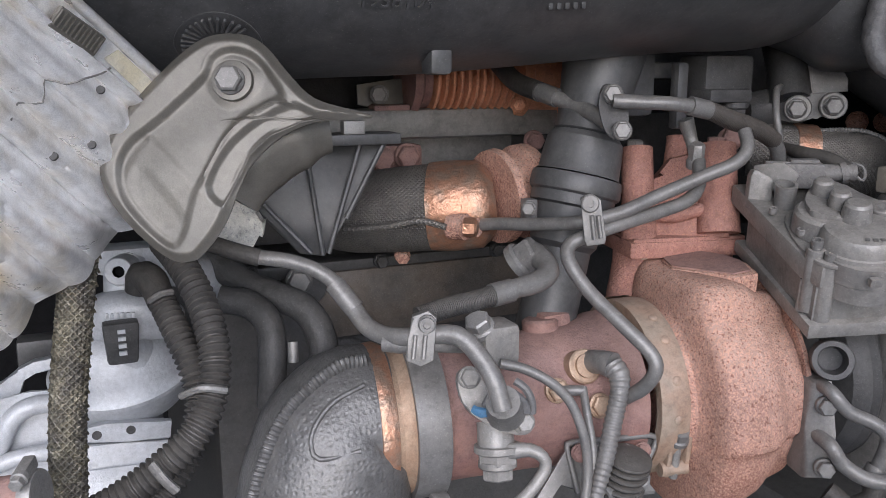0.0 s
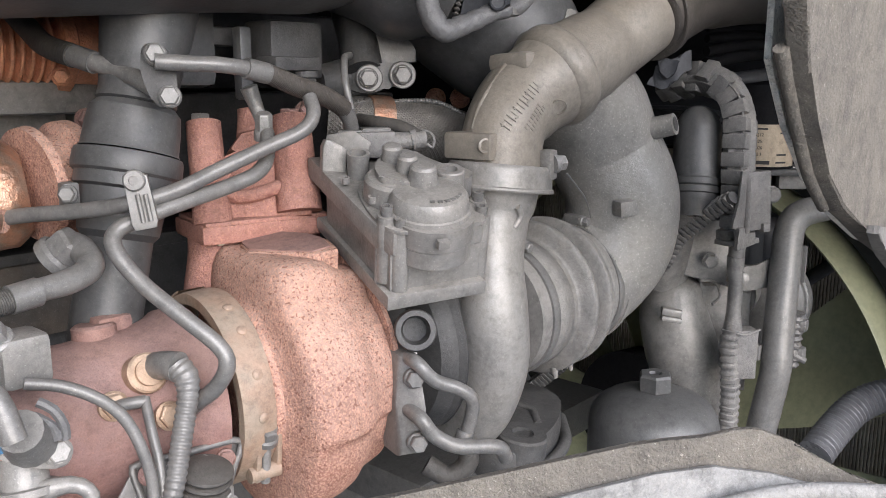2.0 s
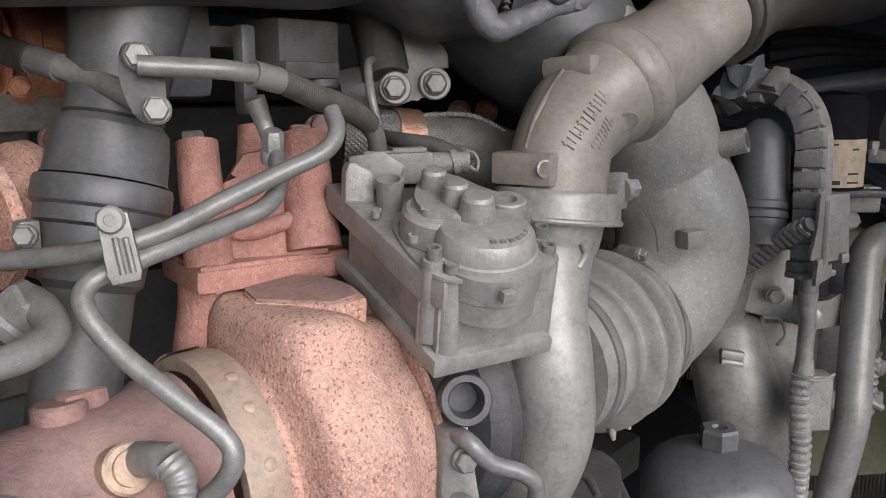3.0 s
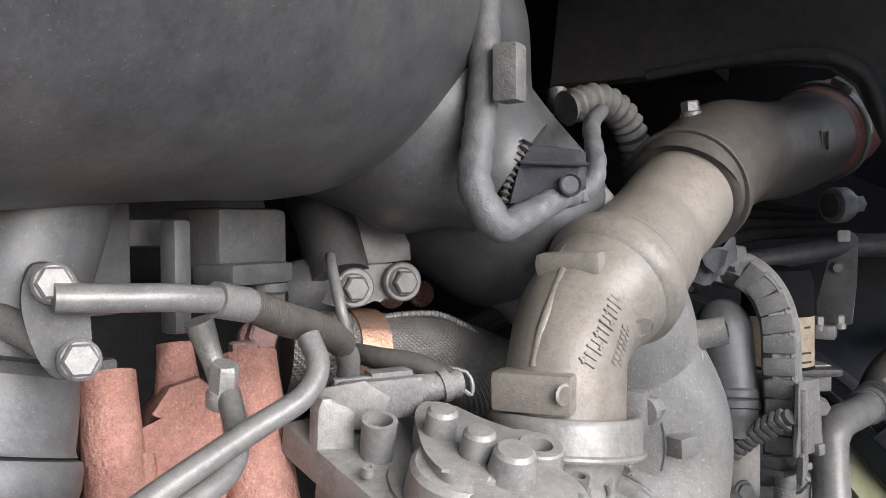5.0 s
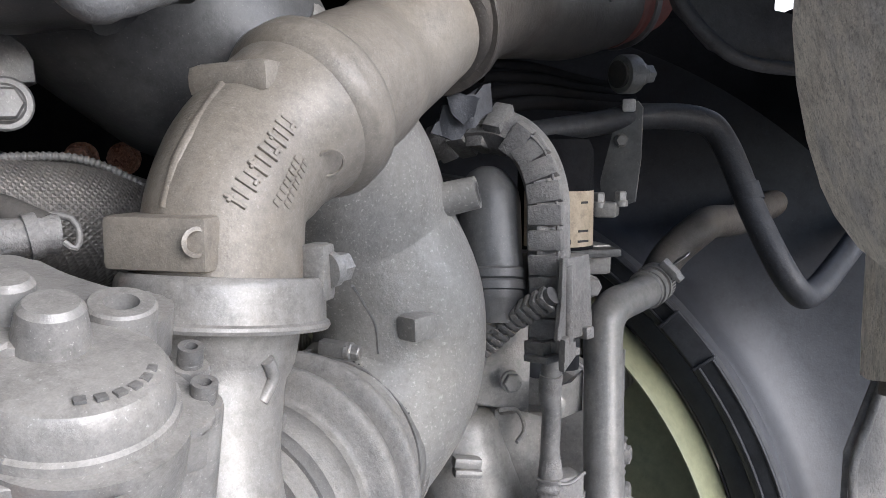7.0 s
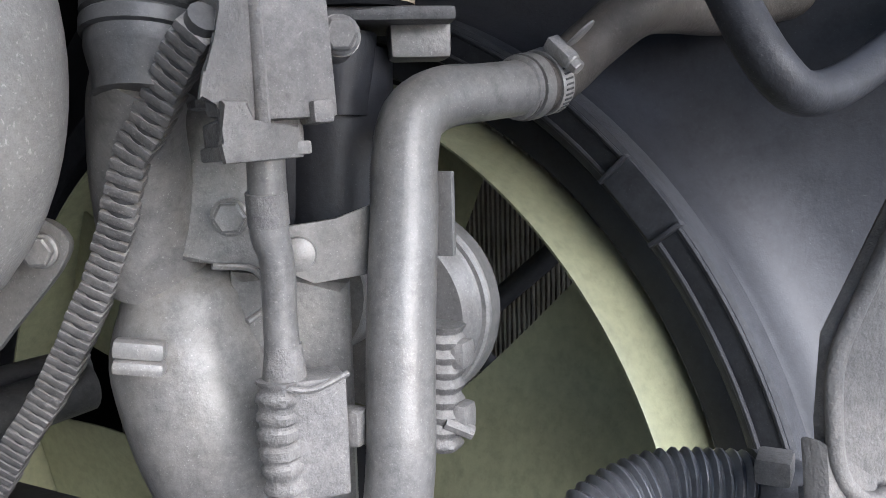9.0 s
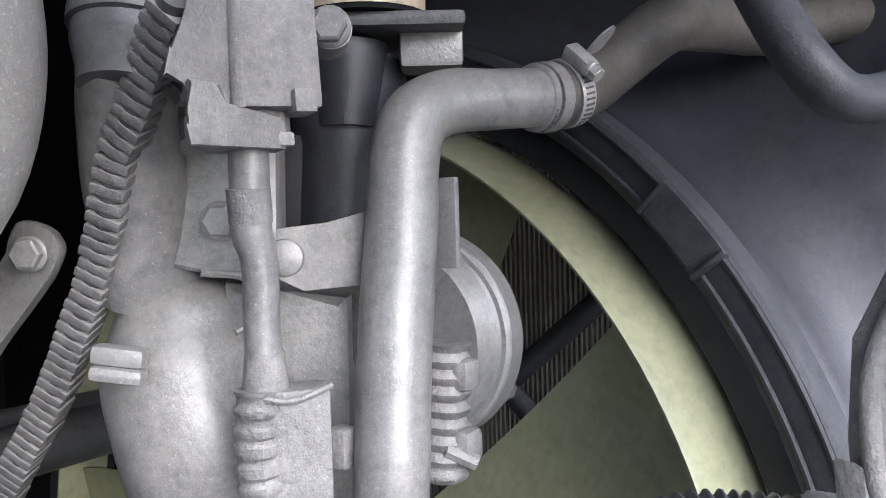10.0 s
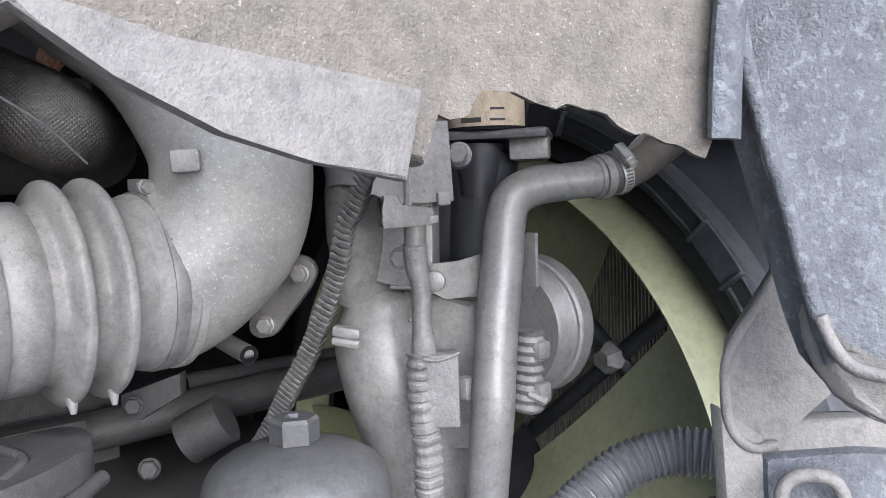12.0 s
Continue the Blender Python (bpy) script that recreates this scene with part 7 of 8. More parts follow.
plate("band_tail", [(1.164, 0.300, 1.341), (1.174, 0.297, 1.344), (1.172, 0.288, 1.351), (1.166, 0.284, 1.354), (1.160, 0.289, 1.349)], 0.0012, BOLT, rhose, curve=True, normal=(0.2, 0.6, 0.8))
h2 = thing("vent_hose", (1.24, 0.27, 1.45), "black rubber vent hose bending down", "hose")
tube("hose", [(1.125, 0.450, 1.462), (1.164, 0.381, 1.474), (1.183, 0.334, 1.482), (1.213, 0.281, 1.479), (1.219, 0.257, 1.456), (1.198, 0.226, 1.385), (1.190, 0.194, 1.326), (1.227, 0.173, 1.311), (1.304, 0.138, 1.337), (1.403, 0.087, 1.392)], [0.0118, 0.0118, 0.0124, 0.0129, 0.0129, 0.0129, 0.0129, 0.0129, 0.0129, 0.0129], BLACK, h2, n=24)
tube("sleeve_band", [(1.207, 0.238, 1.416), (1.203, 0.232, 1.400)], 0.0138, BLACK, h2, n=24)
strap = thing("hanger_strap", (1.19, 0.36, 1.45), "black steel hanger strap with a rubber mount and bolt", "bracket")
plate("strap", [(1.168, 0.353, 1.492), (1.168, 0.346, 1.496), (1.168, 0.336, 1.496), (1.168, 0.331, 1.490), (1.168, 0.332, 1.442), (1.168, 0.336, 1.401), (1.168, 0.346, 1.397), (1.168, 0.369, 1.397), (1.168, 0.370, 1.421), (1.168, 0.361, 1.459)], 0.005, PLASTIC, strap, bevel=0.001, normal=(1, 0, 0))
block("tape_mark", (1.166, 0.344, 1.492), (0.007, 0.012, 0.012), ZINC, strap, bevel=0.002)
hexagon("rivet", (1.167, 0.351, 1.459), (-0.9, -0.3, 0), 0.010, 0.005, PLASTIC, strap)
lathe("sleeve", [(-0.016, 0.012), (-0.016, 0.0185), (-0.014, 0.0195), (0.0, 0.0195), (0.002, 0.0185), (0.002, 0.012)], (1.223, 0.348, 1.526), (0.75, -0.65, 0.05), BOLT, strap, "grey steel sleeve", loop=True, n=40)
lathe("bush", [(-0.02, 0.0135), (0.007, 0.0135), (0.009, 0.0115), (0.009, 0)], (1.223, 0.348, 1.526), (0.75, -0.65, 0.05), RUBBER, strap, "black rubber bush", n=32)
hexagon("mount_bolt", (1.231, 0.341, 1.5265), (0.75, -0.65, 0.05), 0.017, 0.015, BOLT, strap)
blk = thing("latch_block", (1.037, 0.339, 1.395), "small grey fitting with studs", "fitting")
block("body", (1.138, 0.359, 1.395), (0.03, 0.02, 0.014), GREY, blk, bevel=0.003)
hexagon("stud", (1.128, 0.365, 1.399), (0, 0, 1), 0.01, 0.012, GREY, blk)
hexagon("stud", (1.141, 0.347, 1.400), (0, 0, 1), 0.01, 0.012, GREY, blk)

# torn foam and dark cables behind the charge hose
tf = thing("torn_foam_strip", (0.892, 0.426, 1.470), "tattered dark foam strip hanging behind the charge pipe", "foam")
plate("foam", frayed([(0.885, 0.443, 1.460), (0.890, 0.436, 1.477), (0.896, 0.420, 1.486), (0.911, 0.409, 1.493), (0.910, 0.407, 1.478), (0.895, 0.415, 1.462), (0.889, 0.429, 1.457)], 3, 0.005, 0.003), 0.012, BLACK, tf, normal=(0.9, 0.4, 0))
plate("shred", frayed([(0.883, 0.431, 1.481), (0.887, 0.423, 1.488), (0.890, 0.410, 1.483), (0.887, 0.415, 1.468), (0.883, 0.426, 1.468)], 8, 0.004, 0.003), 0.006, BLACK, tf, normal=(0.9, 0.4, 0))
cbn = thing("cable_bundle", (1.155, 0.414, 1.507), "dark cables running forward behind the loom", "cable")
for dy_, r_ in ((0.0, 0.006), (0.014, 0.005), (-0.015, 0.007), (0.026, 0.0045)):
    tube("cable", [Vector((1.055, 0.458, 1.498)) + Vector((0, 0, dy_)), Vector((1.129, 0.430, 1.506)) + Vector((0, 0, dy_ * 0.8)), Vector((1.226, 0.393, 1.505)) + Vector((0, 0, dy_ * 0.6)), Vector((1.334, 0.359, 1.506)) + Vector((0, 0, dy_ * 0.5))], r_, DARK, cbn, n=10)
# filter canister with label
fc = thing("labelled_canister", (1.098, 0.399, 1.397), "dark canister with a cream engine label, on a flange", "canister")
k0 = Vector((1.102, 0.401, 1.374))
lathe("canister", [(-0.012, 0.0352), (-0.010, 0.0352), (-0.0095, 0.034), (0.075, 0.034), (0.085, 0.03), (0.09, 0)], k0, (0.0, 0, 1), DARK, fc, n=40)
lathe("label", [(-0.009, 0.0342), (-0.009, 0.0346), (0.040, 0.0346), (0.040, 0.0342)], k0, (0, 0, 1), PAPER, fc, start=160, sweep_angle=150, n=40)
sdir = Vector((0.815, 0.578, 0)).normalized()
for txt, du, dz, s in (("A312876", -0.010, 0.028, 0.0055), ("825152", -0.010, 0.0205, 0.0055), ("D2086", -0.011, 0.013, 0.0055), ("355 kW", -0.012, 0.0055, 0.0055)):
    th = math.atan2(sdir.y, sdir.x)
    base = k0 - sdir * 0.0352 + Vector((0, 0, dz)) + Vector((sdir.y, -sdir.x, 0)) * du + sdir * 0.0014
    lettering("print", txt, base, Vector((sdir.y, -sdir.x, 0)) - sdir * -0.3, (0, 0, 1), s, INK, fc, deep=0.0001)
for dz, du, wd in ((-0.004, -0.009, 0.018), (0.035, -0.011, 0.014), (-0.004, 0.013, 0.013), (0.005, 0.013, 0.012), (0.030, 0.014, 0.008)):
    block("print_bar", k0 - sdir * 0.0349 + sdir * (0.0006 + 12 * du * du) + Vector((sdir.y, -sdir.x, 0)) * du + Vector((0, 0, dz)), (wd, 0.0006, 0.0042 if du == -0.009 else 0.002), INK, fc, x=Vector((sdir.y, -sdir.x, 0)) + sdir * (du * 28), bevel=0)
block("flange", k0 + Vector((0.01, 0.0, -0.016)), (0.095, 0.075, 0.008), BLOCK, fc, x=(0.578, -0.815, 0), bevel=0.003)
block("flange_foot", (1.126, 0.374, 1.350), (0.034, 0.03, 0.028), GREY, fc, x=(0.578, -0.815, 0), bevel=0.004)
hexagon("bolt", (1.022, 0.356, 1.340), (-0.815, -0.578, 0), 0.0135, 0.008, STEEL, fc)
tube("bolt_boss", [(1.032, 0.367, 1.338), (1.023, 0.357, 1.340)], 0.0098, STEEL, fc, n=20)
tube("column", [(1.115, 0.424, 1.344), (1.111, 0.425, 1.243)], 0.034, SHROUD, fc, n=24)
tube("clear_bowl", [(1.100, 0.411, 1.351), (1.098, 0.411, 1.306)], [0.022, 0.018], SHROUD, fc, n=24)
block("rear_block", (1.104, 0.436, 1.274), (0.11, 0.05, 0.06), SHROUD, fc, x=(0.578, -0.815, 0), bevel=0.006)

# link brackets by the intake elbow
lk = thing("link_bracket", (0.962, 0.522, 1.222), "grey link plate with two flanged bolts", "bracket")
plate("link", [(0.966, 0.509, 1.260), (0.973, 0.490, 1.254), (0.973, 0.489, 1.239), (0.966, 0.524, 1.203), (0.963, 0.544, 1.186), (0.955, 0.564, 1.187), (0.956, 0.564, 1.205), (0.965, 0.526, 1.233)], 0.01, GREY, lk, bevel=0.002, curve=True, normal=(0.8, 0.58, 0))
hexagon("bolt", (0.965, 0.496, 1.245), (-0.815, -0.578, 0), 0.013, 0.007, GREY, lk)
hexagon("bolt", (0.958, 0.544, 1.197), (-0.815, -0.578, 0), 0.013, 0.007, GREY, lk)
te = thing("drain_tube", (0.940, 0.550, 1.174), "short grey drain tube end", "pipe")
tube("tube", [(0.944, 0.602, 1.180), (0.937, 0.539, 1.174)], 0.0085, GREY, te, n=18)
# tube mouth in near-black, its inner shade put into the colour
lathe("bore", [(0, 0.0085), (0.001, 0.005), (-0.003, 0.0045), (-0.003, 0)], (0.937, 0.539, 1.174), Vector((0.937, 0.539, 1.174)) - Vector((0.944, 0.602, 1.180)), DARK, te, n=18)

# oil filter cap
of = thing("oil_filter_cap", (0.911, 0.434, 1.116), "dusty black domed oil filter cap with a hexagon", "filter")
fo = Vector((0.909, 0.428, 1.137))
lathe("cap", [(-0.16, 0.072), (-0.055, 0.072), (-0.046, 0.0715), (-0.036, 0.069), (-0.027, 0.063), (-0.020, 0.053), (-0.015, 0.04), (-0.011, 0.024), (-0.010, 0)], fo, (0, 0, 1), PLASTIC, of, n=48)
lathe("hex", [(-0.010, 0.019), (0.006, 0.019), (0.009, 0.017), (0.009, 0.008), (0.006, 0.006), (0.006, 0)], fo, (0, 0, 1), PLASTIC, of, n=6, angle=20)

# lower background behind the filter
low = thing("lower_brackets", (0.954, 0.745, 1.064), "dark grey brackets and pipes low on the block", "bracket")
tube("rail", [(0.865, 0.828, 1.056), (1.001, 0.771, 1.075), (1.179, 0.743, 1.086)], 0.022, BLOCK, low, n=18)
tube("lower_pipe", [(1.015, 0.827, 1.083), (1.209, 0.784, 1.090)], 0.02, BLOCK, low, n=18)
plate("flange", [(0.879, 0.685, 1.126), (0.923, 0.645, 1.146), (0.922, 0.644, 1.124), (0.892, 0.670, 1.101), (0.879, 0.683, 1.104)], 0.02, BLOCK, low, bevel=0.004)
hexagon("bolt", (0.884, 0.665, 1.118), (-0.5, -0.8, 0.1), 0.014, 0.008, BLOCK, low)
block("angle", (0.822, 0.800, 1.060), (0.12, 0.04, 0.05), BLOCK, low, bevel=0.005)
hexagon("bolt", (0.822, 0.745, 1.052), (-0.5, -0.8, 0.1), 0.014, 0.006, BLOCK, low)
hexagon("bolt", (0.895, 0.663, 1.055), (-0.5, -0.8, 0.1), 0.016, 0.01, BLOCK, low)
block("base", (0.927, 0.764, 0.992), (0.4, 0.3, 0.05), BLOCK, low, bevel=0.008)
tube("knob", [(0.945, 0.686, 1.066), (0.976, 0.659, 1.088)], 0.026, BLOCK, low, n=20)

# pulley and wing fittings
pul = thing("belt_pulley", (1.138, 0.384, 1.188), "grooved grey belt pulley behind the pipe", "pulley")
pa = Vector((1, 0.1, 0)).normalized()
pc = Vector((1.152, 0.416, 1.183))
prof = [(-0.02, 0.03), (-0.02, 0.058)]
for k in range(7):
    prof += [(-0.018 + k * 0.0035, 0.060), (-0.0165 + k * 0.0035, 0.0585)]
prof += [(0.0075, 0.062), (0.010, 0.066), (0.024, 0.067), (0.028, 0.062), (0.028, 0)]
lathe("pulley", prof, pc, pa, STEEL, pul, n=64)
lathe("bright_ring", [(0.0065, 0.0605), (0.0065, 0.0635), (0.0095, 0.065), (0.0095, 0.0605)], pc, pa, BOLT, pul, n=64)
wf = thing("clip_fittings", (1.075, 0.333, 1.166), "dusty grey plug fittings behind the pipe", "fitting")
tube("body", [(1.082, 0.342, 1.196), (1.081, 0.343, 1.164), (1.079, 0.344, 1.129)], [(0.010, 0.012)] * 3, CONDUIT, wf, n=12, rib=0.001, pitch=0.008, square=0.3)
block("wing", (1.083, 0.331, 1.181), (0.016, 0.012, 0.016), CONDUIT, wf, bevel=0.005)
block("wing", (1.083, 0.331, 1.146), (0.016, 0.012, 0.018), CONDUIT, wf, bevel=0.005)
tube("pin", [(1.073, 0.336, 1.146), (1.081, 0.324, 1.139)], 0.004, CONDUIT, wf, n=8)

# ---- fan, shroud, radiator ----
FC, FR = Vector((1.328, 0.6545, 0.9194)), 0.4300
FA = Vector((1, -0.11, -0.075)).normalized()
fs, fu, fa = axes(FA)


def on_fan(deg, r, along):
    return FC + FA * along + (fu * math.cos(radians(deg)) + fs * math.sin(radians(deg))) * r


fan = thing("cooling_fan", FC, "pale green plastic ring fan at rest", "fan")
lathe("ring", [(-0.048, 0.4215), (-0.049, 0.4235), (-0.047, 0.4250), (-0.036, 0.4262), (-0.016, 0.4305), (-0.002, 0.4345), (0.004, 0.4370), (0.020, 0.4375), (0.020, 0.4330), (-0.004, 0.4290), (-0.030, 0.4235)], FC, FA, FAN, fan, n=160, loop=True)
lathe("hub", [(-0.05, 0.05), (-0.05, 0.1), (0.04, 0.1), (0.04, 0)], FC, FA, DARK, fan, n=40)
for k in range(9):
    th = 40 * k + 10
    verts, faces = [], []
    for j in range(9):
        r = 0.1 + (FR - 0.104) * j / 8
        for i in range(7):
            c = (i / 6 - 0.5)
            deg = th + math.degrees(c * (0.56 - 0.12 * j / 8) + 0.15 * j / 8)
            xx = c * (0.05 - 0.015 * j / 8) + 0.008 * math.cos(c * 3)
            for e in (0, 0.003):
                verts.append(on_fan(deg, r, xx + e))
    for j in range(8):
        for i in range(6):
            o = (j * 7 + i) * 2
            q = (o, o + 2, o + 16, o + 14)
            faces.append(q)
            faces.append(tuple(x + 1 for x in reversed(q)))
    finish("blade", verts, faces, FAN, fan)
shr = thing("fan_shroud", FC + Vector((0.08, 0, 0)), "black moulded fan shroud with a rubber seal band", "shroud")
lathe("shroud", [(0.010, 0.4420), (0.006, 0.4440), (0.004, 0.4600), (0.006, 0.4690), (0.004, 0.4710), (0.004, 0.5060), (0.012, 0.5110), (0.030, 0.5150), (0.048, 0.5320), (0.066, 0.5700), (0.082, 0.6300), (0.092, 0.7200), (0.098, 0.7200), (0.090, 0.6300), (0.074, 0.5700), (0.056, 0.5300), (0.040, 0.4500)], FC, FA, SHROUD, shr, n=160, loop=True)
lathe("seal_band", [(0.004, 0.4705), (-0.012, 0.4712), (-0.016, 0.4730), (-0.018, 0.4760), (-0.021, 0.5010), (-0.019, 0.5045), (-0.012, 0.5062), (0.005, 0.5070)], FC, FA, BLACK, shr, n=160, loop=True)
tube("bead", [on_fan(d, 0.4800, -0.0185) for d in range(-100, 31, 3)], 0.0022, BLACK, shr, n=8, step=0.02)
tube("bead", [on_fan(d, 0.4985, -0.0205) for d in range(-100, 31, 3)], 0.0022, BLACK, shr, n=8, step=0.02)
for a0 in (-52.2, -19.0, -85.0):
    ring_pts = [on_fan(a_, r_, -0.018) for r_, span in ((0.4770, range(8)), (0.5025, range(7, -1, -1))) for a_ in [a0 + k for k in span]]
    plate("strap_lug", ring_pts, 0.006, BLACK, shr, bevel=0.0015, normal=-FA)
    for a_ in (a0, a0 + 7.0):
        block("lug_end", on_fan(a_, 0.4895, -0.024), (0.010, 0.0035, 0.028), BLACK, shr, x=FA, z=on_fan(a_, 1.0, 0) - FC, bevel=0.0012)
rad = thing("radiator", (1.47, 0.65, 0.95), "dark radiator core with fine upright fins", "radiator")
block("core", (1.50, 0.65, 0.92), (0.05, 0.8, 0.84), FIN, rad, bevel=0.003)
v, f = [], []
for k in range(150):
    y0 = 0.255 + k * 0.0053
    o = len(v)
    for dx, dy in ((0, 0), (0.006, 0), (0.006, 0.0018), (0, 0.0018)):
        v += [(1.468 + dx, y0 + dy, 0.5), (1.468 + dx, y0 + dy, 1.335)]
    f += [(o, o + 1, o + 7, o + 6), (o + 2, o + 3, o + 1, o), (o + 4, o + 5, o + 7, o + 6)[::-1]]
fins = finish("fin_pack", v, f, FIN, rad)
fins["kind"] = "stuff"
brace = thing("radiator_brace", (1.450, 0.519, 1.092), "black crossed tie rods in front of the radiator", "brace")
tube("rod", [(1.450, 0.315, 1.262), (1.450, 0.708, 0.926)], (0.011), BLACK, brace, n=14)
tube("rod", [(1.450, 0.728, 1.289), (1.450, 0.406, 0.986)], (0.011), BLACK, brace, n=14)
bolt_at = Vector((1.450, 0.519, 1.092))
lathe("cross_clamp", [(-0.03, 0), (-0.03, 0.012), (-0.02, 0.02), (-0.006, 0.022), (0.006, 0.02)], bolt_at, (1, 0, 0), BOLT, brace, n=6)

# corrugated loom and bracket low at the front
gl = thing("corrugated_loom", (1.13, 0.25, 1.11), "shiny dusty grey corrugated cable loom", "conduit")
tube("loom", [(1.030, 0.288, 1.050), (1.073, 0.278, 1.075), (1.105, 0.264, 1.094), (1.131, 0.240, 1.104), (1.147, 0.211, 1.104), (1.160, 0.185, 1.100)], 0.018, GLOSS, gl, n=22, rib=0.0016, pitch=0.0058, step=0.001)
tube("end_sleeve", [(1.155, 0.197, 1.102), (1.161, 0.184, 1.099), (1.165, 0.173, 1.095)], 0.0205, BLACK, gl, n=22)
block("clip", (1.144, 0.182, 1.120), (0.022, 0.018, 0.014), CONDUIT, gl, "grey plastic clip", bevel=0.003)
rbk = thing("step_bracket", (1.089, 0.139, 1.203), "dusty grey rounded steel step bracket", "bracket")
plate("sheet", [(1.098, 0.125, 1.283), (1.089, 0.131, 1.266), (1.059, 0.154, 1.212), (1.054, 0.155, 1.178), (1.054, 0.153, 1.153), (1.064, 0.142, 1.143), (1.077, 0.130, 1.148), (1.106, 0.106, 1.179), (1.130, 0.088, 1.225), (1.145, 0.080, 1.281)], 0.006, LIP, rbk, bevel=0.002, normal=(0.4, 0.9, 0))
plate("post", [(1.047, 0.154, 1.172), (1.066, 0.135, 1.153), (1.062, 0.131, 1.086), (1.045, 0.147, 1.087)], 0.012, LIP, rbk, "pale dusty flat post", bevel=0.003, normal=(0.4, 0.9, 0))
plate("ledge", [(1.074, 0.139, 1.140), (1.089, 0.128, 1.160), (1.122, 0.090, 1.160), (1.150, 0.049, 1.155), (1.149, 0.048, 1.135), (1.116, 0.093, 1.137), (1.077, 0.135, 1.133)], 0.02, LIP, rbk, "pale dusty ledge", bevel=0.004, normal=(0.4, 0.9, 0))
plate("step_pad", [(1.066, 0.133, 1.139), (1.105, 0.090, 1.143), (1.118, 0.070, 1.142), (1.108, 0.067, 1.083), (1.058, 0.128, 1.081)], 0.04, PANEL, rbk, "blue-grey moulded pad", bevel=0.008, normal=(0.4, 0.9, 0))
tube("raised_rim", [(1.050, 0.117, 1.105), (1.052, 0.117, 1.125), (1.057, 0.113, 1.133), (1.064, 0.106, 1.135), (1.074, 0.097, 1.132), (1.079, 0.092, 1.123), (1.080, 0.089, 1.104)], 0.0045, LIP, rbk, n=12)
tube("rolled_rim", [(1.089, 0.126, 1.275), (1.072, 0.138, 1.242), (1.054, 0.151, 1.207), (1.050, 0.152, 1.183), (1.051, 0.149, 1.159), (1.059, 0.140, 1.146), (1.071, 0.129, 1.147)], 0.0035, LIP, rbk, n=10)
sp_ = thing("side_panel", (1.012, 0.084, 1.310), "blue-grey dusty moulded side panel", "panel")
plate("sheet", [(0.999, 0.123, 1.429), (1.001, 0.116, 1.380), (1.005, 0.107, 1.338), (1.003, 0.089, 1.283), (1.009, 0.080, 1.241), (1.012, 0.075, 1.217), (1.009, 0.062, 1.205), (1.040, 0.019, 1.197), (1.067, 0.030, 1.420)], 0.02, PANEL, sp_, bevel=0.008, normal=(0.3, 0.95, 0))

plate("lower_flap", [(1.001, 0.077, 1.248), (1.005, 0.072, 1.235), (1.005, 0.061, 1.225), (1.014, 0.046, 1.221), (1.030, 0.017, 1.216), (1.027, 0.016, 1.180), (1.010, 0.046, 1.192), (1.010, 0.061, 1.198), (1.005, 0.070, 1.213), (1.001, 0.075, 1.231)], 0.012, LIP, sp_, "beige folded lower flap", bevel=0.005, normal=(0.3, 0.95, 0))
tube("fold_crease", [(0.995, 0.071, 1.244), (0.998, 0.064, 1.227), (0.998, 0.053, 1.218), (1.008, 0.030, 1.214)], 0.0035, LIP, sp_, n=12)
tube("front_edge", [(0.993, 0.117, 1.427), (0.995, 0.110, 1.379), (0.999, 0.101, 1.337), (0.997, 0.084, 1.284), (1.002, 0.075, 1.242), (1.005, 0.068, 1.219)], 0.0045, PANEL, sp_, n=10)

# wheel arch liner at the top, with the round cutout for the charge hose
wa = thing("arch_liner", (1.181, 0.379, 1.720), "black moulded arch liner with a rounded cutout", "panel")
plate("upper_sheet", [(1.100, 0.627, 1.814), (1.091, 0.640, 1.661), (1.103, 0.531, 1.665), (1.090, 0.449, 1.669), (1.081, 0.384, 1.668), (1.074, 0.343, 1.659), (1.081, 0.319, 1.640), (1.083, 0.307, 1.604), (1.085, 0.294, 1.568), (1.094, 0.265, 1.535), (1.105, 0.231, 1.522), (1.126, 0.169, 1.516), (1.150, 0.102, 1.517), (1.152, 0.102, 1.547), (1.125, 0.179, 1.550), (1.109, 0.225, 1.561), (1.112, 0.228, 1.619), (1.106, 0.252, 1.670), (1.107, 0.268, 1.771)], 0.03, LINER, wa, bevel=0.004, normal=(0.94, 0.33, 0))
tube("lip", [(1.098, 0.530, 1.666), (1.085, 0.448, 1.670), (1.076, 0.383, 1.668), (1.068, 0.343, 1.659), (1.076, 0.318, 1.639), (1.078, 0.305, 1.603), (1.081, 0.293, 1.568), (1.089, 0.264, 1.534), (1.099, 0.232, 1.519), (1.121, 0.170, 1.514)], 0.006, LINER, wa, n=10)
plate("upper_flap", [(1.329, 0.240, 1.775), (1.373, 0.115, 1.775), (1.367, 0.114, 1.678), (1.346, 0.175, 1.678), (1.330, 0.220, 1.673)], 0.01, PANEL, wa)
plate("rear_strut", [(1.495, 0.228, 1.828), (1.505, 0.200, 1.828), (1.516, 0.138, 1.642), (1.512, 0.144, 1.608), (1.495, 0.190, 1.601), (1.497, 0.190, 1.623), (1.507, 0.162, 1.634)], 0.01, DARK, wa)
bar = thing("cab_cross_beam", (1.3, 0.9, 1.8), "dark cross beam above the engine bay", "beam")
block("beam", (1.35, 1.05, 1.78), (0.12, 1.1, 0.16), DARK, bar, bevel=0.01)

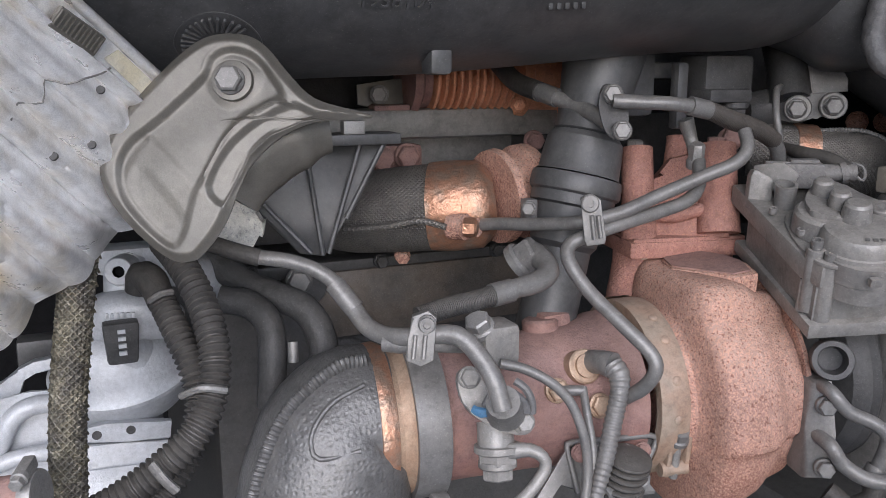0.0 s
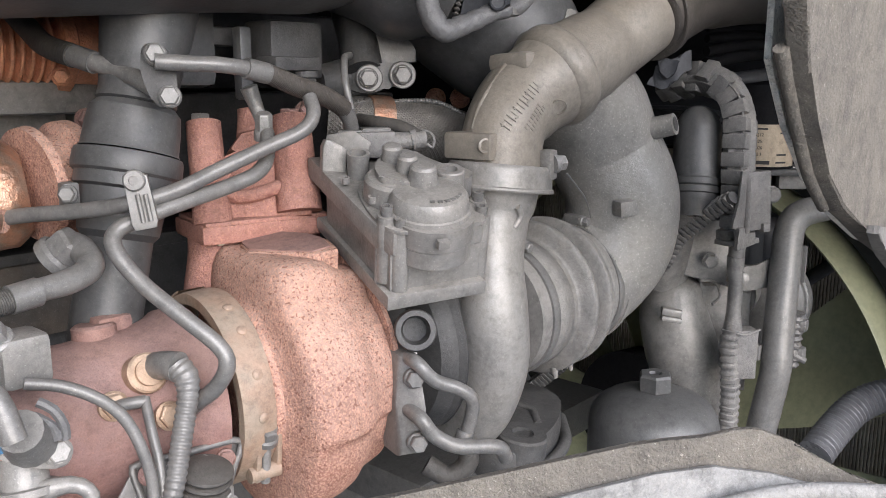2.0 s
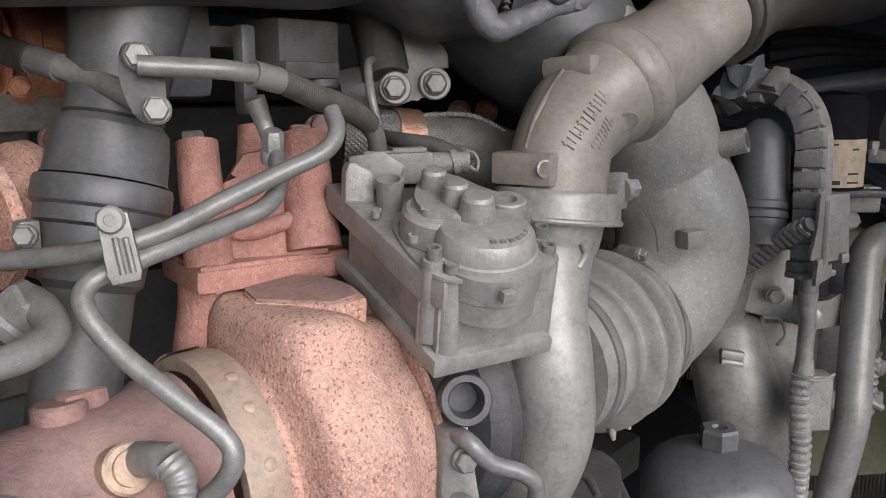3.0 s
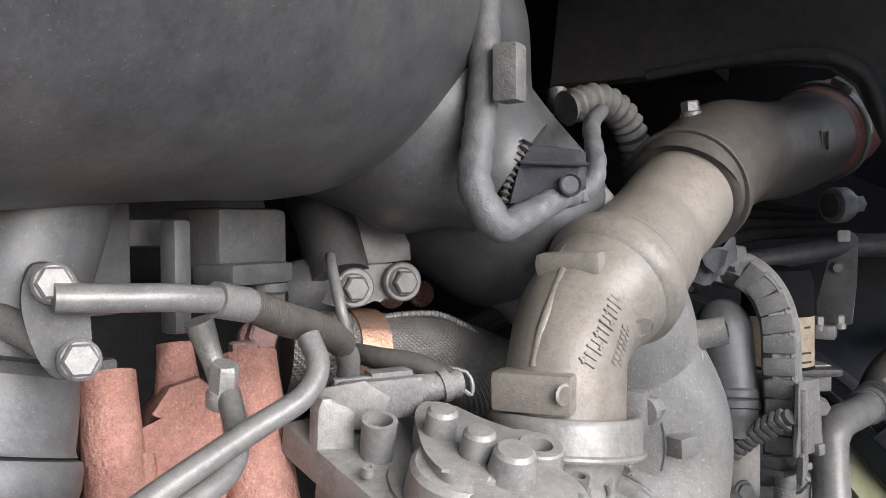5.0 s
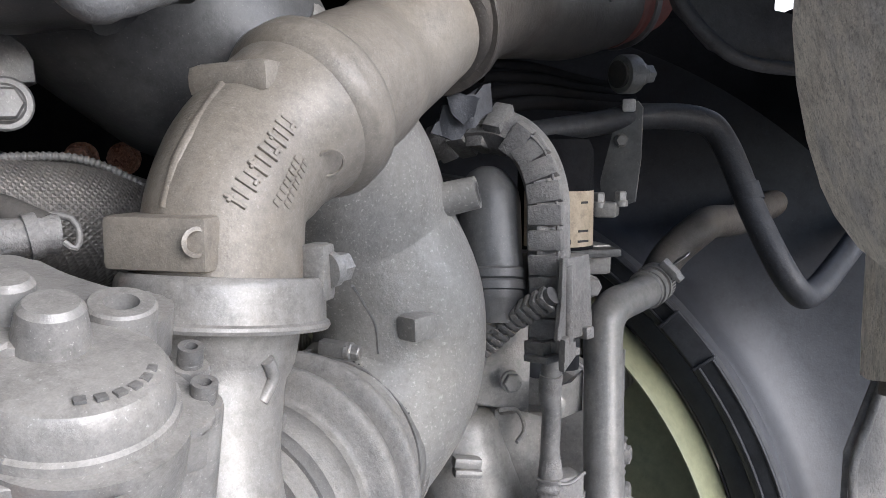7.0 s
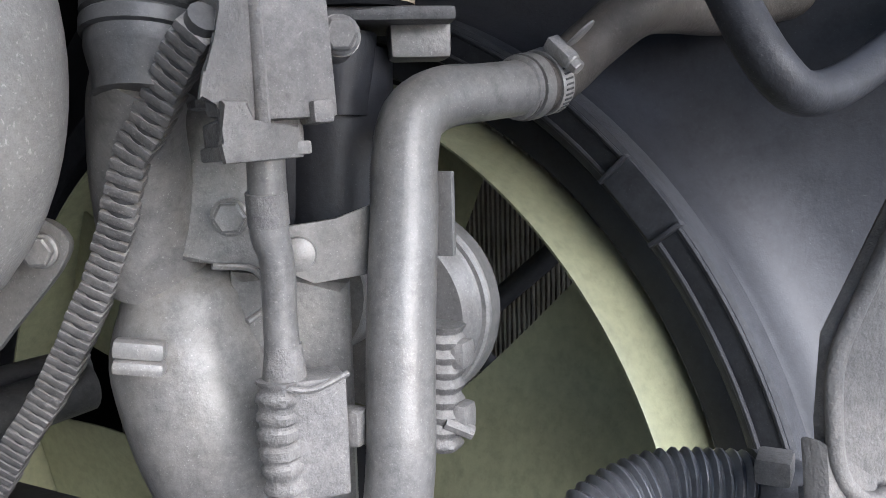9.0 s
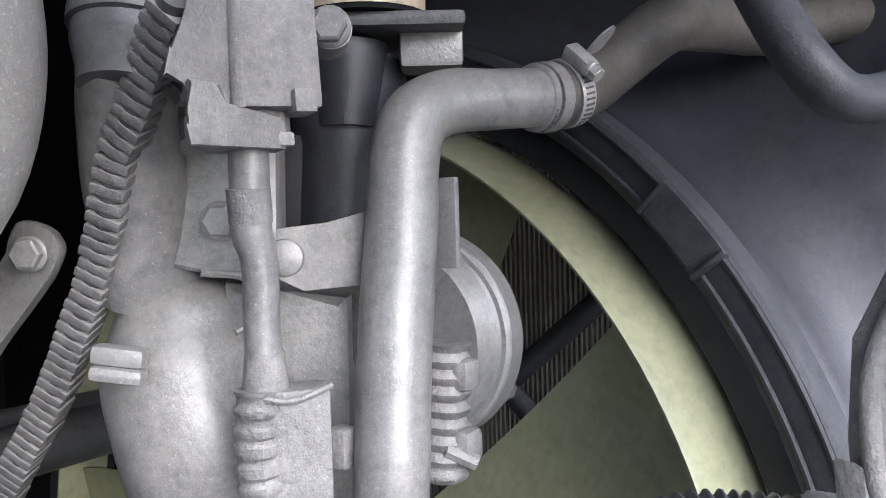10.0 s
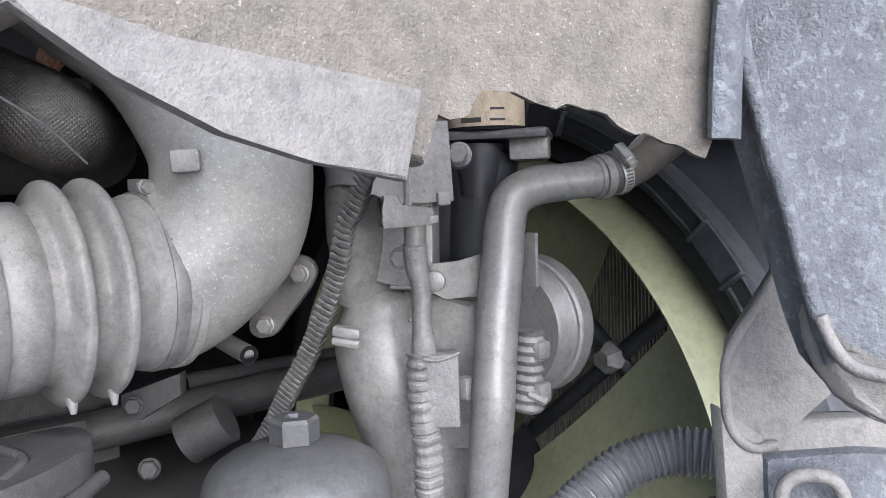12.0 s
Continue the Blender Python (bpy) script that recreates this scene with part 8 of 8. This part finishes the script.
wb = thing("washer_bottle", (1.565, 0.141, 1.587), "white plastic bottle half hidden behind the liner", "bottle")
tube("bottle", [(1.601, 0.188, 1.579), (1.618, 0.142, 1.587), (1.644, 0.065, 1.586)], [(0.018, 0.02), (0.026, 0.028), (0.028, 0.03)], SILL, wb, n=20)
tube("neck", [(1.627, 0.119, 1.607), (1.628, 0.124, 1.656)], [0.02, 0.012], SILL, wb, n=18)

# ---- mudguard in front ----
mud = thing("mudguard", (0.75, 0.175, 1.40), "dusty felt-like mudguard liner with a ragged lower edge", "mudguard")
plate("liner", [(0.50, 0.172, 1.50), (0.526, 0.176, 1.467), (0.549, 0.178, 1.443), (0.583, 0.18, 1.412), (0.617, 0.18, 1.388), (0.66, 0.18, 1.373), (0.70, 0.18, 1.357), (0.75, 0.18, 1.340), (0.815, 0.178, 1.324), (0.826, 0.172, 1.36), (0.83, 0.172, 1.53), (0.50, 0.172, 1.53)], 0.012, MUD, mud, bevel=0.003, normal=(0, -1, 0.1))
plate("folded_lip", [(0.648, 0.155, 1.377), (0.668, 0.155, 1.373), (0.695, 0.155, 1.367), (0.737, 0.155, 1.363), (0.776, 0.155, 1.359), (0.805, 0.155, 1.356), (0.795, 0.155, 1.318), (0.750, 0.155, 1.326), (0.713, 0.155, 1.336), (0.676, 0.155, 1.353), (0.656, 0.155, 1.366), (0.646, 0.155, 1.372)], 0.008, LIP, mud, "folded grey lip", bevel=0.002, normal=(0, 1, 0))
# inward faces get the lifted felt colour because little light reaches them
plate("inner_return", [(0.683, 0.235, 1.530), (0.726, 0.231, 1.497), (0.748, 0.227, 1.476), (0.769, 0.221, 1.452), (0.780, 0.213, 1.431), (0.777, 0.206, 1.416), (0.754, 0.197, 1.403), (0.710, 0.194, 1.400), (0.666, 0.196, 1.423), (0.599, 0.200, 1.505)], 0.008, FELT, mud, bevel=0.003, normal=(0.29, -0.82, 0.47))
plate("inner_facing", [(0.53, 0.190, 1.475), (0.56, 0.190, 1.440), (0.60, 0.190, 1.408), (0.66, 0.190, 1.378), (0.72, 0.190, 1.355), (0.765, 0.190, 1.344), (0.790, 0.190, 1.340), (0.798, 0.189, 1.36), (0.800, 0.189, 1.53), (0.53, 0.190, 1.53)], 0.004, FELT, mud, "pale inner felt facing, colour lifted for missing light", bevel=0.001, normal=(0, -1, 0))
tube("edge_bead", [(0.515, 0.176, 1.480), (0.549, 0.178, 1.445), (0.583, 0.180, 1.414), (0.617, 0.180, 1.390)], 0.004, MUD, mud, n=10)
sn, s0 = Vector((0.592, 0.806, 0)), Vector((0.82, 0.176, 1.35))
foam = thing("torn_splash_sheet", (0.88, 0.13, 1.40), "torn dusty felt splash sheet with a frayed edge", "mudguard")
plate("sheet", frayed([(0.819, 0.177, 1.340), (0.827, 0.171, 1.345), (0.836, 0.164, 1.345), (0.840, 0.161, 1.354), (0.846, 0.157, 1.361), (0.855, 0.151, 1.358), (0.866, 0.142, 1.351), (0.881, 0.131, 1.347), (0.896, 0.120, 1.340), (0.911, 0.109, 1.333), (0.926, 0.098, 1.327), (0.932, 0.094, 1.335), (0.935, 0.092, 1.418), (0.821, 0.175, 1.418)], 5), 0.006, MUD, foam, bevel=0, normal=(-0.592, -0.806, 0))
tube("rolled_edge", [(0.930, 0.082, 1.415), (0.926, 0.084, 1.370), (0.925, 0.085, 1.333)], [(0.011, 0.006)] * 3, PANEL, foam, n=14)

# ---- step sill below ----
sill = thing("step_sill", (0.385, 0.214, 1.287), "pale dusty sill with a rough grey upper flange", "sill")
SF = (0.746, 0.638, -0.19)
plate("flange", [(0.284, 0.339, 1.258), (0.306, 0.315, 1.265), (0.347, 0.271, 1.277), (0.394, 0.221, 1.292), (0.419, 0.194, 1.300), (0.428, 0.184, 1.302), (0.440, 0.170, 1.304), (0.451, 0.158, 1.308), (0.457, 0.151, 1.308), (0.467, 0.138, 1.302), (0.480, 0.119, 1.287), (0.491, 0.104, 1.282), (0.488, 0.102, 1.264), (0.467, 0.132, 1.282), (0.438, 0.168, 1.288), (0.391, 0.219, 1.274), (0.343, 0.269, 1.254), (0.281, 0.336, 1.236)], 0.006, MUD, sill, bevel=0.0015, normal=SF)
plate("panel", [(0.321, 0.285, 1.250), (0.387, 0.216, 1.278), (0.419, 0.183, 1.289), (0.437, 0.163, 1.293), (0.453, 0.143, 1.290), (0.465, 0.127, 1.285), (0.505, 0.078, 1.273), (0.469, 0.068, 1.233), (0.303, 0.263, 1.234)], 0.004, SILL, sill, bevel=0.001, normal=SF)
tube("rim_bead", [(0.411, 0.171, 1.271), (0.430, 0.152, 1.281), (0.452, 0.128, 1.287), (0.481, 0.094, 1.286)], 0.004, SILL, sill, n=10)
